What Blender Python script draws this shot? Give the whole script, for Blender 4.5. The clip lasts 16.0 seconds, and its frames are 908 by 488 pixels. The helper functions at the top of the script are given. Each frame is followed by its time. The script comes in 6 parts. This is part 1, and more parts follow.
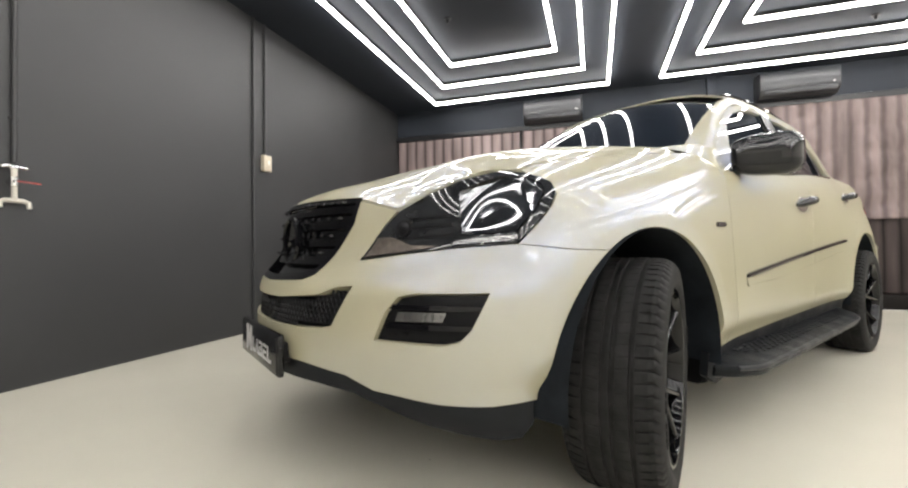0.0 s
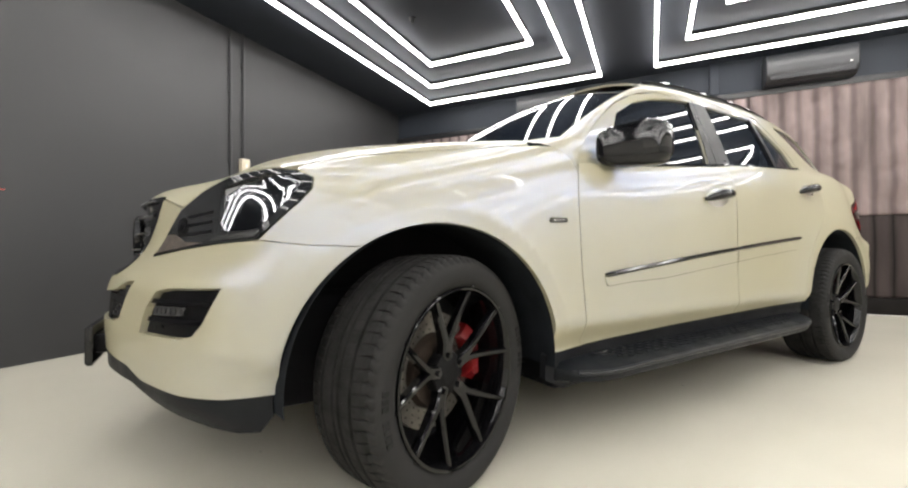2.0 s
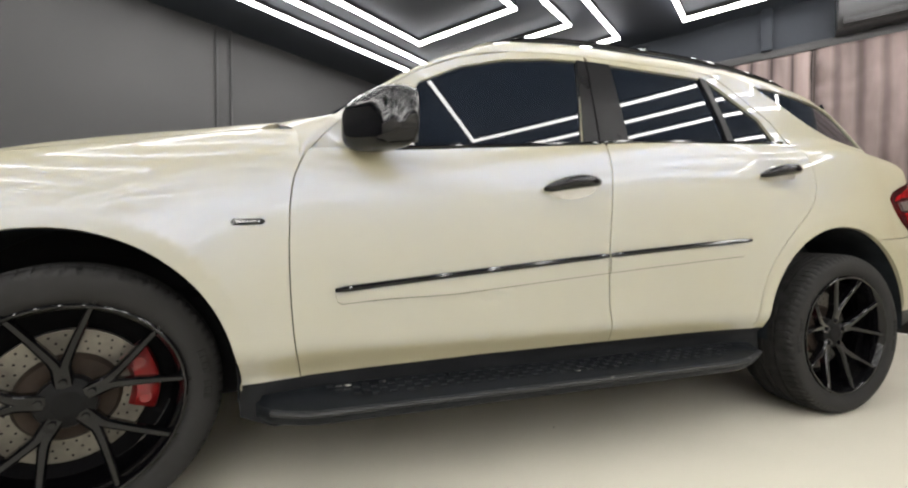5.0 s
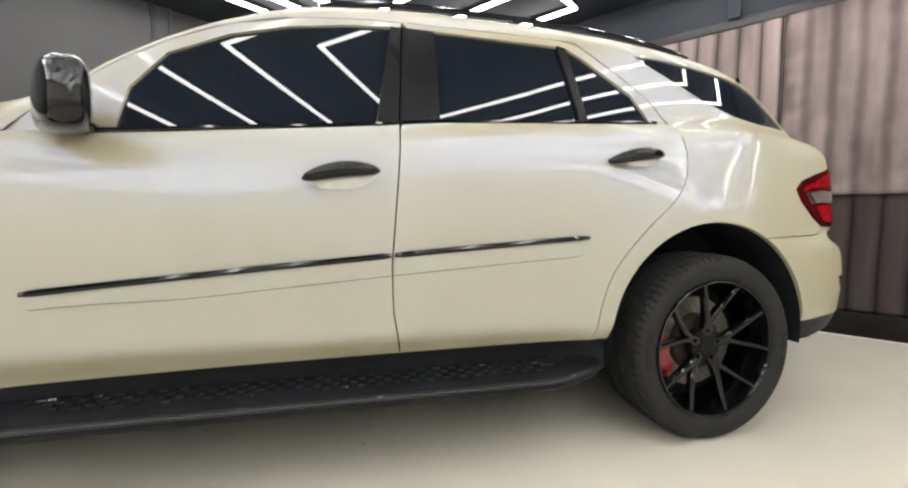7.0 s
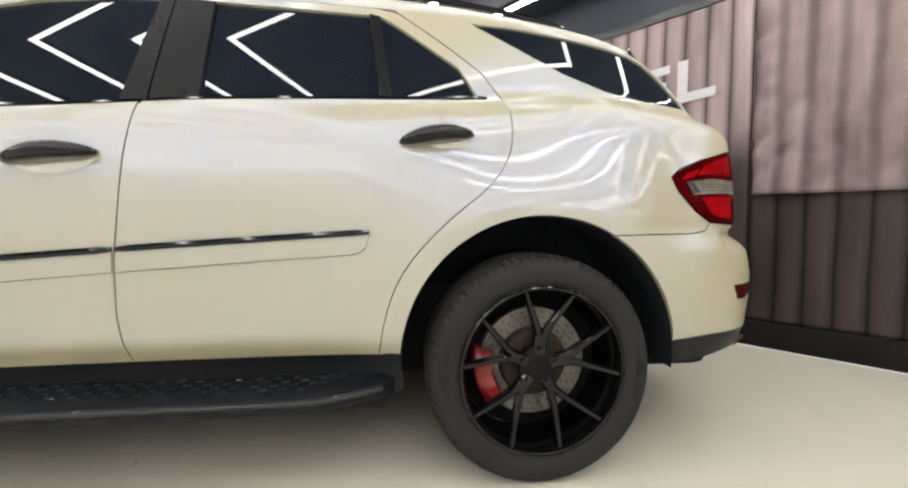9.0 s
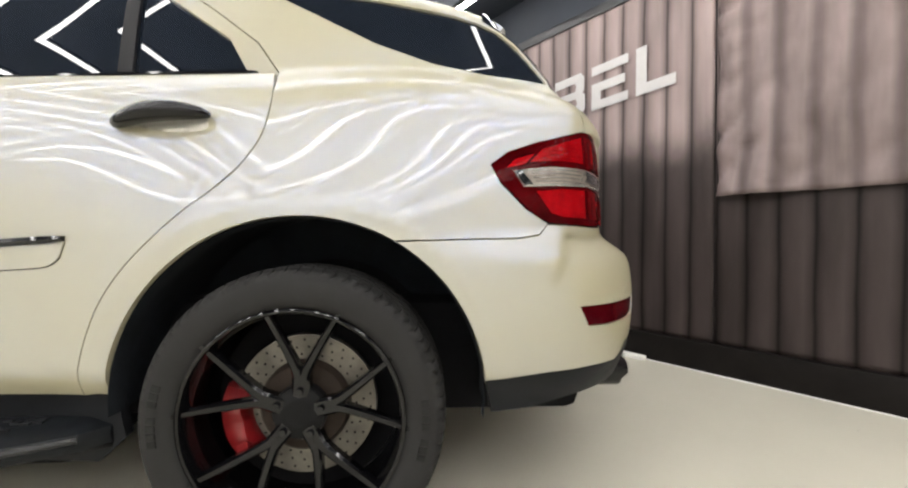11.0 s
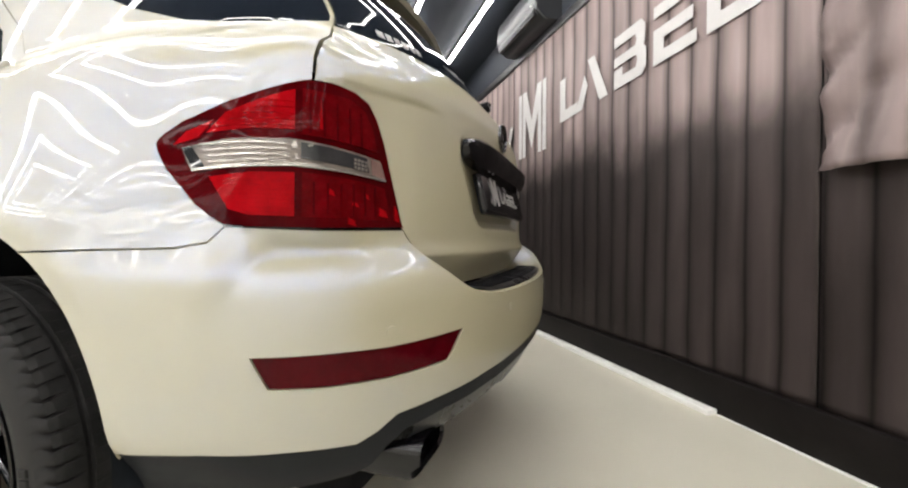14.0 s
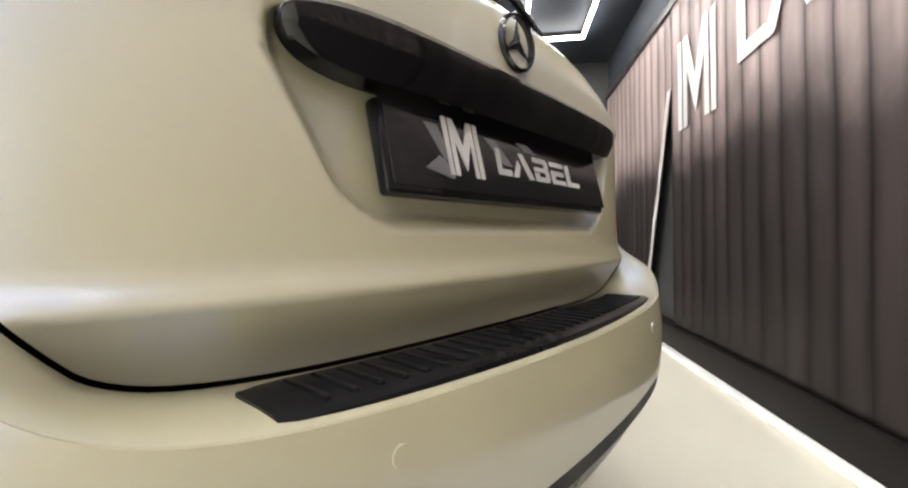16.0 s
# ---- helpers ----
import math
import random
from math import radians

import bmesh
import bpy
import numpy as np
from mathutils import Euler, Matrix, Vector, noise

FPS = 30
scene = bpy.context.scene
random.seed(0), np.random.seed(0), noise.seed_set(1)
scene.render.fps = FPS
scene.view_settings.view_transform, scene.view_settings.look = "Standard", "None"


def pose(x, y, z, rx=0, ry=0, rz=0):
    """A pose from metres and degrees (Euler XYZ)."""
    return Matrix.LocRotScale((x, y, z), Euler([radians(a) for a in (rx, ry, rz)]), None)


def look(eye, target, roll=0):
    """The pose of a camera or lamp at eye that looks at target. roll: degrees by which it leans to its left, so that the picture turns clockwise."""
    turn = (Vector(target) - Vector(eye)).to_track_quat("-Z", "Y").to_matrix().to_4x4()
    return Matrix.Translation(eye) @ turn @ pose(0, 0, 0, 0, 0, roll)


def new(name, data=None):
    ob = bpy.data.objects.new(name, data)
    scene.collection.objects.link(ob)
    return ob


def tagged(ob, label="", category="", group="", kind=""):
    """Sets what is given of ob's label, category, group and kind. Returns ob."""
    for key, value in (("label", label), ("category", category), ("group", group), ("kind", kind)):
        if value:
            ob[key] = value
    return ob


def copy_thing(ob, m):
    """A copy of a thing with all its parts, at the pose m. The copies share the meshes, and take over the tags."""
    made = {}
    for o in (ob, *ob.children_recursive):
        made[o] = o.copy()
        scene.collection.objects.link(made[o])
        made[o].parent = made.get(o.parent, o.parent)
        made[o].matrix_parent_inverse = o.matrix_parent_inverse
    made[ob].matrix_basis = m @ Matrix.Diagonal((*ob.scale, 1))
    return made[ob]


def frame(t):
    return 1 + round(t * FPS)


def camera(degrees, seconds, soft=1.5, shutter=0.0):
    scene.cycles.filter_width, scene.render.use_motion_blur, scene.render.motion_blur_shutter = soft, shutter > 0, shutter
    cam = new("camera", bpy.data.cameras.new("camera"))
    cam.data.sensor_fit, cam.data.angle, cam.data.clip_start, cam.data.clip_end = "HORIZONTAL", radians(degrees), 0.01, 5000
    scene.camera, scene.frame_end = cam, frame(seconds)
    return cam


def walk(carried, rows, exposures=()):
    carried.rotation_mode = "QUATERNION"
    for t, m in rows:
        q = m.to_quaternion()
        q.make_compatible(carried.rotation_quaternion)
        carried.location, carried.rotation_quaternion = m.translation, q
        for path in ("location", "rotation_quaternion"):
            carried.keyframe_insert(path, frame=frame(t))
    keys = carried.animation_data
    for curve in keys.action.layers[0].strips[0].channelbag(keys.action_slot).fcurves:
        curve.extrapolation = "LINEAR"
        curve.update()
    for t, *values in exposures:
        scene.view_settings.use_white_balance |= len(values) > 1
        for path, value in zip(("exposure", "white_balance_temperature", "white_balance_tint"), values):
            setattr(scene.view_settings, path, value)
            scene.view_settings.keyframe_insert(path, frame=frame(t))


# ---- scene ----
cam = camera(93.54, 16.0, soft=2.2)
PATH = [
    (0, (-1.3397, -1.5988, 0.7650), (-0.1299, -0.0064, 0.7884), -0.53),
    (0.5, (-1.1859, -1.7509, 0.7710), (-0.0191, -0.1267, 0.7956), -0.52),
    (1, (-1.0263, -1.8765, 0.7616), (0.0999, -0.2239, 0.7864), -0.57),
    (1.5, (-0.8464, -1.9797, 0.7333), (0.2302, -0.2944, 0.7582), -0.53),
    (2, (-0.6621, -2.0463, 0.7482), (0.3589, -0.3267, 0.7724), -0.53),
    (2.5, (-0.4311, -2.1405, 0.7510), (0.4992, -0.3703, 0.7776), -0.76),
    (3, (-0.2485, -2.1826, 0.7461), (0.6107, -0.3769, 0.7764), -0.72),
    (3.5, (-0.0235, -2.2014, 0.7458), (0.7492, -0.3569, 0.7745), -0.71),
    (6, (1.0733, -2.3086, 0.8447), (1.6239, -0.3880, 0.7534), 0.59),
    (6.5, (1.3031, -2.3189, 0.8389), (1.8341, -0.3938, 0.7295), 0.55),
    (7, (1.5216, -2.2961, 0.8581), (2.0035, -0.3588, 0.7387), 0.68),
    (7.5, (1.7851, -2.3202, 0.8563), (2.1805, -0.3631, 0.7405), 0.87),
    (8, (2.0253, -2.3162, 0.8445), (2.3571, -0.3469, 0.7354), 0.75),
    (10.5, (3.0144, -2.0414, 0.7843), (3.2018, -0.0503, 0.7657), 0.76),
    (11, (3.2256, -1.9908, 0.7950), (3.3367, 0.0061, 0.7826), 0.39),
    (11.5, (3.4248, -1.9198, 0.7901), (3.4509, 0.0800, 0.7733), 0.51),
    (12, (3.6142, -1.8419, 0.7912), (3.5305, 0.1563, 0.7777), 0.39),
    (12.5, (3.7694, -1.7764, 0.7961), (3.5709, 0.2136, 0.7756), 0.43),
    (13, (3.8961, -1.6851, 0.7881), (3.5780, 0.2894, 0.7715), 0.23),
    (13.5, (4.0439, -1.5678, 0.8035), (3.5601, 0.3727, 0.7815), 0.18),
    (14, (4.1586, -1.4425, 0.8246), (3.5264, 0.4547, 0.7953), 0.25),
    (14.5, (4.2430, -1.3182, 0.8191), (3.4552, 0.5200, 0.7963), -0.01),
    (15, (4.2726, -1.1085, 0.8106), (3.3293, 0.6548, 0.7804), -0.06),
    (15.5, (4.2610, -0.8388, 0.8028), (3.1242, 0.8068, 0.8131), -1.54),
    (16, (4.2378, -0.6030, 0.8376), (2.9130, 0.8953, 0.8246), -0.94),
]
EXPOSURES = [(0.0, -0.37), (3.5, -0.45), (7.0, -0.52), (8.0, -0.51), (10.5, -0.37), (12.5, -0.29), (14.5, -0.13), (15.0, -0.02), (15.5, 0.28), (16.0, 0.55)]
walk(cam, [(t, look(eye, target, roll)) for t, eye, target, roll in PATH], EXPOSURES)

# ---- light: only white tubes on the ceiling, some of them added unseen, and a faint closed-room ambience ----
LED_STRENGTH = 30.0
world = bpy.data.worlds.new("world")
world.use_nodes = True
world.node_tree.nodes["Background"].inputs["Color"].default_value = (0.5, 0.55, 0.65, 1)
world.node_tree.nodes["Background"].inputs["Strength"].default_value = 0.0
scene.world = world

# ---- materials ----
def material(name, color, rough=0.5, metal=0.0, coat=0.0, spec=0.5, bump=0.0, scale=40.0, vary=0.0, vary_scale=3.0, rough_vary=0.0, detail=6.0, coat_rough=0.03, transmission=0.0, emission=None, strength=0.0, tone=None):
    m = bpy.data.materials.new(name)
    m.use_nodes = True
    t = m.node_tree
    b = t.nodes["Principled BSDF"]
    b.inputs["Base Color"].default_value = (*color, 1)
    b.inputs["Roughness"].default_value = rough
    b.inputs["Metallic"].default_value = metal
    b.inputs["Specular IOR Level"].default_value = spec
    b.inputs["Coat Weight"].default_value = coat
    b.inputs["Coat Roughness"].default_value = coat_rough
    b.inputs["Transmission Weight"].default_value = transmission
    if emission:
        b.inputs["Emission Color"].default_value = (*emission, 1)
        b.inputs["Emission Strength"].default_value = strength
    co = t.nodes.new("ShaderNodeTexCoord")
    if vary or rough_vary:
        n = t.nodes.new("ShaderNodeTexNoise")
        n.inputs["Scale"].default_value, n.inputs["Detail"].default_value, n.inputs["Roughness"].default_value = vary_scale, detail, 0.6
        t.links.new(co.outputs["Object"], n.inputs["Vector"])
        if vary:
            r = t.nodes.new("ShaderNodeValToRGB")
            r.color_ramp.elements[0].position, r.color_ramp.elements[1].position = 0.3, 0.7
            second = tone or color
            r.color_ramp.elements[0].color = (*[max(c * (1 - vary), 0) for c in second], 1)
            r.color_ramp.elements[1].color = (*[min(c * (1 + vary), 1) for c in color], 1)
            t.links.new(n.outputs["Fac"], r.inputs["Fac"])
            t.links.new(r.outputs["Color"], b.inputs["Base Color"])
        if rough_vary:
            k = t.nodes.new("ShaderNodeMapRange")
            k.inputs["From Min"].default_value, k.inputs["From Max"].default_value = 0.3, 0.7
            k.inputs["To Min"].default_value, k.inputs["To Max"].default_value = max(rough - rough_vary, 0.02), rough + rough_vary
            t.links.new(n.outputs["Fac"], k.inputs["Value"])
            t.links.new(k.outputs["Result"], b.inputs["Roughness"])
    if bump:
        f = t.nodes.new("ShaderNodeTexNoise")
        f.inputs["Scale"].default_value, f.inputs["Detail"].default_value = scale, 4
        t.links.new(co.outputs["Object"], f.inputs["Vector"])
        p = t.nodes.new("ShaderNodeBump")
        p.inputs["Strength"].default_value, p.inputs["Distance"].default_value = bump, 0.004
        t.links.new(f.outputs["Fac"], p.inputs["Height"])
        t.links.new(p.outputs["Normal"], b.inputs["Normal"])
    return m


def pearl_paint():
    """Pearl lacquer: a warm white ground coat, blue-grey mica flakes mixed in, clear coat over both."""
    m = material("pearl_white_paint", (0.455, 0.420, 0.280), rough=0.5, spec=0.0, coat=0.5, coat_rough=0.02, vary=0.02, vary_scale=2.2, bump=0.012, scale=900)
    t = m.node_tree
    ground = t.nodes["Principled BSDF"]
    ground.inputs["Coat IOR"].default_value = 1.52
    flake = t.nodes.new("ShaderNodeBsdfPrincipled")
    flake.inputs["Base Color"].default_value = (0.14, 0.26, 0.60, 1)
    flake.inputs["Metallic"].default_value = 1.0
    flake.inputs["Roughness"].default_value = 0.30
    flake.inputs["Coat Weight"].default_value = 0.5
    flake.inputs["Coat Roughness"].default_value = 0.02
    flake.inputs["Coat IOR"].default_value = 1.52
    mix = t.nodes.new("ShaderNodeMixShader")
    mix.inputs["Fac"].default_value = 0.21
    t.links.new(ground.outputs[0], mix.inputs[1])
    t.links.new(flake.outputs[0], mix.inputs[2])
    t.links.new(mix.outputs[0], t.nodes["Material Output"].inputs["Surface"])
    return m


PAINT = pearl_paint()
GLOSS_BLACK = material("gloss_black", (0.004, 0.004, 0.005), rough=0.07, spec=0.28, coat=0.2, coat_rough=0.03, rough_vary=0.03, vary_scale=12)
WHEEL_BLACK = material("gloss_black_wheel", (0.003, 0.003, 0.0035), rough=0.07, spec=0.28, coat=0.15, coat_rough=0.04, rough_vary=0.03, vary_scale=12)
SATIN_BLACK = material("satin_black", (0.007, 0.007, 0.008), rough=0.32, spec=0.14, bump=0.02, scale=200, rough_vary=0.08, vary_scale=9)
HUB_BLACK = material("matt_black_hub", (0.006, 0.006, 0.0065), rough=0.5, spec=0.12, bump=0.03, scale=200, rough_vary=0.08, vary_scale=9)
PLASTIC = material("textured_black_plastic", (0.0115, 0.0125, 0.0145), rough=0.5, spec=0.14, bump=0.12, scale=700, vary=0.2, vary_scale=6, rough_vary=0.1)
STEP_PLASTIC = material("scuffed_step_plastic", (0.009, 0.0105, 0.0125), rough=0.4, spec=0.14, bump=0.15, scale=500, vary=0.35, vary_scale=10, rough_vary=0.12)
SKID_GREY = material("dark_grey_skid_plate", (0.035, 0.036, 0.037), rough=0.3, metal=0.4, vary=0.25, vary_scale=18, rough_vary=0.08)
DARK = material("dark_underbody", (0.007, 0.007, 0.008), rough=0.9, spec=0.1, vary=0.3, vary_scale=5)
LINER = material("felt_wheel_liner", (0.012, 0.0145, 0.018), rough=0.95, spec=0.15, bump=0.3, scale=160, vary=0.3, vary_scale=10)
RUBBER = material("tyre_rubber", (0.020, 0.0199, 0.0198), rough=0.72, spec=0.15, bump=0.1, scale=260, vary=0.3, vary_scale=14, rough_vary=0.1, tone=(0.027, 0.0263, 0.0257))
TREAD = material("tread_rubber", (0.020, 0.0198, 0.0195), rough=0.8, spec=0.12, bump=0.15, scale=180, vary=0.35, vary_scale=22)
STEEL = material("brake_disc_steel", (0.15, 0.14, 0.122), rough=0.38, metal=0.75, vary=0.22, vary_scale=18, bump=0.05, scale=300)
RUST = material("rusty_hat_steel", (0.035, 0.024, 0.017), rough=0.8, metal=0.3, vary=0.4, vary_scale=20)
RED = material("red_caliper_paint", (0.19, 0.006, 0.008), rough=0.35, coat=0.3, vary=0.2, vary_scale=15)
CHROME = material("chrome", (0.7, 0.7, 0.7), rough=0.08, metal=1.0, rough_vary=0.04, vary_scale=10)
DARK_CHROME = material("dark_chrome", (0.09, 0.09, 0.095), rough=0.14, metal=1.0, rough_vary=0.05, vary_scale=10)
BOWL_CHROME = material("smoked_chrome", (0.20, 0.20, 0.21), rough=0.07, metal=1.0, rough_vary=0.03, vary_scale=10)
GLASS_TINT = material("tinted_glass", (0.008, 0.011, 0.017), rough=0.012, spec=0.5, rough_vary=0.006, vary_scale=1.5)
LENS_RED = material("red_lamp_lens", (0.055, 0.0008, 0.0018), rough=0.06, spec=0.035, coat=0.0, coat_rough=0.02, vary=0.3, vary_scale=9, tone=(0.035, 0.0008, 0.0018))
LENS_BRIGHT = material("bright_red_inner_lens", (0.26, 0.0022, 0.005), rough=0.06, spec=0.035, coat=0.0, coat_rough=0.02, vary=0.35, vary_scale=14, tone=(0.22, 0.002, 0.004))
LENS_BLOTCH = material("blotchy_red_inner_lens", (0.075, 0.0011, 0.0025), rough=0.06, spec=0.035, coat=0.0, coat_rough=0.02, vary=0.35, vary_scale=30, detail=3.0, tone=(0.09, 0.001, 0.002))
MIRROR_WRAP = material("patterned_gloss_black", (0.005, 0.005, 0.006), rough=0.06, spec=0.35, coat=0.4, coat_rough=0.02, bump=0.06, scale=90)
LENS_DEEP = material("deep_red_reflector", (0.050, 0.0008, 0.003), rough=0.07, spec=0.07, coat=0.08, coat_rough=0.05, vary=0.3, vary_scale=25, bump=0.05, scale=420)
LENS_CLEAR = material("clear_lamp_band", (0.13, 0.11, 0.095), rough=0.38, metal=0.25, coat=0.1, vary=0.4, vary_scale=16, tone=(0.075, 0.062, 0.055))
BAND_SILVER = material("bright_lamp_metal", (0.36, 0.34, 0.31), rough=0.26, metal=0.7, vary=0.3, vary_scale=40)
LENS_SMOKE = material("dull_lamp_cell", (0.17, 0.105, 0.095), rough=0.3, spec=0.1, vary=0.2, vary_scale=60)
LENS_DARK = material("smoked_lamp_lens", (0.018, 0.019, 0.021), rough=0.06, spec=0.3, coat=0.6, coat_rough=0.015, vary=0.4, vary_scale=7, rough_vary=0.03)
LAMP_SILVER = material("lamp_reflector", (0.24, 0.24, 0.24), rough=0.22, metal=0.9, vary=0.3, vary_scale=40, bump=0.2, scale=90)
WHITE_MARK = material("white_print", (0.43, 0.42, 0.415), rough=0.45, vary=0.05, vary_scale=12)
GREY_MARK = material("faint_grey_print", (0.10, 0.10, 0.105), rough=0.35, vary=0.1, vary_scale=20)
PLATE_BLACK = material("plate_black", (0.007, 0.007, 0.008), rough=0.18, spec=0.25, coat=0.15, rough_vary=0.06, vary_scale=14)

# body-paint cup toned grey: the hollow's shade and sheen are painted in
CUP_SHADING = material("cup_paint_shade_and_sheen", (0.60, 0.585, 0.55), rough=0.12, metal=0.5, coat=1.0, vary=0.1, vary_scale=20)


def scuffed(m):
    """Pale scratches and rubbed specks on a dark plastic, long ways along the car."""
    t = m.node_tree
    b = t.nodes["Principled BSDF"]
    co = t.nodes.new("ShaderNodeTexCoord")
    mp = t.nodes.new("ShaderNodeMapping")
    mp.inputs["Scale"].default_value = (14, 60, 60)
    t.links.new(co.outputs["Object"], mp.inputs["Vector"])
    fine = t.nodes.new("ShaderNodeTexNoise")
    fine.inputs["Scale"].default_value, fine.inputs["Detail"].default_value = 1.0, 6
    t.links.new(mp.outputs["Vector"], fine.inputs["Vector"])
    wide = t.nodes.new("ShaderNodeTexNoise")
    wide.inputs["Scale"].default_value, wide.inputs["Detail"].default_value = 3.0, 2
    t.links.new(co.outputs["Object"], wide.inputs["Vector"])
    add = t.nodes.new("ShaderNodeMath")
    add.operation, add.inputs[1].default_value = "MULTIPLY_ADD", 0.6
    t.links.new(wide.outputs["Fac"], add.inputs[0])
    t.links.new(fine.outputs["Fac"], add.inputs[2])
    k = t.nodes.new("ShaderNodeValToRGB")
    k.color_ramp.elements[0].position, k.color_ramp.elements[0].color = 0.97, (0.015, 0.016, 0.018, 1)
    k.color_ramp.elements[1].position, k.color_ramp.elements[1].color = 1.0, (0.22, 0.215, 0.20, 1)
    t.links.new(add.outputs[0], k.inputs["Fac"])
    t.links.new(k.outputs["Color"], b.inputs["Base Color"])
    return m


TREAD_PLASTIC = scuffed(material("scuffed_tread_plastic", (0.015, 0.016, 0.018), rough=0.38, spec=0.22, bump=0.2, scale=300, rough_vary=0.12, vary_scale=14))
STEP_LIP = scuffed(material("rubbed_step_edge", (0.03, 0.031, 0.033), rough=0.45, spec=0.4, bump=0.15, scale=300, rough_vary=0.1, vary_scale=10))

# ---- body surfaces: the shapes of the car, left half (y < 0), front axle at x = 0, rear axle at x = 2.915 ----
def curve(xs, ys):
    """A smooth line through a few stations."""
    xs, ys = np.array(xs, float), np.array(ys, float)
    d = np.diff(ys) / np.diff(xs)
    m = np.concatenate([[d[0]], np.where(d[:-1] * d[1:] > 0, 2 * d[:-1] * d[1:] / (d[:-1] + d[1:] + 1e-12), 0), [d[-1]]])

    def at(x):
        x = np.clip(np.asarray(x, float), xs[0], xs[-1])
        i = np.clip(np.searchsorted(xs, x, side="right") - 1, 0, len(xs) - 2)
        h = xs[i + 1] - xs[i]
        t = (x - xs[i]) / h
        return (ys[i] * (1 + 2 * t) * (1 - t) ** 2 + h * m[i] * t * (1 - t) ** 2
                + ys[i + 1] * t * t * (3 - 2 * t) + h * m[i + 1] * t * t * (t - 1))
    return at


def smooth(a, b, x):
    t = np.clip((np.asarray(x, float) - a) / (b - a), 0, 1)
    return t * t * t * (10 - 15 * t + 6 * t * t)


# plan line of the body at its widest, from the middle of the nose to the middle of the tail
PLAN_X = [-0.96, -0.942, -0.882, -0.81, -0.72, -0.62, -0.49, -0.30, 0.0, 0.7, 1.5, 2.4, 2.9, 3.2, 3.45, 3.63, 3.788, 3.898, 3.953, 3.972]
PLAN_Y = [0.0, -0.2, -0.39, -0.545, -0.70, -0.80, -0.865, -0.905, -0.922, -0.928, -0.928, -0.925, -0.93, -0.928, -0.918, -0.885, -0.775, -0.60, -0.35, 0.0]
_k = np.concatenate([[0], np.cumsum(np.hypot(np.diff(PLAN_X), np.diff(PLAN_Y)))])


def _spline(k, v):
    n = len(k)
    h = np.diff(k)
    A, r = np.zeros((n, n)), np.zeros(n)
    A[0, 0] = A[-1, -1] = 1
    if abs(v[1] - v[0]) < 0.05:  # x runs square to the middle plane at both ends
        A[0, 0], A[0, 1], r[0] = 2 * h[0], h[0], 6 * (v[1] - v[0]) / h[0]
        A[-1, -1], A[-1, -2], r[-1] = 2 * h[-1], h[-1], -6 * (v[-1] - v[-2]) / h[-1]
    for i in range(1, n - 1):
        A[i, i - 1:i + 2] = h[i - 1], 2 * (h[i - 1] + h[i]), h[i]
        r[i] = 6 * ((v[i + 1] - v[i]) / h[i] - (v[i] - v[i - 1]) / h[i - 1])
    m = np.linalg.solve(A, r)

    def at(s):
        i = np.clip(np.searchsorted(k, s, side="right") - 1, 0, n - 2)
        a, b, g = k[i + 1] - s, s - k[i], h[i]
        return m[i] * a ** 3 / 6 / g + m[i + 1] * b ** 3 / 6 / g + (v[i] / g - m[i] * g / 6) * a + (v[i + 1] / g - m[i + 1] * g / 6) * b
    return at


_s = np.linspace(0, _k[-1], 3000)
_px, _py = _spline(_k, np.array(PLAN_X))(_s), _spline(_k, np.array(PLAN_Y))(_s)
_u = np.concatenate([[0], np.cumsum(np.hypot(np.diff(_px), np.diff(_py)))])
_u -= np.interp(1.5, _px[500:2500], _u[500:2500]) - 1.5
U_NOSE, U_TAIL = _u[0], _u[-1]
_tx, _ty = np.gradient(_px, _u), np.gradient(_py, _u)


def u_of_x(x):
    """Way along the plan line of the left flank at x."""
    return np.interp(x, _px, _u)


def even(xs, ys):
    """A smooth line of even curvature through a few stations."""
    f = _spline(np.array(xs, float), np.array(ys, float))
    return lambda x: f(np.clip(np.asarray(x, float), xs[0], xs[-1]))


top_line = even([-0.5, -0.1, 0.3, 0.6, 0.85, 1.2, 1.6, 1.82, 2.35, 2.71, 3.0, 3.4, 3.7], [1.005, 1.077, 1.137, 1.158, 1.14, 1.148, 1.175, 1.195, 1.23, 1.262, 1.30, 1.31, 1.29])
top_in = even([-0.5, -0.1, 0.3, 0.6, 0.85, 2.7, 2.9, 3.4, 3.8], [0.2, 0.22, 0.2, 0.14, 0.115, 0.115, 0.13, 0.17, 0.2])
nose_in = even([0.25, 0.30, 0.40, 0.53, 0.62, 0.67, 0.71, 0.76, 0.85, 0.95, 1.0, 1.05], [-0.06, -0.03, -0.005, 0.0, -0.008, -0.025, -0.06, -0.09, -0.105, -0.125, -0.15, -0.20])
tail_in = even([0.33, 0.40, 0.50, 0.60, 0.66, 0.70, 0.735, 0.76, 0.78, 0.80, 0.82, 0.85, 0.90, 1.0, 1.1, 1.2, 1.3], [-0.06, -0.03, -0.008, 0.0, -0.002, -0.006, -0.013, -0.027, -0.051, -0.078, -0.096, -0.105, -0.110, -0.115, -0.125, -0.155, -0.22])


lamp_corner = even([3.30, 3.40, 3.53, 3.62, 3.71, 3.80, 3.90, 3.97, 4.05], [0.0, 0.002, 0.024, 0.041, 0.049, 0.036, 0.010, 0.0, 0.0])


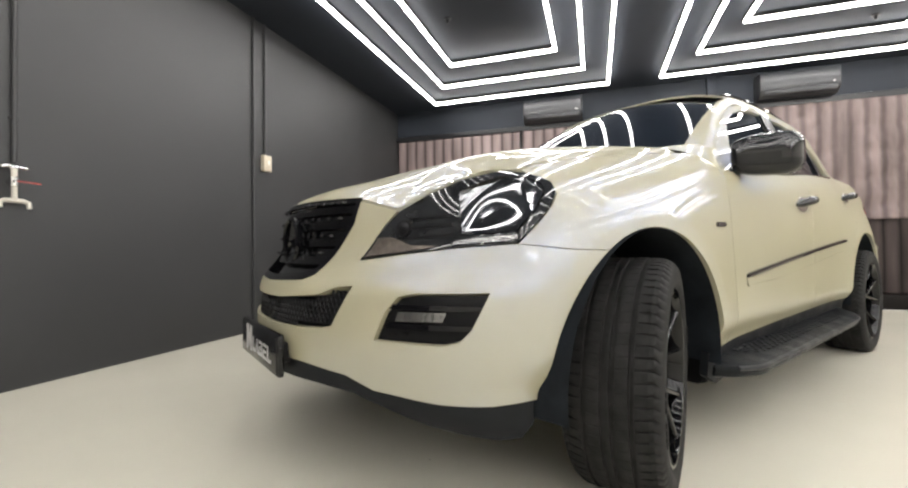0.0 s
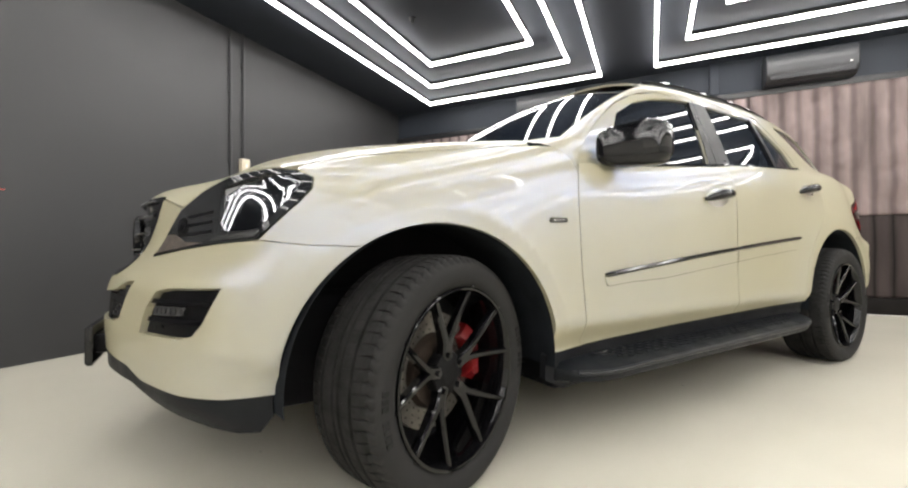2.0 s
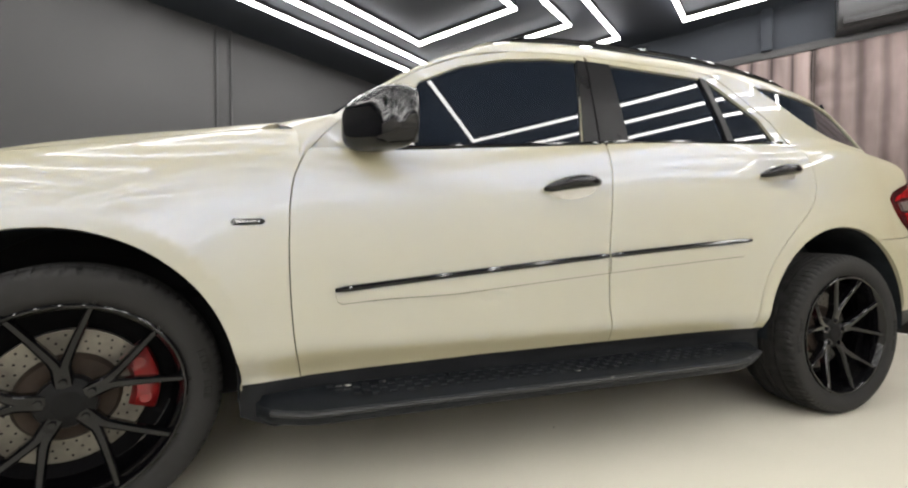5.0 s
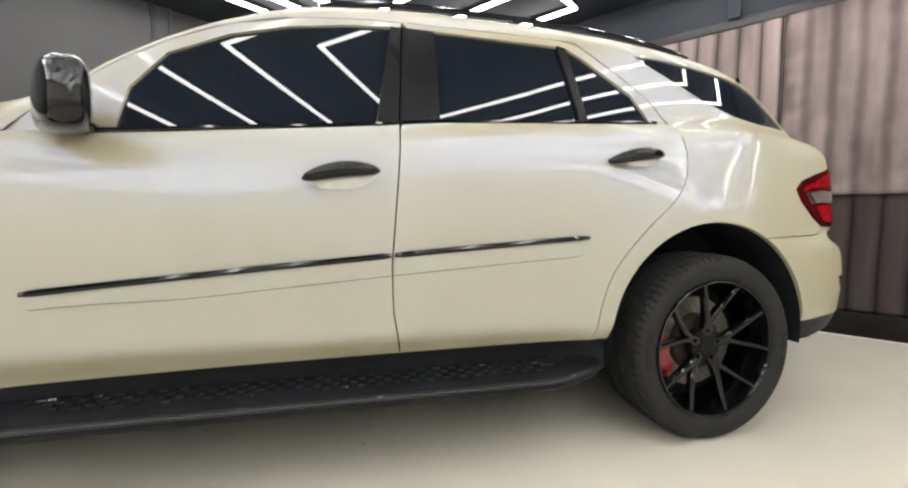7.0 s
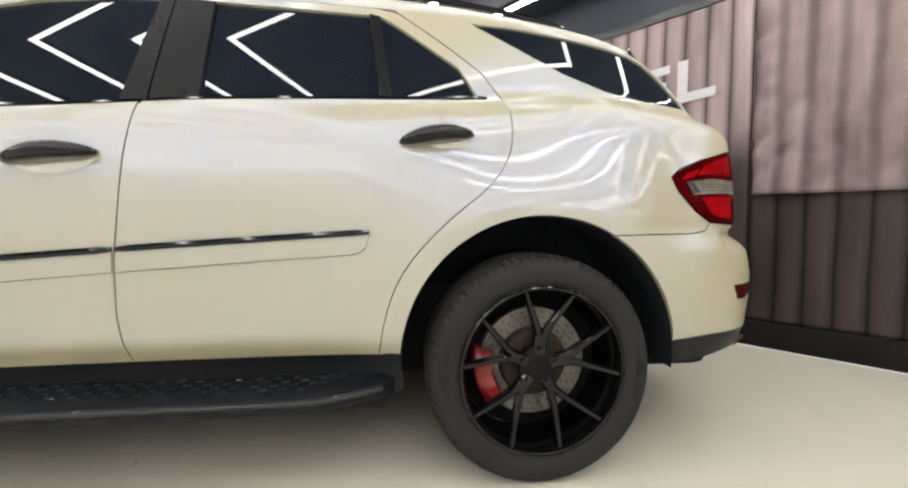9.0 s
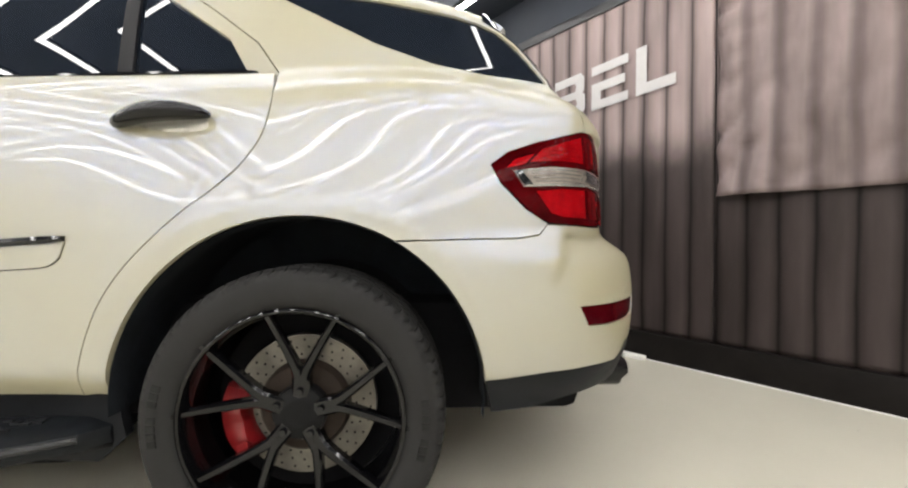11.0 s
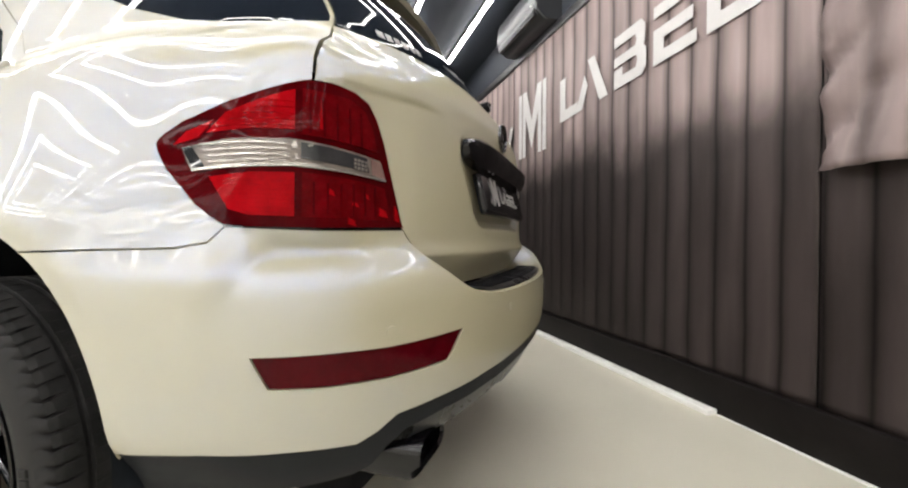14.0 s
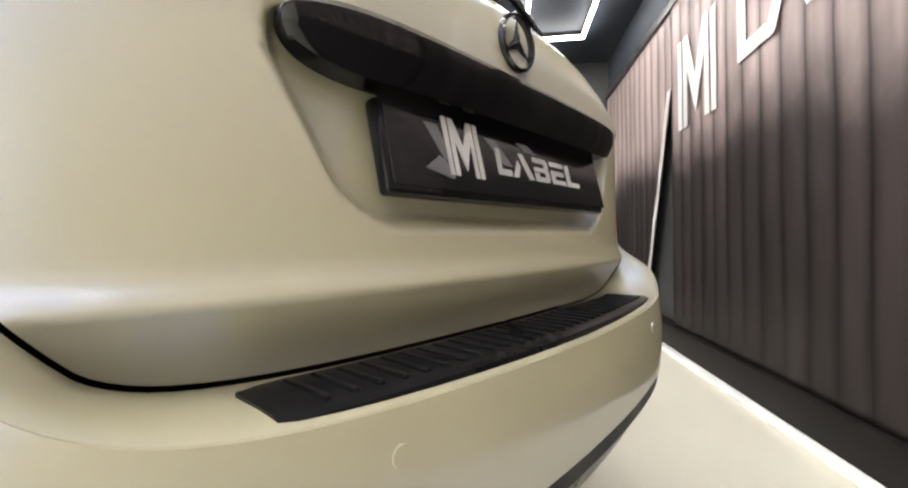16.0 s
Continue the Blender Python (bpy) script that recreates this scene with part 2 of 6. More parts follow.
def body(u, z):
    """A point of the body's flank and bumpers, u along the plan line, at height z."""
    u, z = np.asarray(u, float), np.asarray(z, float)
    x, y, tx, ty = (np.interp(u, _u, v) for v in (_px, _py, _tx, _ty))
    g = np.hypot(tx, ty)
    nx, ny = ty / g, -tx / g
    front, rear = 1 - smooth(-0.78, -0.40, x), smooth(3.05, 3.85, x)
    zt = top_line(x)
    flank = -0.05 * smooth(0.52, 0.36, z) ** 1.5 - top_in(x) * np.exp(-np.maximum(zt - z, -0.02) / 0.09)
    flank = flank - 0.045 * smooth(2.0, 3.2, x) * smooth(0.78, 1.2, z)
    off = (1 - front - rear) * flank + front * nose_in(z) + rear * tail_in(z)
    # the full corner that carries the tail lamp
    foot = 0.785 - 0.165 * smooth(3.66, 3.50, u)
    off = off + lamp_corner(u) * smooth(foot, 0.845, z) * smooth(1.32, 1.14, z)
    for ax, az, w in ((-0.035, 0.37, 0.021), (2.905, 0.39, 0.020)):
        r = np.hypot(x - ax, z - az)
        flare = np.where(r < 0.505, 1.0, np.clip((0.86 - r) / 0.355, 0, 1) ** 2.4)
        off = off + w * flare * smooth(-0.2, 0.3, z)
    return np.stack([x + nx * off, y + ny * off, z + 0 * x], -1)


def glasshouse(x, z, out=0.0):
    """A point of the side windows' plane."""
    x, z = np.asarray(x, float), np.asarray(z, float)
    d = z - 1.09
    y = -0.84 + 0.29 * d + 0.14 * d * np.maximum(d, 0) + 0.078 * np.maximum(x - 2.2, 0) ** 2 + 0.06 * np.maximum(x - 2.2, 0) ** 3 * (z - 1.30)
    return np.stack([x + 0 * z, y - out, z + 0 * x], -1)


def quarter(u, z):
    """The rear flank, running up into the rear pillar."""
    p = body(u, np.minimum(z, 1.32))
    q = glasshouse(p[..., 0], z, 0.006)
    zt = top_line(np.interp(u, _u, _px))
    w = smooth(-0.10, 0.05, z - zt)[..., None] * np.ones(3)
    r = p * (1 - w) + q * w
    r[..., 2] = z
    return r


def quarter_at(x, z):
    """Way along the plan line at which the rear flank, at height z, has the given x."""
    us = np.linspace(float(u_of_x(2.6)), 4.1, 700)
    return [(float(np.interp(a, quarter(us, b + 0 * us)[:, 0], us)), float(b)) for a, b in zip(np.atleast_1d(x), np.atleast_1d(z))]


# rear edge of the flank beside the rear window, from its foot up to the roof
FLANK_REAR = quarter_at([3.606, 3.600, 3.575, 3.54, 3.50, 3.45, 3.40], [1.294, 1.32, 1.36, 1.41, 1.46, 1.505, 1.535])
hood_line = curve([-0.82, -0.77, -0.70, -0.56, -0.42, -0.165, 0.03, 0.24, 0.5], [0.90, 0.945, 0.985, 1.04, 1.088, 1.152, 1.187, 1.218, 1.255])


def hood_base(x, y):
    x, y = np.asarray(x, float), np.abs(np.asarray(y, float))
    z = hood_line(x + 0.10 * (y / 0.7) ** 2 * smooth(-0.3, -0.8, x)) - 0.02 * (y / 0.5) ** 2 - 0.05 * (y / 0.72) ** 6 + 0.012 * np.exp(-((y - 0.42) / 0.09) ** 2) * smooth(-0.75, -0.3, x)
    return np.stack([x + 0 * y, -y, z], -1)


def meet_edge(base, edge, axis, reach):
    """A surface drawn over to a seam, so that the panel ends flush with its neighbours."""
    keys = [k for k in range(3) if k != axis]
    err = edge[:, axis] - base(edge[:, keys[0]], edge[:, keys[1]])[:, axis]

    def at(a, b):
        a, b = np.asarray(a, float), np.asarray(b, float)
        p = base(a, b)
        shape = p.shape[:-1]
        q = p.reshape(-1, 3)
        aa = np.broadcast_to(np.abs(a) * np.sign(edge[len(edge) // 2, keys[0]]) if keys[0] == 1 else a, shape).ravel()
        bb = np.broadcast_to(-np.abs(b) if keys[1] == 1 else b, shape).ravel()
        d2 = (aa[:, None] - edge[None, :, keys[0]]) ** 2 + (bb[:, None] - edge[None, :, keys[1]]) ** 2
        near = (d2 + 0.02 ** 2) ** -2.0
        fix = (near * err).sum(1) / near.sum(1)
        q[:, axis] += fix * np.exp(-(np.sqrt(d2.min(1)) / reach) ** 1.6)
        return q.reshape(*shape, 3)
    return at


def rounded(pts, times=2):
    """A line of points with its corners cut, ends kept."""
    p = np.array(pts, float)
    for _ in range(times):
        p = np.concatenate([p[:1], np.stack([0.75 * p[:-1] + 0.25 * p[1:], 0.25 * p[:-1] + 0.75 * p[1:]], 1).reshape(-1, 2)[1:-1], p[-1:]])
    return p


def along(pts, n=14):
    p = np.array(pts, float)
    return np.concatenate([p[i] + (p[i + 1] - p[i]) * np.arange(n)[:, None] / n for i in range(len(p) - 1)] + [p[-1:]])


HOOD_SEAM = [(U_NOSE, 0.932), (-1.4, 0.932), (-1.25, 0.930), (-1.118, 0.926), (-1.04, 0.906), (-0.955, 0.884), (-0.85, 0.930), (-0.725, 0.967), (-0.55, 0.998), (-0.46, 1.006)] + [(float(u_of_x(x)), float(top_line(x))) for x in (-0.38, -0.25, -0.1, 0.1, 0.3, 0.45)]
hood_edge = body(*along(HOOD_SEAM).T)
hood = meet_edge(hood_base, hood_edge, 2, 0.20)


gate_line = curve([0.66, 0.70, 0.777, 0.785, 0.793, 0.815, 0.86, 0.92, 1.0, 1.15, 1.22, 1.27, 1.30], [3.79, 3.815, 3.866, 3.870, 3.868, 3.860, 3.857, 3.856, 3.854, 3.846, 3.825, 3.785, 3.75])


def gate_base(y, z):
    """The tailgate's skin below its window."""
    y, z = np.asarray(y, float), np.asarray(z, float)
    a = np.abs(y)
    return np.stack([gate_line(z) - 0.072 * (a / 0.6) ** 3.6 - 0.10 * np.maximum(a - 0.6, 0) - 0.05 * smooth(1.12, 1.3, z) * (a / 0.6) ** 2, y + 0 * z, z + 0 * y], -1)


GATE_SEAM = [(3.948, 0.842), (3.935, 0.89), (3.92, 0.935), (3.894, 1.015), (3.875, 1.058), (3.853, 1.087), (3.817, 1.103), (3.772, 1.110), (3.724, 1.111)]
gate_edge = np.concatenate([body(*along(GATE_SEAM).T), quarter(*along([(3.724, 1.111), (3.727, 1.16), (3.741, 1.21), (3.765, 1.25), FLANK_REAR[0]]).T)])
gate = meet_edge(gate_base, gate_edge, 0, 0.20)


def _rear_pane(a, v):
    return 3.772 - 0.26 * v + 0.11 * v * (1 - v) - (0.11 + 0.05 * (1 - v)) * (a / 0.65) ** 2.6


_fr = quarter(*np.array(FLANK_REAR).T)
_fv = (_fr[:, 2] - 1.275) / 0.30


def rear_half(v):
    """Half width of the rear window at height v."""
    return np.interp(v, _fv, -_fr[:, 1] - 0.003) - 0.12 * np.maximum(v - 0.88, 0)


def rear_glass(y, v):
    """The tailgate's window, v from its foot to the spoiler, bent forward to the flanks at its sides."""
    y, v = np.asarray(y, float), np.asarray(v, float)
    a, half = np.abs(y), rear_half(v)
    err = _rear_pane(half, v) - np.interp(v, _fv, _fr[:, 0]) - 0.003
    return np.stack([_rear_pane(a, v) - err * (a / half) ** 8, y + 0 * v, 1.275 + 0.30 * v + 0 * a], -1)


def windscreen(y, v):
    y, v = np.asarray(y, float), np.asarray(v, float)
    a = np.abs(y) / 0.68
    x0, z0 = 0.44 + 0.20 * a ** 2, 1.225 - 0.02 * a ** 2
    x1, z1 = 1.20 + 0.10 * a ** 2, 1.665 - 0.075 * a ** 2
    k = 1 - 0.13 * v
    return np.stack([x0 + (x1 - x0) * v, y * k, z0 + (z1 - z0) * v + 0.035 * v * (1 - v) * 4 * (1 - 0.3 * a)], -1)


roof_mid = curve([1.20, 1.5, 1.8, 2.2, 2.6, 3.0, 3.3, 3.55], [1.675, 1.73, 1.755, 1.757, 1.75, 1.725, 1.688, 1.632])
frame_line = curve([0.60, 0.65, 0.76, 0.85, 0.98, 1.15, 1.37, 1.76, 2.36, 2.7, 3.1, 3.55], [1.08, 1.14, 1.25, 1.325, 1.415, 1.497, 1.553, 1.582, 1.587, 1.583, 1.565, 1.535])


def roof(x, v):
    """The roof, v from the left edge over the doors to the middle."""
    x, v = np.asarray(x, float), np.asarray(v, float)
    ze, zc = frame_line(x), roof_mid(x)
    ye = -glasshouse(x, ze, 0.004)[..., 1]
    ye = ye - 0.03 * smooth(3.2, 3.55, x)
    return np.stack([x + 0 * v, -ye * (1 - v), ze + (zc - ze) * np.power(np.clip(1 - np.power(np.clip(1 - v, 0, 1), 2.6), 1e-6, 1), 0.62)], -1)

# ---- helpers for parts ----
from mathutils.geometry import delaunay_2d_cdt


def mesh_object(name, verts, faces, mat, parent=None, label="", smooth_shade=True, normals=None):
    me = bpy.data.meshes.new(name)
    me.from_pydata([tuple(map(float, v)) for v in verts], [], [tuple(map(int, f)) for f in faces])
    for m in (mat if isinstance(mat, (list, tuple)) else [mat]):
        me.materials.append(m)
    me.polygons.foreach_set("use_smooth", [smooth_shade] * len(me.polygons))
    me.update()
    if normals is not None:
        me.normals_split_custom_set_from_vertices([tuple(map(float, n)) for n in normals])
    ob = new(name, me)
    if parent:
        ob.parent = parent
    if label:
        tagged(ob, label)
    return ob


def part(name, bm, mat, parent=None, label="", auto=35):
    """Links a bmesh as one mesh object under a thing or a part; edges sharper than auto degrees stay sharp."""
    bmesh.ops.recalc_face_normals(bm, faces=bm.faces)
    for f in bm.faces:
        f.smooth = True
    for e in bm.edges:
        if len(e.link_faces) == 2 and e.calc_face_angle(0) > radians(auto):
            e.smooth = False
    me = bpy.data.meshes.new(name)
    bm.to_mesh(me)
    bm.free()
    for m in (mat if isinstance(mat, (list, tuple)) else [mat]):
        me.materials.append(m)
    ob = new(name, me)
    if parent:
        ob.parent = parent
    if label:
        tagged(ob, label)
    return ob


def thing(name, label, category, group="", at=None):
    ob = new(name)
    ob.empty_display_size = 0.1
    if at is not None:
        ob.matrix_basis = at
    return tagged(ob, label, category, group)


def add_box(bm, x0, x1, y0, y1, z0, z1, bevel=0.0, m=None, segments=2, index=0):
    r = bmesh.ops.create_cube(bm, size=1)
    vs = r["verts"]
    for v in vs:
        v.co = Vector(((x0 + x1) / 2 + v.co.x * (x1 - x0), (y0 + y1) / 2 + v.co.y * (y1 - y0), (z0 + z1) / 2 + v.co.z * (z1 - z0)))
    if bevel:
        es = list({e for v in vs for e in v.link_edges})
        out = bmesh.ops.bevel(bm, geom=es, offset=bevel, segments=segments, profile=0.5, affect="EDGES")
        vs = list({v for f in out["faces"] for v in f.verts} | {v for v in vs if v.is_valid})
    if index:
        for f in {f for v in vs for f in v.link_faces}:
            f.material_index = index
    if m is not None:
        bmesh.ops.transform(bm, matrix=m, verts=vs)
    return vs


def add_cyl(bm, p, q, r0, r1=None, n=20, caps=True):
    p, q = Vector(p), Vector(q)
    m = Matrix.Translation((p + q) / 2) @ (q - p).to_track_quat("Z", "Y").to_matrix().to_4x4()
    return bmesh.ops.create_cone(bm, cap_ends=caps, cap_tris=False, segments=n, radius1=r0, radius2=r0 if r1 is None else r1, depth=(q - p).length, matrix=m)["verts"]


def add_tube(bm, pts, r, n=10, caps=True, squash=1.0):
    """A round bar along a line of points."""
    pts = [Vector(p) for p in pts]
    rings = []
    for i, p in enumerate(pts):
        d = (pts[min(i + 1, len(pts) - 1)] - pts[max(i - 1, 0)]).normalized()
        side = d.cross(Vector((0, 0, 1)))
        side = side.normalized() if side.length > 1e-3 else Vector((1, 0, 0))
        up = side.cross(d)
        rr = r[i] if isinstance(r, (list, tuple)) else r
        rings.append([bm.verts.new(p + (side * math.cos(a) + up * math.sin(a) * squash) * rr) for a in [2 * math.pi * k / n for k in range(n)]])
    for a, b in zip(rings, rings[1:]):
        for k in range(n):
            bm.faces.new((a[k], a[(k + 1) % n], b[(k + 1) % n], b[k]))
    if caps:
        bm.faces.new(rings[0][::-1])
        bm.faces.new(rings[-1])


def inside(poly, pts):
    poly, pts = np.asarray(poly), np.asarray(pts)
    x, y = pts[:, 0], pts[:, 1]
    res = np.zeros(len(pts), bool)
    j = len(poly) - 1
    for i in range(len(poly)):
        (xi, yi), (xj, yj) = poly[i], poly[j]
        c = ((yi > y) != (yj > y)) & (x < (xj - xi) * (y - yi) / (yj - yi + 1e-15) + xi)
        res ^= c
        j = i
    return res


def dense(poly, step, closed=True, round_off=0):
    """Boundary points every step; round_off: how often the corners are cut."""
    p = np.asarray(poly, float)
    for _ in range(round_off):
        q = np.roll(p, -1, 0)
        p = np.stack([0.75 * p + 0.25 * q, 0.25 * p + 0.75 * q], 1).reshape(-1, 2)
    out = []
    n = len(p)
    for i in range(n if closed else n - 1):
        a, b = p[i], p[(i + 1) % n]
        k = max(1, int(np.ceil(np.linalg.norm(b - a) / step)))
        out += [a + (b - a) * s / k for s in range(k)]
    return np.array(out)


def shrink(p, d):
    """A polygon drawn in by d on all sides."""
    if d == 0:
        return p
    area = 0.5 * np.sum(p[:, 0] * np.roll(p[:, 1], -1) - np.roll(p[:, 0], -1) * p[:, 1])
    t = np.roll(p, -1, 0) - np.roll(p, 1, 0)
    t /= np.linalg.norm(t, axis=1)[:, None] + 1e-12
    return p + np.stack([-t[:, 1], t[:, 0]], 1) * d * (1 if area > 0 else -1)


def skin_arrays(surf, poly, step=0.03, holes=(), gap=0.0, lip=0.015, out=0.0, round_off=0):
    """Verts, faces and normals of a piece of a surface inside a 2D outline, with its edge turned in by lip."""
    raw = dense(poly, step * 0.7, round_off=round_off)
    edge = shrink(raw, gap)
    mid_line = np.abs(surf(raw[:, 0], raw[:, 1])[:, 1]) < 1e-5
    edge[mid_line] = raw[mid_line]
    rings = [edge] + [shrink(dense(h, step * 0.7), -gap) for h in holes]
    lo, hi = edge.min(0), edge.max(0)
    gx, gy = np.meshgrid(np.arange(lo[0] + step / 2, hi[0], step), np.arange(lo[1] + step / 2, hi[1], step * 0.9))
    gx[1::2] += step / 2
    g = np.stack([gx.ravel(), gy.ravel()], 1)
    g = g[inside(edge, g)]
    for h in rings[1:]:
        g = g[~inside(h, g)]
    allring = np.concatenate(rings)
    if len(g):
        keep = np.array([np.min(np.sum((allring - q) ** 2, 1)) > (0.42 * step) ** 2 for q in g])
        g = g[keep]
    pts, cons, k = [], [], 0
    for r in rings:
        pts += list(r)
        cons += [(k + i, k + (i + 1) % len(r)) for i in range(len(r))]
        k += len(r)
    pts += list(g)
    vs, _, fs, _, _, _ = delaunay_2d_cdt([Vector(p) for p in pts], cons, [], 0, 1e-6)
    uv = np.array([tuple(v) for v in vs])
    fs = np.array([tuple(f) for f in fs if len(f) == 3])
    mid = uv[fs].mean(1)
    ok = inside(edge, mid)
    for h in rings[1:]:
        ok &= ~inside(h, mid)
    fs = fs[ok]
    e = 0.003
    P = surf(uv[:, 0], uv[:, 1])
    N = np.cross(surf(uv[:, 0] + e, uv[:, 1]) - surf(uv[:, 0] - e, uv[:, 1]), surf(uv[:, 0], uv[:, 1] + e) - surf(uv[:, 0], uv[:, 1] - e))
    N /= np.linalg.norm(N, axis=1)[:, None] + 1e-12
    if np.mean(np.sum(N * (P - np.array([1.5, 0, 0.75])), 1)) < 0:
        N = -N
    P = P + N * out
    T = P[fs]
    fn = np.cross(T[:, 1] - T[:, 0], T[:, 2] - T[:, 0])
    flip = np.sum(fn * N[fs[:, 0]], 1) < 0
    fs[flip] = fs[flip][:, ::-1]
    faces = [tuple(f) for f in fs]
    if lip:
        seen = {}
        for f in faces:
            for a, b in ((f[0], f[1]), (f[1], f[2]), (f[2], f[0])):
                seen[(a, b)] = seen.get((a, b), 0) + 1
        border = [ab for ab in seen if (ab[1], ab[0]) not in seen and not (abs(P[ab[0]][1]) < 1e-4 and abs(P[ab[1]][1]) < 1e-4)]
        V, NN = list(P), list(N)
        for a, b in border:
            k = len(V)
            d = P[b] - P[a]
            w = np.cross(d, N[a])
            w /= np.linalg.norm(w) + 1e-12
            V += [P[a], P[b], P[b] - N[b] * lip, P[a] - N[a] * lip]
            NN += [w] * 4
            faces.append((k, k + 3, k + 2, k + 1))
        P, N = np.array(V), np.array(NN)
    return P, faces, N


def flip_side(P, faces, N):
    s = np.array([1, -1, 1])
    return P * s, [tuple(f)[::-1] for f in faces], N * s


def skin(name, surf, poly, mat, parent, label="", pair=True, whole=False, **kw):
    """A panel on the left and its mirror image on the right; whole: both halves as one piece."""
    a = skin_arrays(surf, poly, **kw)
    if whole:
        b = flip_side(*a)
        n = len(a[0])
        return mesh_object(name, np.concatenate([a[0], b[0]]), a[1] + [tuple(i + n for i in f) for f in b[1]], mat, parent, label, normals=np.concatenate([a[2], b[2]]))
    made = [mesh_object(name, a[0], a[1], mat, parent[0] if isinstance(parent, list) else parent, label, normals=a[2])]
    if pair:
        b = flip_side(*a)
        made.append(mesh_object(name, b[0], b[1], mat, parent[1] if isinstance(parent, list) else parent, label, normals=b[2]))
    return made


def both(build):
    """Runs build(1) for the left and build(-1) for the right."""
    return [build(1), build(-1)]


# ---- the car ----
car = thing("car", "pearl white large sport utility car with gloss black wheels, parked askew", "car")
arc = lambda cx, cz, r, a0, a1, n=26: [(cx + r * math.cos(radians(a0 + (a1 - a0) * k / n)), cz + r * math.sin(radians(a0 + (a1 - a0) * k / n))) for k in range(n + 1)]
ARCH_F, ARCH_R = (-0.04, 0.375, 0.452), (2.912, 0.40, 0.455)
ux = lambda pts: [(float(u_of_x(x)), z) for x, z in pts]

GAP_FRONT = [(0.575, 0.375), (0.552, 0.58), (0.545, 0.80), (0.552, 0.96), (0.575, 1.03), (0.60, 1.08)]
GAP_MID = [(1.690, 0.405), (1.665, 0.55), (1.659, 0.70), (1.673, 0.906), (1.686, 1.075), (1.69, 1.155)]
GAP_REAR = [(2.392, 0.415), (2.409, 0.545), (2.463, 0.686), (2.599, 0.835), (2.736, 0.943), (2.80, 1.04), (2.815, 1.13), (2.812, 1.205)]
GAP_FRONT = [tuple(map(float, p)) for p in rounded(GAP_FRONT)]
GAP_REAR = [tuple(map(float, p)) for p in rounded(GAP_REAR)]
SILL = [(0.41, 0.368), (0.575, 0.378), (1.183, 0.398), (1.69, 0.415), (2.40, 0.422)]
belt = curve([0.60, 0.83, 1.166, 1.597, 1.817, 2.345, 2.72, 2.82], [1.075, 1.09, 1.12, 1.158, 1.182, 1.217, 1.247, 1.255])
HEADLAMP = [(-1.08, 0.733), (-1.03, 0.805), (-0.955, 0.877), (-0.85, 0.925), (-0.725, 0.962), (-0.55, 0.992), (-0.46, 0.985), (-0.405, 0.955), (-0.41, 0.92), (-0.445, 0.88), (-0.555, 0.777), (-0.74, 0.767), (-0.92, 0.752)]
FOG = [(-0.895, 0.638), (-0.841, 0.648), (-0.642, 0.652), (-0.69, 0.56), (-0.72, 0.530), (-0.765, 0.519), (-0.968, 0.519), (-0.935, 0.594)]
LOWER_GRILLE = [(U_NOSE, 0.612), (-1.41, 0.613), (-1.19, 0.632), (-1.118, 0.657), (-1.057, 0.662), (-1.123, 0.548), (-1.173, 0.536), (-1.3, 0.53), (U_NOSE, 0.528)]
GRILLE = [(U_NOSE, 0.925), (-1.118, 0.92), (-1.135, 0.85), (-1.25, 0.697), (-1.30, 0.682), (U_NOSE, 0.672)]
TAIL_LAMP = [(3.389, 0.994), (3.392, 1.004), (3.405, 1.016), (3.44, 1.038), (3.53, 1.068), (3.62, 1.089), (3.70, 1.108), (3.735, 1.111), (3.772, 1.110), (3.817, 1.103), (3.853, 1.087), (3.875, 1.058), (3.894, 1.015), (3.92, 0.935), (3.935, 0.89), (3.948, 0.842), (3.74, 0.838), (3.60, 0.839), (3.55, 0.844), (3.52, 0.857), (3.485, 0.882), (3.414, 0.95), (3.395, 0.978)]
REFLECTOR = [(3.625, 0.625), (3.733, 0.626), (3.863, 0.627), (4.037, 0.637), (3.993, 0.58), (3.863, 0.571), (3.733, 0.569), (3.655, 0.572)]

# front wing: from the lamp and the bumper seam to the door
wing = ux(arc(*ARCH_F, -3, 122)) + [(-0.30, 0.758), (-0.42, 0.762)] + [(-0.555, 0.777), (-0.445, 0.88), (-0.41, 0.92), (-0.405, 0.955), (-0.46, 0.985)]
wing += [(-0.46, 1.0)] + ux([(x, float(top_line(x)) - 0.001) for x in (-0.38, -0.25, -0.1, 0.1, 0.3, 0.45, 0.56)]) + ux(GAP_FRONT[::-1][1:]) + ux([(0.41, 0.368)])
skin("front_wing", body, wing, PAINT, car, step=0.02, gap=0.0014, lip=0.02)

# front bumper, one piece from arch to arch
half = [(U_NOSE, 0.43)] + LOWER_GRILLE[::-1] + [(U_NOSE, 0.672)] + [(-1.30, 0.682), (-1.25, 0.697), (-1.135, 0.85), (-1.118, 0.92)] + [(-1.04, 0.90), (-0.962, 0.879)] + [(-1.03, 0.805), (-1.08, 0.733), (-0.92, 0.752), (-0.74, 0.767), (-0.555, 0.777), (-0.42, 0.762), (-0.30, 0.758)]
half += ux(arc(*ARCH_F, 122, 181)) + [(-0.515, 0.370), (-0.64, 0.364), (-0.775, 0.367), (-0.90, 0.376), (-0.975, 0.380), (-1.073, 0.410), (-1.25, 0.425)]
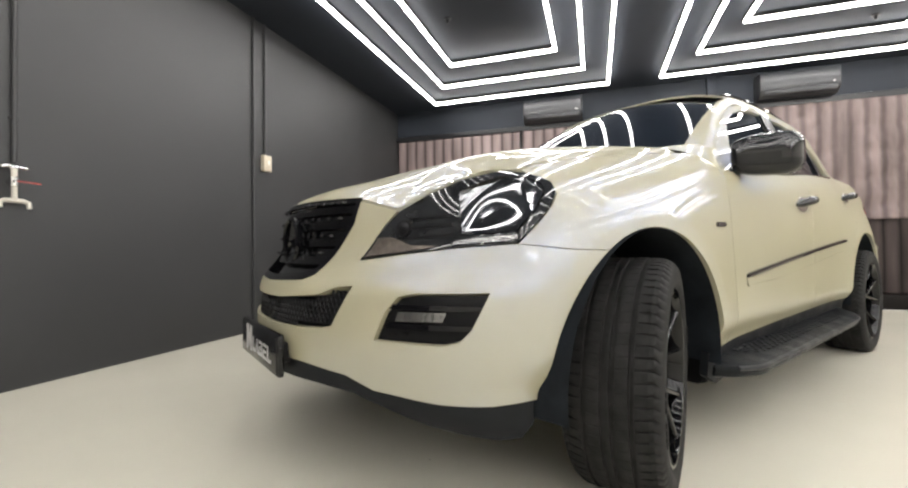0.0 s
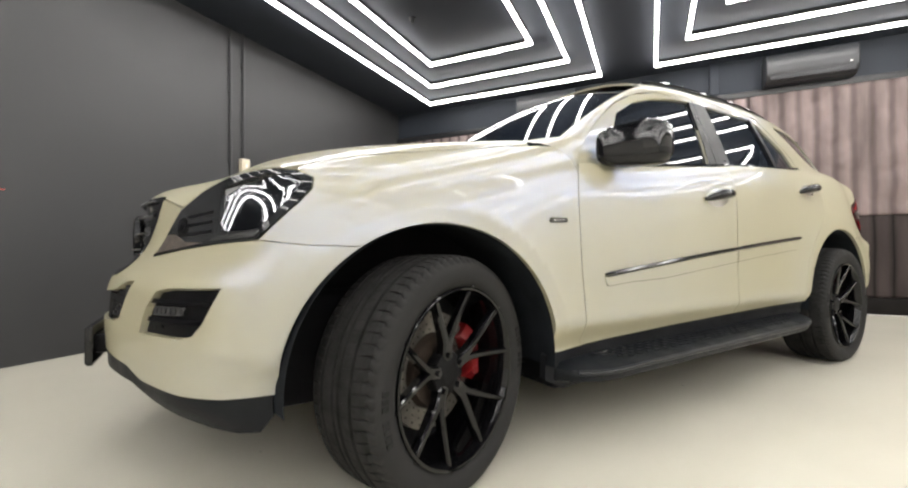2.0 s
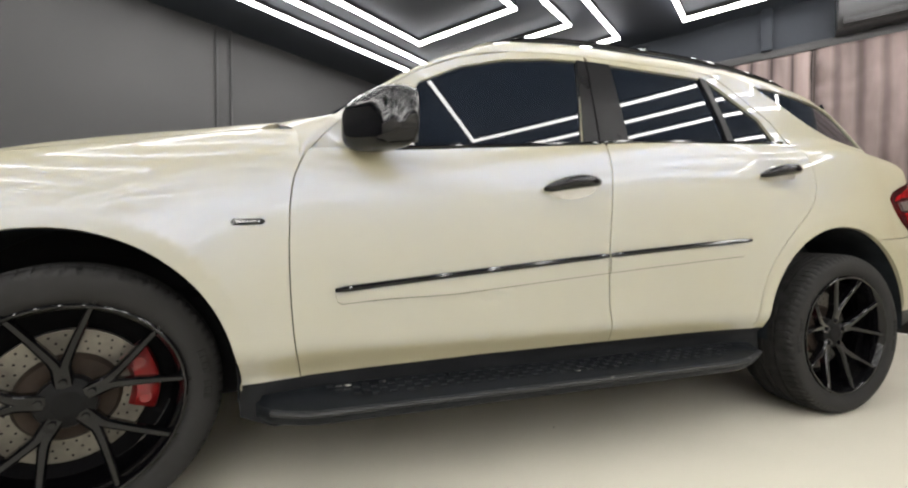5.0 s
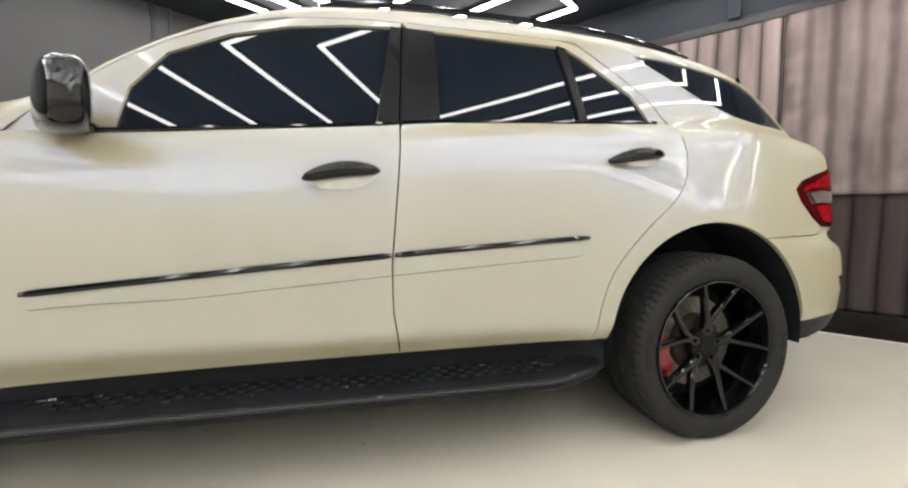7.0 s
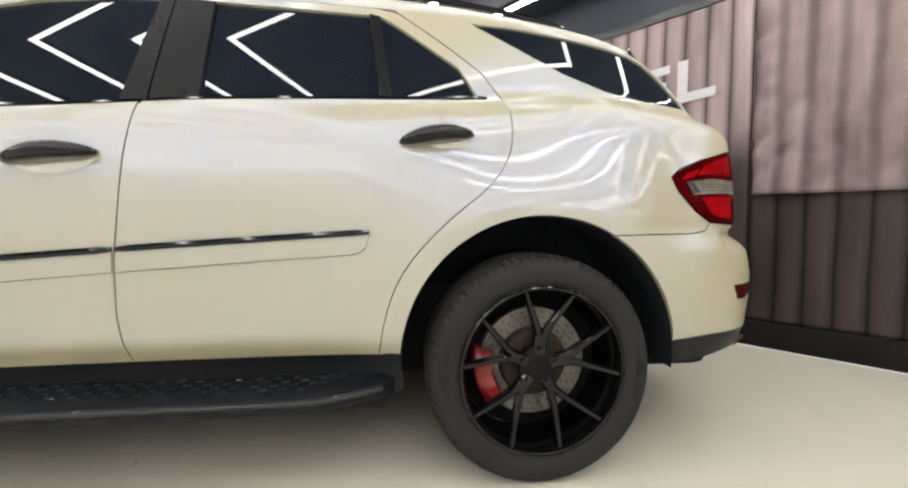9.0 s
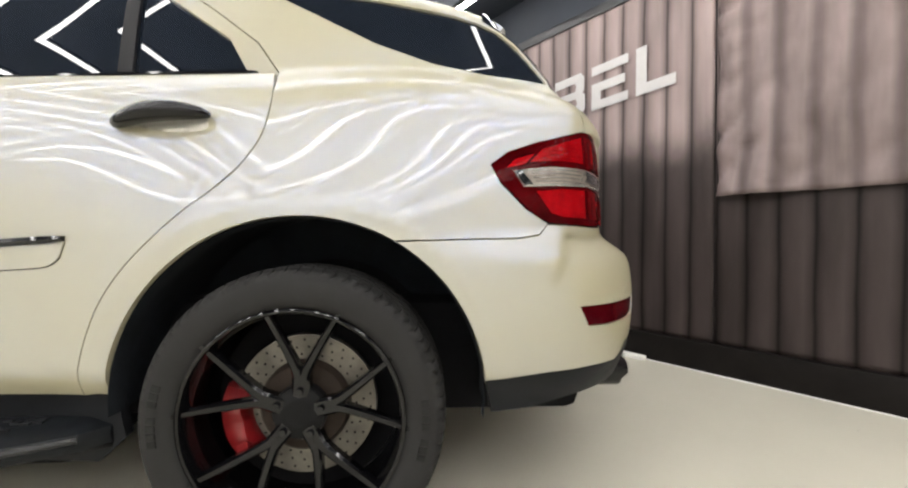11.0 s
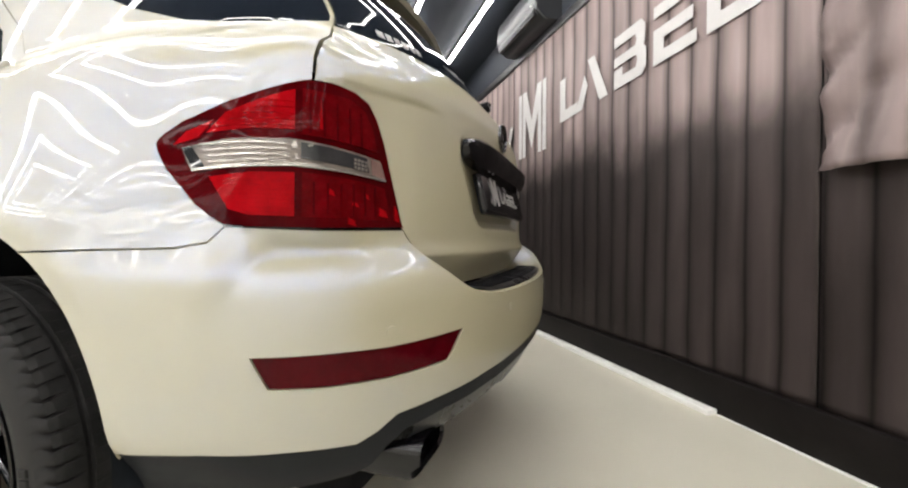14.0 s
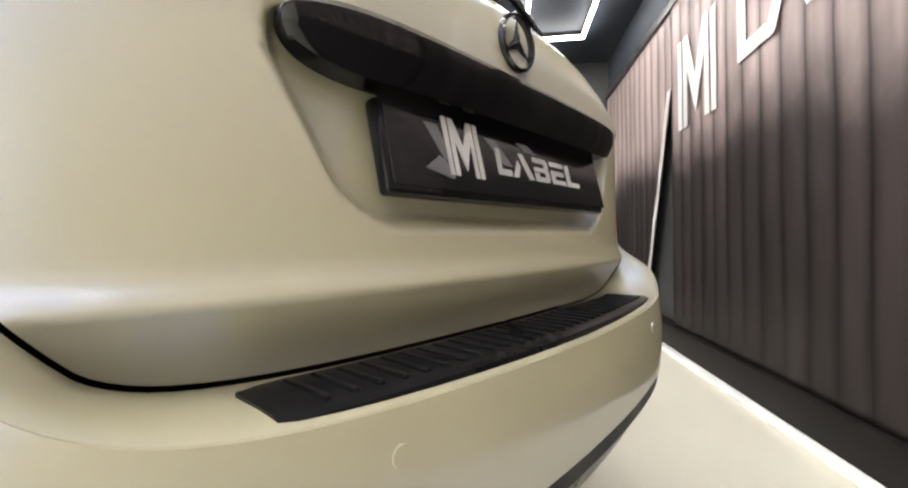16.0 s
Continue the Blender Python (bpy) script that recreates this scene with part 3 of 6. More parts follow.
front_bumper = skin("front_bumper", body, half, PAINT, car, whole=True, step=0.026, holes=[FOG], gap=0.001, lip=0.035)
# black lip under the bumper
lip_poly = [(-0.515, 0.368), (-0.64, 0.362), (-0.775, 0.365), (-0.90, 0.374), (-0.975, 0.378), (-1.073, 0.408), (-1.25, 0.423), (U_NOSE, 0.428), (U_NOSE, 0.37), (-1.2, 0.37), (-1.05, 0.362), (-0.95, 0.335), (-0.814, 0.295), (-0.70, 0.272), (-0.62, 0.264), (-0.55, 0.270), (-0.515, 0.31)]
skin("bumper_lip", lambda u, z: body(u, np.maximum(z, 0.26)) * np.array([1, 1, 0]) + np.stack([0 * z, 0 * z, z], -1), lip_poly, PLASTIC, car, whole=True, step=0.03, lip=0.05, out=-0.004)

# hood
hood_poly = [(float(p[0]), float(p[1])) for p in body(*np.array(HOOD_SEAM).T)] + [(0.50, -0.68), (0.455, -0.45), (0.43, -0.25), (0.42, 0.0)]
skin("hood", hood, hood_poly, PAINT, car, whole=True, step=0.02, gap=0.002, lip=0.02)
skin("cowl", lambda x, y: hood(x, y) - np.array([0, 0, 0.03]), [(0.41, 0.0), (0.42, -0.25), (0.445, -0.45), (0.48, -0.70), (0.60, -0.74), (0.68, -0.68), (0.60, -0.45), (0.55, 0.0)], PLASTIC, car, whole=True, step=0.04)

# doors, each with its window, frame, handle and strip
WIN_F = [(0.862, 1.10), (0.888, 1.24), (0.978, 1.366), (1.148, 1.455), (1.33, 1.508), (1.52, 1.541), (1.672, 1.552), (1.612, 1.168)]
WIN_R = [(1.838, 1.194), (1.838, 1.556), (2.338, 1.560), (2.385, 1.228)]
WIN_Q = [(2.425, 1.232), (2.378, 1.548), (2.444, 1.513), (2.651, 1.368), (2.722, 1.256)]
TOP_F = [(x, float(frame_line(x))) for x in (0.60, 0.65, 0.70, 0.76, 0.85, 0.98, 1.15, 1.37, 1.55, 1.715)]
TOP_R = [(x, float(frame_line(x))) for x in (1.715, 1.9, 2.1, 2.36)] + [(2.44, 1.572), (2.59, 1.468), (2.73, 1.36), (2.80, 1.262)]


def strip_between(name, mat, parent, pts, surf, width, out, s):
    """A slim moulding along a line drawn on a surface."""
    p = dense(pts, 0.04, closed=False)
    p = np.vstack([p, np.array(pts[-1])])
    q = surf(p[:, 0], p[:, 1])
    q = q * np.array([1, s, 1])
    bm = bmesh.new()
    rows = []
    for i, a in enumerate(q):
        t = 1 - 0.35 * max(0, 1 - min(i, len(q) - 1 - i) / 1.0) if len(q) > 3 else 1
        o = np.array([0, -s, 0])
        rows.append([bm.verts.new(Vector(a + o * k[0] * out + np.array([0, 0, k[1] * width * t]))) for k in ((-0.3, -0.5), (0.75, -0.42), (1, 0), (0.75, 0.42), (-0.3, 0.5))])
    for a, b in zip(rows, rows[1:]):
        for k in range(4):
            bm.faces.new((a[k], b[k], b[k + 1], a[k + 1]))
    for r in (rows[0], rows[-1]):
        bm.faces.new(r)
    return part(name, bm, mat, parent)


def door_handle(x, z, s, parent, length=0.225, tilt=8.0):
    """A pull handle over a low bulge that stands in for the shallow cup."""
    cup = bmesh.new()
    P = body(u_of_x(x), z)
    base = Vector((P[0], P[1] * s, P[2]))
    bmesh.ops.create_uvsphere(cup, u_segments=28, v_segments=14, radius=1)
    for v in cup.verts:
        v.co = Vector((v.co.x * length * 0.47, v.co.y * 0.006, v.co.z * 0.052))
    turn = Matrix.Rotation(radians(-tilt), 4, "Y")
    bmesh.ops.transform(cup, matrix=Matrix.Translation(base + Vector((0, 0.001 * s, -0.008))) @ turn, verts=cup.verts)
    part("handle_cup", cup, CUP_SHADING, parent, "handle cup, its shade and sheen put into a pale grey")
    bm = bmesh.new()
    pts, rad = [], []
    for k in range(17):
        a = k / 16
        bow = math.sin(math.pi * a) ** 0.55
        pts.append(turn @ Vector(((a - 0.5) * length, -s * (0.002 + 0.036 * bow), 0.008 + 0.012 * math.sin(math.pi * a))) + base)
        rad.append(0.009 + 0.0205 * bow)
    add_tube(bm, pts, rad, n=14, squash=0.85)
    part("handle", bm, GLOSS_BLACK, parent, "gloss black pull handle")


def make_doors():
    front = [mesh for mesh in skin("front_door", body, ux(GAP_FRONT) + ux([(0.66, 1.088)] + [(x, float(belt(x))) for x in (0.83, 1.0, 1.166, 1.4, 1.597, 1.69)]) + ux(GAP_MID[::-1][1:]) + ux([(1.183, 0.396), (0.60, 0.377)]), PAINT, car, step=0.022, gap=0.0022, lip=0.02)]
    rear = skin("rear_door", body, ux(GAP_MID) + ux([(x, float(belt(x))) for x in (1.7, 1.817, 2.1, 2.345, 2.6, 2.80)]) + ux(GAP_REAR[::-1][0:]), PAINT, car, step=0.022, gap=0.0022, lip=0.02)
    fr = lambda x, z: glasshouse(x, z, 0.004)
    low_f = [(x, float(belt(x)) + 0.004) for x in (0.862, 0.75, 0.66)]
    skin("window_frame", fr, TOP_F + [(1.70, 1.36), (1.69, 1.17), (1.612, 1.166), (1.672, 1.552), (1.52, 1.541), (1.33, 1.508), (1.148, 1.455), (0.978, 1.366), (0.888, 1.24), (0.862, 1.10)] + low_f[1:], PAINT, front, step=0.022, gap=0.0015, lip=0.014)
    skin("window_frame", fr, TOP_R + [(2.812, 1.205), (2.722, 1.25), (2.651, 1.368), (2.444, 1.513), (2.378, 1.552), (1.838, 1.556), (1.735, 1.556)], PAINT, rear, step=0.022, gap=0.0015, lip=0.014)
    black = lambda x, z: glasshouse(x, z, 0.006)
    skin("pillar_trim", black, [(1.615, 1.168), (1.673, 1.556), (1.712, 1.557), (1.689, 1.17)], SATIN_BLACK, front, "satin black pillar trim", step=0.03, lip=0.012)
    skin("pillar_trim", black, [(1.695, 1.172), (1.718, 1.557), (1.836, 1.557), (1.836, 1.194)], SATIN_BLACK, rear, "satin black pillar trim", step=0.03, lip=0.012)
    skin("divider", black, [(2.387, 1.228), (2.340, 1.560), (2.378, 1.552), (2.425, 1.232)], SATIN_BLACK, rear, "satin black window divider", step=0.03, lip=0.012)
    for wins, doors in (([WIN_F], front), ([WIN_R, WIN_Q], rear)):
        for w in wins:
            skin("window_pane", lambda x, z: glasshouse(x, z, -0.008), shrink(np.array(w), -0.012).tolist(), GLASS_TINT, doors, "dark tinted glass pane", step=0.04, lip=0.004)
    for s, f, r in ((1, front[0], rear[0]), (-1, front[1], rear[1])):
        line = lambda x, z: glasshouse(x, z, 0.008)
        strip_between("window_trim", GLOSS_BLACK, f, [(x, float(belt(x)) + 0.008) for x in np.linspace(0.80, 1.685, 12)], line, 0.018, 0.012, s)
        strip_between("window_trim", GLOSS_BLACK, r, [(x, float(belt(x)) + 0.008) for x in np.linspace(1.697, 2.745, 14)], line, 0.018, 0.012, s)
        flank = lambda x, z: body(u_of_x(x), z)
        zs = lambda x: 0.643 + (x - 0.677) * 0.0905 - 0.0085 * (x - 0.677) * (x - 2.36)
        strip_between("side_strip", GLOSS_BLACK, f, [(x, zs(x)) for x in np.linspace(0.677, 1.655, 12)], flank, 0.021, 0.013, s)
        strip_between("side_strip", GLOSS_BLACK, r, [(x, zs(x)) for x in np.linspace(1.667, 2.36, 10)], flank, 0.021, 0.013, s)
        drop = lambda x: (0.036 + 0.020 * float(smooth(0.70, 1.15, x))) * (max(0.0, 1 - max(0.0, (0.705 - x) / 0.028, (x - 2.30) / 0.06) ** 2.5)) ** 0.5
        for (x0, x1), door in (((0.677, 1.655), f), ((1.667, 2.36), r)):
            low = [(x, zs(x) - 0.009 - drop(x)) for x in list(np.linspace(x1, x1 - 0.06, 7)) + list(np.linspace(x1 - 0.10, x0 + 0.07, 9)) + list(np.linspace(x0 + 0.03, x0, 6))]
            top = [(x, zs(x) - 0.007) for x in np.linspace(x0, x1, 10)]
            for name, mat, out, d, label in (("strip_joint", DARK, 0.0012, 0.0021, "dark joint"), ("strip_backing", PAINT, 0.0046, 0.0, "painted rubbing strip")):
                a = skin_arrays(lambda x, z: body(u_of_x(x), z), top + [(x, z - d) for x, z in low], step=0.012, lip=0.004, out=out)
                a = a if s == 1 else flip_side(*a)
                mesh_object(name, a[0], a[1], mat, door, label, normals=a[2])
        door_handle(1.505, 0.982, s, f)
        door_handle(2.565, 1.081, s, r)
    return front, rear


front_doors, rear_doors = make_doors()

# rear flank with the rear pillar and its window
QWIN = [(float(u_of_x(2.705)), 1.562)] + quarter_at([2.902, 3.058, 3.234, 3.40, 3.594, 3.590, 3.565, 3.53, 3.49, 3.44, 3.38, 3.30, 3.20, 3.064, 2.85], [1.467, 1.392, 1.337, 1.312, 1.303, 1.32, 1.36, 1.408, 1.456, 1.500, 1.525, 1.541, 1.550, 1.559, 1.567])
flank_poly = ux(GAP_REAR) + ux([(2.80, 1.262), (2.73, 1.36), (2.59, 1.468), (2.46, 1.560), (2.42, 1.589), (2.7, 1.586), (3.0, 1.574), (3.2, 1.563)]) + FLANK_REAR[::-1] + [(3.762, 1.25), (3.738, 1.21), (3.724, 1.16), (3.721, 1.111), (3.70, 1.108), (3.62, 1.089), (3.53, 1.068), (3.44, 1.038), (3.388, 1.0), (3.414, 0.95), (3.485, 0.882), (3.55, 0.844)]
flank_poly += ux([(3.52, 0.815), (3.46, 0.805), (3.31, 0.801), (3.14, 0.795)]) + ux(arc(*ARCH_R, 60, 178)) + ux([(2.425, 0.42)])
flanks = skin("rear_flank", quarter, flank_poly, PAINT, car, step=0.02, holes=[QWIN], gap=0.001, lip=0.02)
skin("rear_side_window", lambda u, z: quarter(u, z), shrink(np.array(QWIN), -0.004).tolist(), GLASS_TINT, flanks, "dark tinted rear side window", step=0.04, lip=0.004, out=-0.008)

# rear bumper
SEAM_OUT = rounded([(3.948, 0.842), (3.978, 0.79), (4.02, 0.75), (4.08, 0.715), (4.16, 0.698), (4.3, 0.69), (U_TAIL, 0.688)])
SEAM_IN = rounded([(-0.628, 0.842), (-0.60, 0.795), (-0.57, 0.756), (-0.54, 0.724), (-0.48, 0.706), (-0.36, 0.70), (0.0, 0.698)])
half = ux(arc(*ARCH_R, 4, 60)) + ux([(3.14, 0.793), (3.31, 0.799), (3.46, 0.803), (3.52, 0.813)]) + [(3.55, 0.842), (3.74, 0.836), (3.948, 0.840)] + [tuple(map(float, p)) for p in SEAM_OUT[1:]] + [(U_TAIL, 0.52), (4.145, 0.52), (3.98, 0.51), (3.878, 0.499), (3.84, 0.474), (3.80, 0.458), (3.682, 0.461), (3.537, 0.458), (3.40, 0.448), (3.366, 0.445)]
rear_bumper = skin("rear_bumper", body, half, PAINT, car, whole=True, step=0.018, holes=[REFLECTOR], gap=0.0008, lip=0.035)
skin("rear_reflector", body, REFLECTOR, LENS_DEEP, rear_bumper, "deep red bumper reflector", step=0.03, gap=0.001, out=-0.004, lip=0.02)
skin("bumper_valance", lambda u, z: body(u, np.maximum(z, 0.36)) * np.array([1, 1, 0]) + np.stack([0 * z, 0 * z, z], -1), [(3.368, 0.443), (3.40, 0.446), (3.537, 0.456), (3.682, 0.459), (3.80, 0.456), (3.84, 0.472), (3.878, 0.497), (3.98, 0.508), (4.145, 0.518), (U_TAIL, 0.518), (U_TAIL, 0.490), (4.15, 0.488), (3.99, 0.479), (3.90, 0.464), (3.86, 0.438), (3.835, 0.408), (3.80, 0.392), (3.62, 0.375), (3.5, 0.355), (3.39, 0.352)], PLASTIC, car, whole=True, step=0.03, lip=0.05, out=-0.003)
diffuser = skin("diffuser", lambda u, z: body(u, np.maximum(z, 0.42)) * np.array([1, 1, 0]) + np.stack([-0.02 - 0.25 * (0.47 - z), 0 * z, z], -1), [(3.87, 0.442), (3.905, 0.466), (3.99, 0.480), (4.15, 0.489), (U_TAIL, 0.491), (U_TAIL, 0.42), (4.38, 0.42), (4.30, 0.440), (4.15, 0.437), (4.05, 0.425), (3.93, 0.430)], SKID_GREY, car, "dark grey skid plate", whole=True, step=0.03, lip=0.03)
for y in (-0.32, -0.14, 0.14, 0.32):
    bm = bmesh.new()
    x = float(np.interp(-abs(y), _py[2100:], _px[2100:])) - 0.03
    add_cyl(bm, (x - 0.04, y, 0.452), (x - 0.0135, y, 0.453), 0.013, 0.011, n=14)
    part("bolt_cap", bm, GLOSS_BLACK, diffuser)

# tailgate with its window
gate_poly = [tuple(map(float, p)) for p in SEAM_IN[:0:-1]] + [(float(p[1]), float(p[2])) for p in gate_edge[::7]] + [(-0.45, 1.268), (-0.2, 1.265), (0.0, 1.265)]
full_gate = gate_poly + [(-y, z) for y, z in gate_poly[::-1][1:-1]]


def gate_hollow(y, z):
    """The tailgate with the hollow round the number plate: steep at its sides, running out gently below."""
    y, z = np.asarray(y, float), np.asarray(z, float)
    half, r = 0.42 - 0.5 * np.maximum(1.03 - z, 0), 0.075
    q0, q1 = np.abs(y) - half + r, 0.846 + r - z
    edge = np.hypot(np.maximum(q0, 0), np.maximum(q1, 0)) + np.minimum(np.maximum(q0, q1), 0) - r
    w = smooth(0.0, -0.030, edge) * smooth(1.085, 1.055, z)
    lip = 0.008 * smooth(0.46, 0.62, np.abs(y)) * smooth(0.775, 0.735, np.abs(y)) * smooth(1.112, 1.122, z) * smooth(1.24, 1.13, z)
    return gate(y, z) - np.stack([0.030 * w - lip, 0 * w, 0 * w], -1)


tailgate = skin("tailgate", gate_hollow, full_gate, PAINT, car, pair=False, step=0.012, gap=0.002, lip=0.012)[0]
gb = bmesh.new()
rows = []
for k in range(45):
    y = -0.405 * math.cos(math.pi * k / 44)
    e = max(0.0, 1 - (abs(y) / 0.405) ** 9) ** 0.5
    zt, zb = 1.064 + 0.030 * e, 1.060 - 0.046 * min(1, e * 1.05) - 0.002
    x = float(gate(y, 1.06)[0])
    rows.append([gb.verts.new((x + dx * (0.25 + 0.75 * e), y, z)) for dx, z in ((-0.004, zt), (0.022, zt - 0.004), (0.036, zt - 0.018 * e), (0.034, (zt * 0.45 + zb * 0.55)), (0.018, zb + 0.004), (-0.012, zb))])
for a, b in zip(rows, rows[1:]):
    for k in range(5):
        gb.faces.new((a[k], b[k], b[k + 1], a[k + 1]))
gb.faces.new(rows[0])
gb.faces.new(rows[-1])
part("grip_bar", gb, GLOSS_BLACK, tailgate, "dark grey grip bar over the number plate")

rg = [(0.0, 0.0), (-0.3, 0.0), (-0.5, 0.0), (-0.62, 0.03)] + [(-float(rear_half(v)), float(v)) for v in np.linspace(0.075, 1.0, 12)] + [(-0.3, 1.0), (0.0, 1.0)]
skin("rear_window", rear_glass, rg + [(-y, z) for y, z in rg[::-1][1:-1]], GLASS_TINT, tailgate, "dark tinted rear window", pair=False, step=0.05, lip=0.01)

for y0, y1, v0, v1 in ((-0.53, -0.512, 0.09, 0.15), (-0.505, -0.488, 0.09, 0.15), (-0.480, -0.464, 0.09, 0.15), (-0.456, -0.438, 0.09, 0.15), (-0.428, -0.414, 0.09, 0.15), (-0.406, -0.392, 0.09, 0.15)):
    skin("window_sticker", rear_glass, [(y0, v0), (y1, v0), (y1, v1), (y0, v1)], WHITE_MARK, tailgate, "small pale sticker bar", pair=False, step=0.02, lip=0.001, out=0.001)

# roof, pillars and windscreen
skin("roof", roof, [(1.26, 1.0), (1.27, 0.6), (1.30, 0.3), (1.32, 0.12), (1.30, 0.0), (1.6, 0.0), (2.0, 0.0), (2.4, 0.0), (2.8, 0.0), (3.2, 0.0), (3.40, 0.0), (3.46, 0.12), (3.50, 0.5), (3.515, 1.0)], PAINT, car, whole=True, step=0.035, lip=0.012)
skin("windscreen", windscreen, [(0.0, 0.0), (-0.35, 0.0), (-0.66, 0.0), (-0.69, 0.06), (-0.70, 0.5), (-0.70, 0.96), (-0.35, 1.0), (0.0, 1.0)], GLASS_TINT, car, "dark windscreen", whole=True, step=0.05, lip=0.004, out=-0.006)


def pillar(t, v):
    """The front pillar, between the door frame (v = 0) and the windscreen (v = 1)."""
    t, v = np.asarray(t, float), np.asarray(v, float)
    x = 0.60 + 0.72 * t
    a = glasshouse(x, frame_line(x), 0.004)
    b = windscreen(-0.69 + 0 * t, np.clip(1.02 * np.maximum(t, 0) ** 0.95, 0, 1))
    w = v[..., None]
    p = a * (1 - w) + b * w
    bulge = 4 * v * (1 - v) * 0.022
    return p + np.stack([-0.2 * bulge, -0.75 * bulge, 0.65 * bulge], -1)


skin("front_pillar", pillar, [(0.0, 0.0), (0.25, 0.0), (0.5, 0.0), (0.75, 0.0), (1.0, 0.0), (1.0, 1.0), (0.75, 1.0), (0.5, 1.0), (0.25, 1.0), (0.0, 1.0)], PAINT, car, step=0.08, lip=0.015)
for s in (1, -1):  # the wing's tip between hood, pillar and door
    at_wing = lambda x, z: body(u_of_x(x), z)
    low = [at_wing(0.574, 1.035), at_wing(0.571, 1.07), at_wing(0.566, 1.11), at_wing(0.558, 1.15), np.array([0.53, -0.745, 1.172]), np.array([0.49, -0.68, 1.192]), np.array([0.47, -0.60, 1.200])]
    high = [at_wing(0.580, 1.04), at_wing(0.605, 1.082) * 0.6 + glasshouse(0.605, 1.082, 0.004) * 0.4, glasshouse(0.645, 1.135, 0.006), glasshouse(0.70, 1.195, 0.008), np.array([0.71, -0.745, 1.232]), np.array([0.69, -0.68, 1.235]), np.array([0.62, -0.60, 1.215])]
    verts, faces = [], []
    for a, b in zip(low, high):
        for w in (0.0, 0.25, 0.5, 0.75, 1.0):
            verts.append((a * (1 - w) + b * w + np.array([0, -0.006, 0.004]) * math.sin(math.pi * w)) * np.array([1, s, 1]))
    for i in range(len(low) - 1):
        for j in range(4):
            f = (i * 5 + j, i * 5 + j + 1, i * 5 + j + 6, i * 5 + j + 5)
            faces.append(f if s == 1 else f[::-1])
    mesh_object("wing_corner", verts, faces, PAINT, car)
rails = []
for s in (1, -1):
    bm = bmesh.new()
    xs = np.linspace(1.42, 3.12, 26)
    pts = [Vector((x, s * float(roof(x, 0.16)[1]), float(roof(x, 0.16)[2]) + 0.002 + 0.02 * math.sin(math.pi * k / 25) ** 0.4)) for k, x in enumerate(xs)]
    add_tube(bm, pts, 0.011, n=10)
    part("roof_rail", bm, GLOSS_BLACK, car, "gloss black roof rail")
bm = bmesh.new()
rows = []
for k in range(25):
    y = -0.44 + 0.88 * k / 24
    d = 0.06 * (abs(y) / 0.44) ** 2.2
    z = float(roof(3.50 - d, 1 - abs(y) / 0.50)[2]) + 0.002
    rows.append([bm.verts.new((x - d, y, zz)) for x, zz in ((3.46, z + 0.006), (3.525, z - 0.006), (3.545, z - 0.020), (3.535, z - 0.034), (3.43, z - 0.05))])
for a, b in zip(rows, rows[1:]):
    for k in range(4):
        bm.faces.new((a[k], b[k], b[k + 1], a[k + 1]))
bm.faces.new(rows[0]), bm.faces.new(rows[-1])
part("roof_spoiler", bm, PAINT, car)
bm = bmesh.new()
add_cyl(bm, (3.755, 0.02, 1.272), (3.80, 0.02, 1.285), 0.022, 0.018, n=16)
add_tube(bm, [(3.795, 0.02, 1.288), (3.77, 0.12, 1.315), (3.715, 0.32, 1.33)], [0.011, 0.009, 0.006], n=8)
part("rear_wiper", bm, SATIN_BLACK, car, "black rear wiper")

# sills and steps
flank_low = lambda x, z: body(u_of_x(x), np.maximum(z, 0.37)) * np.array([1, 1, 0]) + np.stack([0 * z, 0.10 * np.maximum(0.36 - z, 0), z], -1)
skin("sill", flank_low, SILL + [(2.455, 0.42), (2.47, 0.30), (2.40, 0.235), (0.5, 0.225), (0.405, 0.27), (0.40, 0.36)], PLASTIC, car, step=0.04, gap=0.001, lip=0.03, out=-0.006)


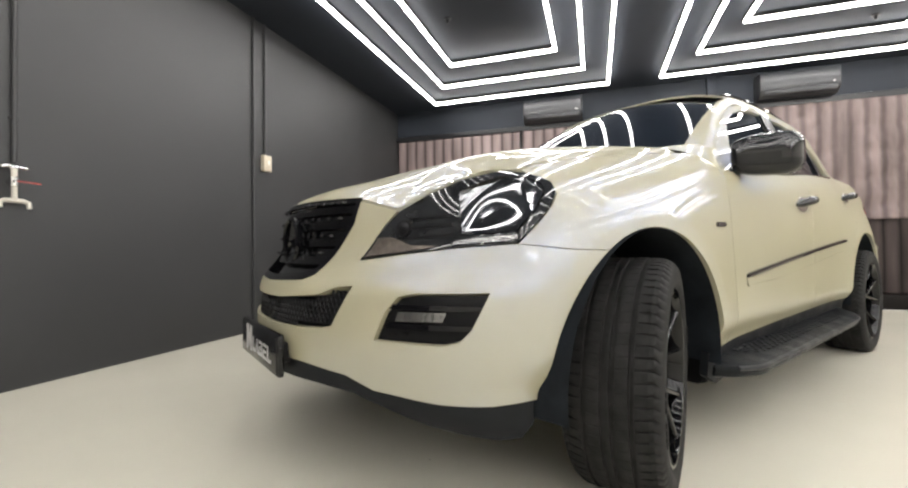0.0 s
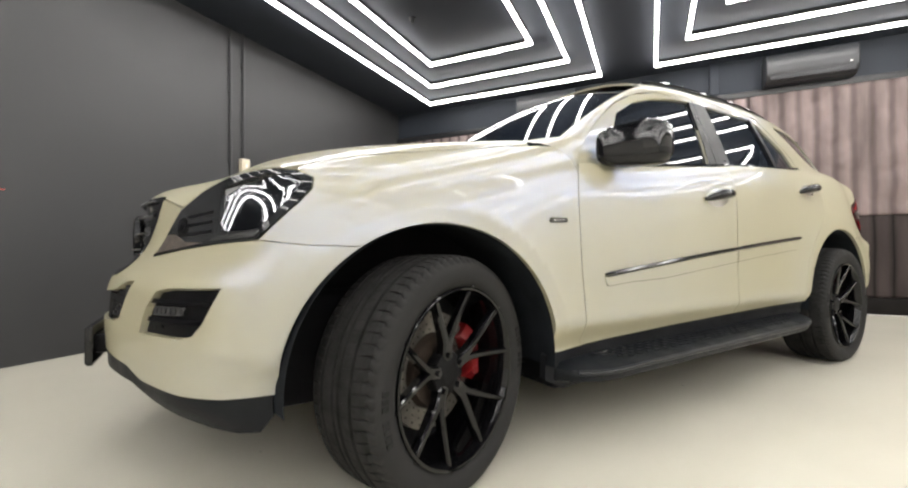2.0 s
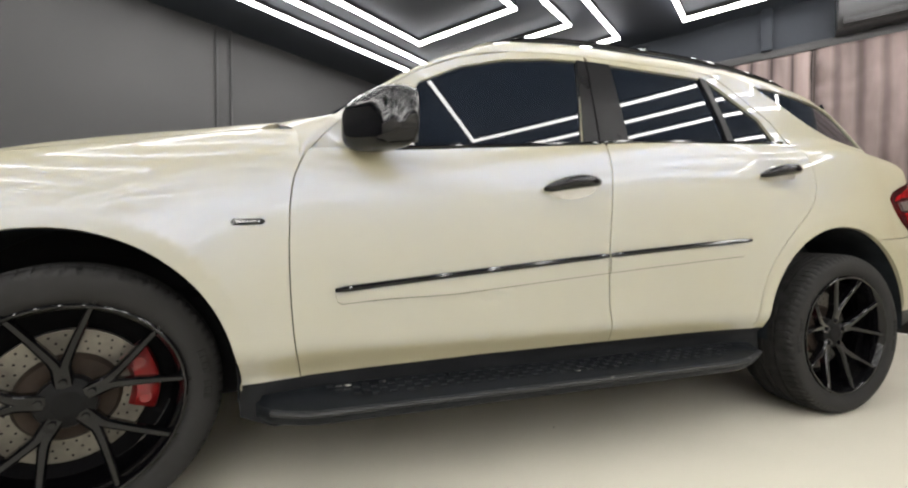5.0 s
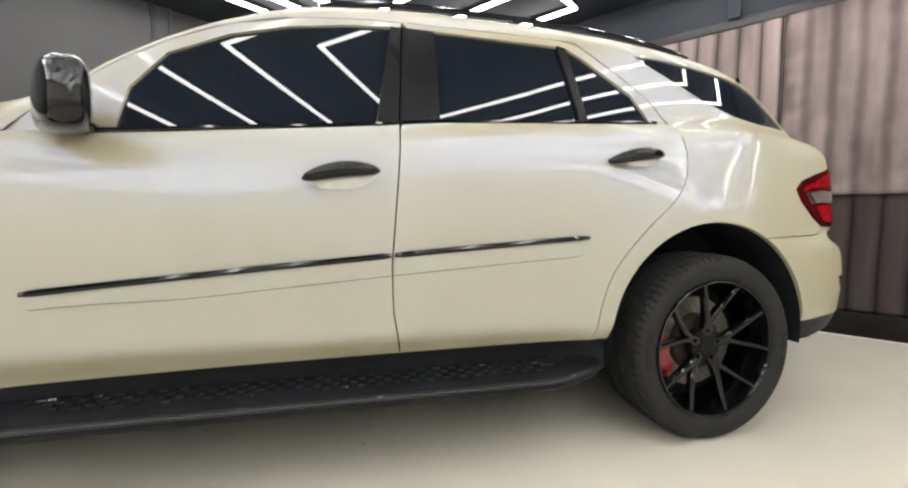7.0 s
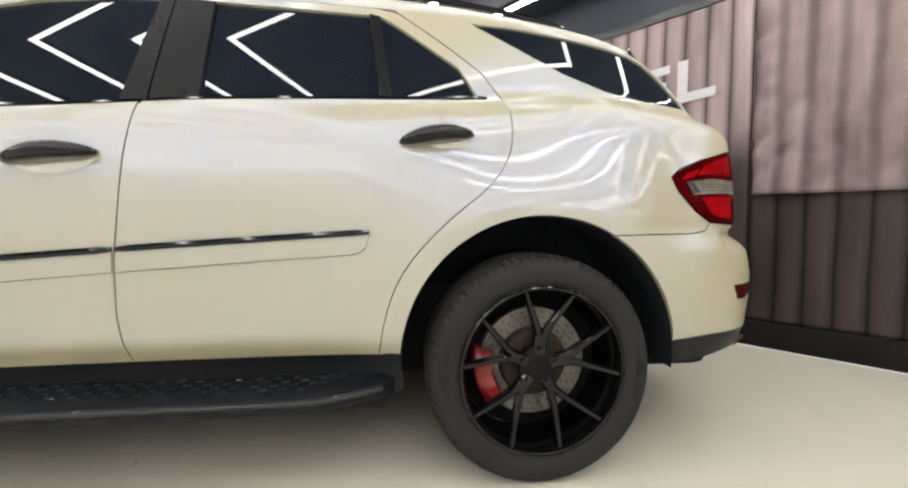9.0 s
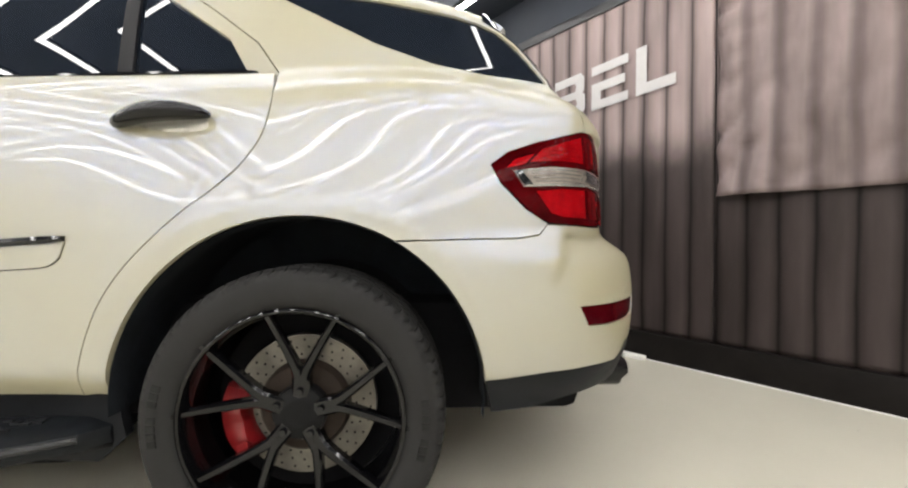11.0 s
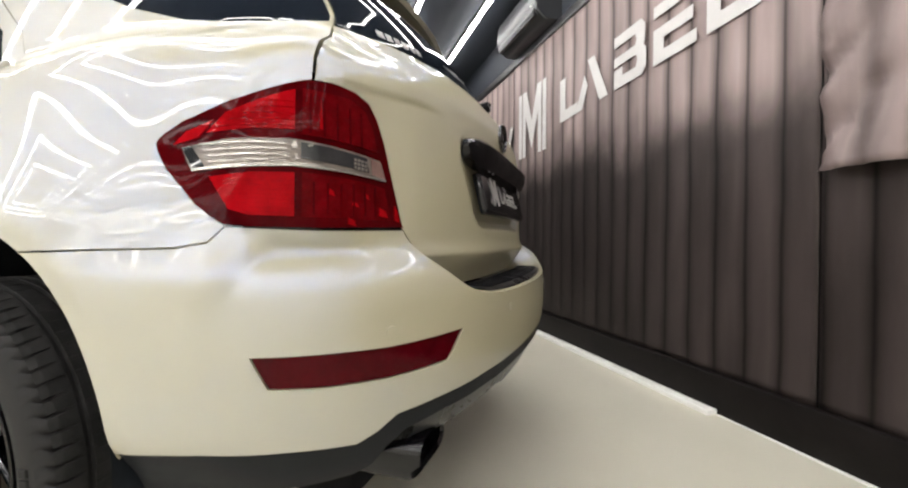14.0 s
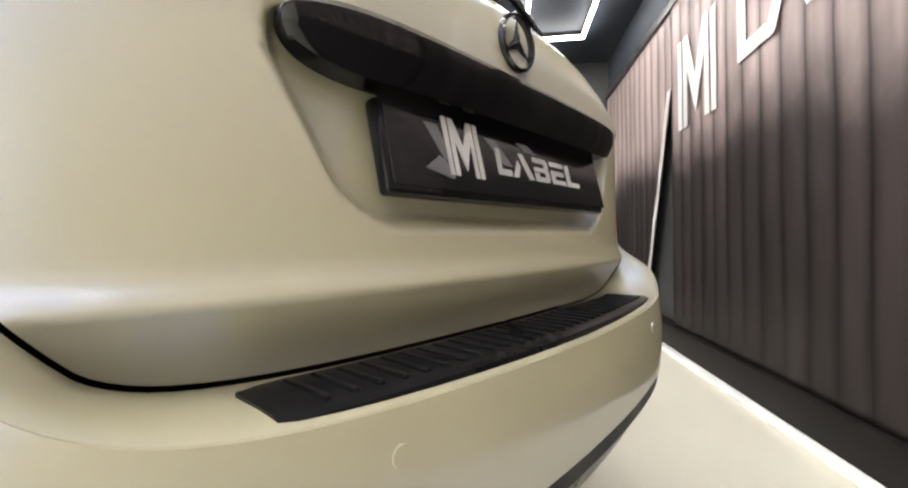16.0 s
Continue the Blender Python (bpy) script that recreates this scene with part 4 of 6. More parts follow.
def running_board(s):
    """A long step with rounded ends and a studded rubber tread in its top."""
    bm = bmesh.new()
    xs = np.linspace(0.45, 2.44, 46)
    rows = []
    for x in xs:
        e = min(1.0, max(0.0, (x - 0.45) / 0.16)) ** 0.5
        e2 = min(1.0, max(0.0, (2.44 - x) / 0.20)) ** 0.5
        w = 0.05 + 0.115 * min(e, e2)
        lift = 0.012 * (x - 0.45) / 2 + 0.012 * smooth(2.1, 2.44, x)
        y0, y1 = -0.845, -0.845 - w
        pts = ((y0, 0.335), (y0 - 0.02, 0.338), (y1 + 0.022, 0.315), (y1 + 0.006, 0.309), (y1, 0.298), (y1 + 0.002, 0.278), (y1 + 0.012, 0.266), (y0 - 0.03, 0.25), (y0, 0.25))
        rows.append([bm.verts.new((x, y * s, z + lift)) for y, z in pts])
    n = len(rows[0])
    for a, b in zip(rows, rows[1:]):
        for k in range(n):
            bm.faces.new((a[k], b[k], b[(k + 1) % n], a[(k + 1) % n]))
    bm.faces.new(rows[0]), bm.faces.new(rows[-1])
    ob = part("running_board", bm, STEP_PLASTIC, car, "scuffed black running board")
    bm = bmesh.new()
    for k in range(60):
        x = 0.66 + k * (1.62 / 59)
        edge = min(1.0, min(k, 59 - k) / 5 + 0.25)
        for j in range(4):
            y = -0.885 - j * 0.021 * edge
            z = 0.338 - (abs(y) - 0.865) * 0.187 + 0.006 * (x - 0.45) + 0.012 * float(smooth(2.1, 2.44, x))
            if j % 2 == k % 2:
                add_box(bm, x - 0.0105, x + 0.0105, (y - 0.0075) * s, (y + 0.0075) * s, z - 0.004, z + 0.003)
    lip = bmesh.new()
    line = []
    for x in np.linspace(0.50, 2.40, 40):
        e = min(1.0, max(0.0, (x - 0.45) / 0.16)) ** 0.5
        e2 = min(1.0, max(0.0, (2.44 - x) / 0.20)) ** 0.5
        line.append((x, (-0.845 - 0.05 - 0.115 * min(e, e2) + 0.004) * s, 0.300 + 0.006 * (x - 0.45) + 0.012 * float(smooth(2.1, 2.44, x))))
    add_tube(lip, line, 0.012, n=10, squash=0.8)
    part("step_lip", lip, STEP_LIP, ob, "rubbed grey edge of the step")
    part("step_tread", bm, TREAD_PLASTIC, ob, "studded black tread with pale scuffs", auto=20)
    return ob


both(running_board)

# lamps
def tail_lamp():
    lamps = skin("tail_lamp", body, TAIL_LAMP, LENS_RED, car, "red tail lamp with a clear band", step=0.022, gap=0.003, out=0.006, lip=0.03)
    band = [(3.45, 0.984), (3.56, 0.998), (3.69, 0.997), (3.80, 0.985), (3.876, 0.975), (3.893, 0.935), (3.80, 0.943), (3.69, 0.949), (3.56, 0.946), (3.478, 0.940)]
    skin("clear_band", body, band, LENS_CLEAR, lamps, "clear reversing lamp band", step=0.02, out=0.0085, lip=0.004)
    for k in range(4):
        z = 0.955 + k * 0.0105
        skin("band_rib", body, [(3.515 - 0.008 * k, z), (3.60, z + 0.003), (3.672, z + 0.001), (3.672, z + 0.004), (3.60, z + 0.0065), (3.515 - 0.008 * k, z + 0.003)], BAND_SILVER, lamps, step=0.03, out=0.010, lip=0.003)
    skin("band_edge", body, [(3.48, 0.940), (3.56, 0.946), (3.69, 0.949), (3.80, 0.943), (3.89, 0.9355), (3.89, 0.940), (3.80, 0.949), (3.69, 0.956), (3.56, 0.952), (3.48, 0.945)], BAND_SILVER, lamps, "bright lower edge", step=0.02, out=0.0098, lip=0.003)
    skin("band_end", body, [(3.452, 0.983), (3.472, 0.986), (3.506, 0.948), (3.482, 0.942)], LENS_DARK, lamps, step=0.02, out=0.0095, lip=0.003)
    skin("dark_inset", body, [(3.70, 0.992), (3.76, 0.986), (3.838, 0.976), (3.843, 0.949), (3.76, 0.957), (3.70, 0.963)], LENS_DARK, lamps, "dark inset of the clear band", step=0.02, out=0.0095, lip=0.003)
    # highlights round the bulb, painted on as small bright plates
    for u, z, w, h in ((3.668, 0.962, 0.010, 0.012), (3.682, 0.978, 0.012, 0.014), (3.690, 0.960, 0.007, 0.010), (3.712, 0.984, 0.012, 0.005)):
        skin("bulb_glint", body, [(u, z), (u + w, z + 0.002), (u + w * 0.8, z + h), (u + 0.001, z + h * 0.8)], BAND_SILVER, lamps, step=0.02, out=0.0112, lip=0.002)
    for k in range(4):
        for j in range(3):
            u, z = 3.806 + 0.0088 * k, 0.9535 + 0.0072 * j - 0.0009 * k
            skin("inset_dot", body, [(u, z), (u + 0.0055, z), (u + 0.0055, z + 0.0045), (u, z + 0.0045)], BAND_SILVER, lamps, step=0.02, out=0.0108, lip=0.002)
    skin("end_cell", body, [(3.848, 0.9755), (3.874, 0.972), (3.889, 0.9405), (3.852, 0.9445)], LENS_SMOKE, lamps, "dull grey end cell", step=0.02, out=0.0095, lip=0.003)
    skin("inner_lens", body, [(3.50, 1.010), (3.60, 1.016), (3.688, 1.014), (3.688, 1.088), (3.62, 1.070), (3.54, 1.046)], LENS_BRIGHT, lamps, "bright red inner lens", step=0.03, out=0.0075, lip=0.003)
    skin("inner_lens", body, [(3.43, 0.990), (3.485, 1.003), (3.515, 1.033), (3.455, 1.015)], LENS_BRIGHT, lamps, "bright red inner lens", step=0.03, out=0.0075, lip=0.003)
    skin("inner_lens", body, [(3.560, 0.872), (3.60, 0.862), (3.688, 0.860), (3.688, 0.938), (3.60, 0.938), (3.515, 0.930)], LENS_BRIGHT, lamps, "bright red inner lens", step=0.03, out=0.0075, lip=0.003)
    for k in range(8):
        z = 0.868 + k * 0.008
        skin("lens_rib", body, [(3.575 - 0.006 * k, z), (3.62, z - 0.001), (3.684, z - 0.002), (3.684, z + 0.0015), (3.62, z + 0.0025), (3.575 - 0.007 * k, z + 0.0035)], LENS_BRIGHT, lamps, step=0.03, out=0.0088, lip=0.002)
    for k in range(5):
        z = 1.020 + k * 0.011
        skin("lens_rib", body, [(3.515 + 0.028 * k, z + 0.001), (3.64, z + 0.002), (3.684, z), (3.684, z + 0.0035), (3.64, z + 0.0055), (3.515 + 0.03 * k, z + 0.004)], LENS_BRIGHT, lamps, step=0.03, out=0.0088, lip=0.002)
    skin("lens_tile", body, [(3.702, 0.858), (3.905, 0.856), (3.888, 0.922), (3.80, 0.932), (3.702, 0.939)], LENS_BLOTCH, lamps, "blotchy deep red lens tile", step=0.03, out=0.0085, lip=0.003)
    skin("lens_tile", body, [(3.702, 1.006), (3.80, 0.998), (3.868, 0.99), (3.858, 1.035), (3.838, 1.066), (3.80, 1.084), (3.702, 1.090)], LENS_BLOTCH, lamps, "blotchy deep red lens tile", step=0.03, out=0.0085, lip=0.003)
    for u, z, w, h in ((3.868, 0.866, 0.026, 0.016), (3.752, 0.902, 0.012, 0.010), (3.80, 0.884, 0.016, 0.006), (3.79, 0.848, 0.018, 0.012), (3.832, 0.90, 0.010, 0.008), (3.915, 0.858, 0.016, 0.03), (3.735, 1.02, 0.006, 0.055)):
        skin("inner_lens", body, [(u, z), (u + w, z - 0.004), (u + w * 0.8, z + h * 0.6), (u + 0.002, z + h)], LENS_BRIGHT, lamps, "bright red inner lens", step=0.03, out=0.0095, lip=0.002)
    for k in range(6):
        u = 3.722 + 0.027 * k
        skin("lens_rib", body, [(u, 0.864), (u + 0.0035, 0.864), (u + 0.0035, 0.922), (u, 0.922)], LENS_RED, lamps, step=0.03, out=0.0096, lip=0.002)
        if k < 5:
            skin("lens_rib", body, [(u - 0.006, 1.010 - 0.004 * k), (u - 0.0025, 1.010 - 0.004 * k), (u - 0.0025, 1.080 - 0.005 * k), (u - 0.006, 1.080 - 0.005 * k)], LENS_RED, lamps, step=0.03, out=0.0096, lip=0.002)
    skin("lamp_seal", body, shrink(np.array(TAIL_LAMP), -0.002).tolist(), GLOSS_BLACK, lamps, "black rubber seal", step=0.04, out=-0.002, lip=0.01)


tail_lamp()


BOWL = [(-0.725, 0.806), (-0.60, 0.806), (-0.555, 0.812), (-0.50, 0.865), (-0.455, 0.915), (-0.445, 0.945), (-0.48, 0.966), (-0.56, 0.968), (-0.66, 0.945), (-0.735, 0.925)]


def headlamp():
    lamps = skin("headlamp", body, HEADLAMP, LENS_DARK, car, "smoked headlamp with a dark reflector", step=0.022, gap=0.003, out=0.003, lip=0.03, holes=[BOWL])
    dish = lambda u, z: body(u, z) + (lambda d: np.stack([0.55 * d, 0.83 * d, 0 * d], -1))(0.045 * 0.7 * np.clip(1 - ((u + 0.60) / 0.165) ** 2 - ((z - 0.885) / 0.10) ** 2, 0, 1))
    skin("reflector_bowl", dish, BOWL, BOWL_CHROME, lamps, "smoked chrome reflector bowl", step=0.012, gap=0.0, out=0.0, lip=0.01)
    low = [(-1.06, 0.742), (-1.02, 0.80), (-0.97, 0.80), (-0.90, 0.775), (-0.80, 0.772), (-0.92, 0.758)]
    skin("side_light", body, low, LENS_CLEAR, lamps, "silver side light", step=0.02, out=0.006, lip=0.003)
    rim_band = [(-0.76, 0.775), (-0.565, 0.784), (-0.548, 0.800), (-0.74, 0.790)]
    skin("indicator", body, rim_band, LAMP_SILVER, lamps, "silver indicator strip", step=0.02, out=0.006, lip=0.003)
    for z, lo, hi in ((0.795, -0.95, -0.76), (0.823, -0.93, -0.76), (0.850, -0.90, -0.76)):
        skin("lamp_bar", body, [(lo, z - 0.004), ((lo + hi) / 2, z), (hi, z + 0.006), (hi, z + 0.014), ((lo + hi) / 2, z + 0.008), (lo, z + 0.004)], SATIN_BLACK, lamps, "dark grey lamp bar", step=0.03, out=0.005, lip=0.003)
    for lamp, s in zip(lamps, (1, -1)):
        for u, z, r in ((-0.93, 0.825, 0.026),):
            p, q = body(u, z), body(u + 0.01, z)
            t = (q - p) / np.linalg.norm(q - p)
            nrm = np.array([t[1], -t[0], 0.25])
            nrm /= np.linalg.norm(nrm)
            c = Vector(p * np.array([1, s, 1]))
            d = Vector(nrm * np.array([1, s, 1]))
            bm = bmesh.new()
            add_cyl(bm, c + d * 0.000, c + d * 0.0075, r, r * 0.96, n=32)
            add_cyl(bm, c + d * 0.006, c + d * 0.0105, r * 0.78, r * 0.5, n=32)
            part("projector", bm, LENS_DARK if r > 0.04 else SATIN_BLACK, lamp, "round lamp projector")


headlamp()

# grilles and fog lamps
gx = float(body(U_NOSE, 0.80)[0])
grille_back = skin("grille", body, GRILLE, GLOSS_BLACK, car, "gloss black radiator grille", whole=True, step=0.04, out=-0.03, lip=0.0)
skin("grille_frame", body, [(U_NOSE, 0.935), (-1.108, 0.928), (-1.126, 0.848), (-1.243, 0.688), (-1.296, 0.672), (U_NOSE, 0.662), (U_NOSE, 0.682), (-1.30, 0.692), (-1.258, 0.703), (-1.145, 0.852), (-1.13, 0.911), (U_NOSE, 0.916)], GLOSS_BLACK, grille_back, whole=True, step=0.02, out=0.002, lip=0.04)
for z, ue in ((0.735, -1.235), (0.79, -1.19), (0.845, -1.15), (0.895, -1.14)):
    skin("grille_slat", lambda u, v: body(u, v) + np.stack([-0.25 * (0.0 + v - z), 0 * v, 0 * v], -1), [(U_NOSE, z - 0.012), (ue, z - 0.012), (ue, z + 0.012), (U_NOSE, z + 0.012)], GLOSS_BLACK, grille_back, whole=True, step=0.02, out=-0.008, lip=0.03)
    bm = bmesh.new()
    for k in range(7):
        for s in (1, -1):
            u = U_NOSE + 0.03 + k * (ue - U_NOSE - 0.05) / 6.5
            p = body(u, z + 0.022) * np.array([1, s, 1])
            add_box(bm, p[0] - 0.012, p[0] + 0.004, p[1] - 0.011, p[1] + 0.011, p[2] - 0.004, p[2] + 0.003, 0.001, segments=1)
    tagged(part("slat_louvre", bm, DARK_CHROME, grille_back), kind="stuff")
bm = bmesh.new()
rings = []
for rad, dx in ((0.088, 0.0), (0.088, -0.016), (0.080, -0.022), (0.072, -0.016), (0.072, 0.0)):
    rings.append([bm.verts.new((gx + 0.004 + dx, rad * math.cos(2 * math.pi * k / 48), 0.80 + rad * math.sin(2 * math.pi * k / 48))) for k in range(48)])
for a, b in zip(rings, rings[1:]):
    for k in range(48):
        bm.faces.new((a[k], a[(k + 1) % 48], b[(k + 1) % 48], b[k]))
for k in range(3):
    a = radians(90 + 120 * k)
    p = [bm.verts.new((gx + 0.004 + dx, r * math.cos(a + o), 0.80 + r * math.sin(a + o))) for dx, r, o in ((-0.010, 0.08, 0), (-0.004, 0.016, 1.57), (-0.022, 0, 0), (-0.004, 0.016, -1.57))]
    bm.faces.new((p[0], p[1], p[2])), bm.faces.new((p[0], p[2], p[3]))
part("grille_emblem", bm, GLOSS_BLACK, grille_back, "gloss black ring emblem")
lower = skin("lower_grille", body, LOWER_GRILLE, DARK, car, "black honeycomb lower grille", whole=True, step=0.04, out=-0.035, lip=0.0)
bm = bmesh.new()
for s in (1, -1):
    for i in range(26):
        for sl in (1, -1):
            pts = []
            for k in range(9):
                z = 0.53 + k * 0.0165
                u = U_NOSE + 0.01 + i * 0.0185 + sl * (z - 0.59) * 0.55
                if inside(np.array(LOWER_GRILLE), np.array([[u, z]]))[0]:
                    pts.append(Vector(body(u, z) * np.array([1, s, 1])) + Vector((0.016, 0, 0)))
            if len(pts) > 2:
                add_tube(bm, pts, 0.0035, n=5)
part("grille_mesh", bm, SATIN_BLACK, lower, "black honeycomb mesh")


def fog_vent():
    vents = skin("fog_vent", body, FOG, SATIN_BLACK, car, "black bumper vent with a daylight lamp", step=0.03, out=-0.020, lip=0.0)
    for z in (0.612, 0.562):
        lo, hi = -0.93 + 0.02 * (z < 0.6) - 0.025 * (z < 0.6), -0.665 - 0.02 * (z < 0.6)
        skin("vent_blade", body, [(lo, z - 0.006), (hi, z - 0.006), (hi + 0.004, z + 0.007), (lo + 0.008, z + 0.007)], GLOSS_BLACK, vents, step=0.03, out=-0.006, lip=0.012)
    skin("daylight_lamp", body, [(-0.905, 0.573), (-0.765, 0.578), (-0.755, 0.602), (-0.895, 0.600)], LAMP_SILVER, vents, "unlit daylight lamp with silver cells", step=0.02, out=-0.006, lip=0.03)
    for k in range(6):
        u = -0.888 + k * 0.022
        skin("lamp_cell", body, [(u - 0.008, 0.579), (u + 0.008, 0.579), (u + 0.010, 0.596), (u - 0.006, 0.596)], LAMP_SILVER, vents, step=0.02, out=-0.003, lip=0.004)


fog_vent()

# wing badge, parking sensors, mirrors
for s in (1, -1):
    a = skin_arrays(lambda x, z: body(u_of_x(x), z), [(0.392, 0.845), (0.40, 0.838), (0.475, 0.841), (0.483, 0.849), (0.475, 0.857), (0.40, 0.856)], step=0.02, lip=0.005, out=0.005)
    a = a if s == 1 else flip_side(*a)
    badge = mesh_object("wing_badge", a[0], a[1], GLOSS_BLACK, car, "small dark wing badge", normals=a[2])
    a = skin_arrays(lambda x, z: body(u_of_x(x), z), [(0.405, 0.844), (0.47, 0.846), (0.47, 0.852), (0.405, 0.851)], step=0.02, lip=0.002, out=0.0065)
    a = a if s == 1 else flip_side(*a)
    mesh_object("badge_bar", a[0], a[1], LAMP_SILVER, badge, "silver bar", normals=a[2])
    for u, z in ((4.29, 0.648), (3.863, 0.653)):
        p, q = body(u, z), body(u + 0.01, z)
        t = (q - p) / np.linalg.norm(q - p)
        d = Vector((t[1] * 1, -t[0] * s, 0.05))
        c = Vector(p * np.array([1, s, 1]))
        bm = bmesh.new()
        add_cyl(bm, c - d * 0.004, c + d * 0.0018, 0.0120, 0.0108, n=20)
        part("parking_sensor", bm, PAINT, rear_bumper, "painted parking sensor")


def mirror(s):
    bm = bmesh.new()
    bmesh.ops.create_uvsphere(bm, u_segments=40, v_segments=24, radius=1)
    for v in bm.verts:
        k = lambda a, p: math.copysign(abs(a) ** p, a)
        x, y, z = k(v.co.x, 0.6), k(v.co.y, 0.58), k(v.co.z, 0.54)
        inner = 0.5 + 0.5 * y
        front, back = 0.850 - 0.150 * inner, 0.908 - 0.05 * y
        v.co = Vector(((front + back) / 2 - 0.03 + x * (back - front) / 2, (-0.970 + y * 0.11) * s, 1.148 + z * 0.088 * (1 - 0.08 * y) + 0.012 * (1 - inner)))
    upper = bm.copy()
    bmesh.ops.delete(bm, geom=[f for f in bm.faces if f.calc_center_median().z > 1.142], context="FACES")
    bmesh.ops.delete(upper, geom=[f for f in upper.faces if f.calc_center_median().z <= 1.142], context="FACES")
    ob = part("mirror", bm, GLOSS_BLACK, car, "gloss black door mirror")
    part("mirror_cap", upper, MIRROR_WRAP, ob, "patterned gloss black cap")
    bm = bmesh.new()
    add_box(bm, 0.868, 0.881, -1.055 if s == 1 else 0.885, -0.885 if s == 1 else 1.055, 1.080, 1.218, 0.004, segments=2)
    for v in bm.verts:
        v.co.x += 0.45 * (abs(v.co.y) - 0.970) - 0.012
    part("mirror_glass", bm, DARK_CHROME, ob, "mirror glass")
    bm = bmesh.new()
    add_tube(bm, [(0.80, -0.82 * s, 1.10), (0.80, -0.87 * s, 1.10), (0.815, -0.92 * s, 1.11)], [0.036, 0.034, 0.034], n=14, squash=0.6)
    part("mirror_arm", bm, GLOSS_BLACK, ob)
    return ob


both(mirror)

# rear step pad
bm = bmesh.new()
rows = []
for k in range(41):
    y = -0.447 + 0.894 * k / 40
    x1 = float(np.interp(-abs(y), _py[2100:], _px[2100:])) - 0.022
    x0 = float(gate(y, 0.70)[0]) + 0.028
    if abs(y) > 0.415:
        x0 += (abs(y) - 0.415) * 0.4
    rows.append([bm.verts.new((x, y, z)) for x, z in ((x0, 0.684), (x0 + 0.002, 0.704), (x1 - 0.012, 0.702), (x1, 0.697), (x1 + 0.004, 0.676))])
for a, b in zip(rows, rows[1:]):
    for k in range(4):
        bm.faces.new((a[k], b[k], b[k + 1], a[k + 1]))
bm.faces.new(rows[0]), bm.faces.new(rows[-1])
pad = part("step_pad", bm, SATIN_BLACK, car, "black ribbed loading edge guard")
bm = bmesh.new()
for k in range(30):
    y = -0.40 + 0.80 * k / 29
    x1 = float(np.interp(-abs(y), _py[2100:], _px[2100:])) - 0.036
    x0 = float(gate(y, 0.70)[0]) + 0.036
    add_box(bm, x0, x1, y - 0.004, y + 0.004, 0.700, 0.7065, 0.0015, segments=1)
part("pad_rib", bm, SATIN_BLACK, pad)
outer = body(*along(SEAM_OUT, 2).T)
inner = gate(*along(SEAM_IN, 2).T) - np.array([-0.0005, 0, 0.004])
shelf_v, shelf_f = [], []
for sgn in (1, -1):
    base = len(shelf_v)
    for a, b in zip(outer, inner):
        for w in (0, 0.12, 0.35, 0.7, 1.0):
            q = a * (1 - w) + b * w - (np.array([0.001, 0, 0.005]) if w == 0 else 0) + np.array([0, 0, 0.002 * math.sin(math.pi * min(1, w * 1.4)) * (1 if w < 0.7 else 0.3)])
            shelf_v.append(q * np.array([1, sgn, 1]))
    for k in range(len(outer) - 1):
        for j in range(4):
            f = (base + k * 5 + j, base + k * 5 + j + 1, base + (k + 1) * 5 + j + 1, base + (k + 1) * 5 + j)
            shelf_f.append(f if sgn == 1 else f[::-1])
mesh_object("bumper_shelf", shelf_v, shelf_f, PAINT, rear_bumper)

# exhausts
for s in (1, -1):
    bm = bmesh.new()
    rings = []
    for x, g in ((3.50, 0.0), (3.815, 0.0), (3.823, 0.004), (3.815, 0.010), (3.60, 0.012)):
        rings.append([bm.verts.new((x + (0.02 if sz > 0 else 0) * (x > 3.7), s * -0.60 + sy, 0.388 + sz)) for sy, sz in
                      [(math.copysign(abs(math.cos(a)) ** 0.45, math.cos(a)) * (0.100 - g), math.copysign(abs(math.sin(a)) ** 0.55, math.sin(a)) * (0.046 - g)) for a in [2 * math.pi * k / 32 for k in range(32)]]])
    for a, b in zip(rings, rings[1:]):
        for k in range(32):
            bm.faces.new((a[k], a[(k + 1) % 32], b[(k + 1) % 32], b[k]))
    bm.faces.new(rings[-1])
    part("exhaust_tip", bm, GLOSS_BLACK, car, "rectangular black exhaust tip")

# dark shell inside, floor pan, wheel houses, and a low block added to shade the floor
for name, size, bevel in (("floor_pan", (-0.70, 3.70, -0.70, 0.70, 0.27, 0.62), 0.05), ("floor_shade_block", (0.50, 2.30, -0.83, 0.83, 0.195, 0.40), 0.04), ("cabin_shell", (0.52, 2.36, -0.84, 0.84, 0.29, 1.04), 0.04), ("engine_bay", (-0.60, 0.60, -0.60, 0.60, 0.55, 0.92), 0.05), ("boot_shell", (2.3, 3.52, -0.56, 0.56, 0.5, 1.2), 0.05), ("cabin_trim", (0.95, 3.2, -0.50, 0.50, 1.0, 1.46), 0.1)):
    bm = bmesh.new()
    add_box(bm, *size, bevel)
    part(name, bm, DARK, car, "dark block keeping light and views out")
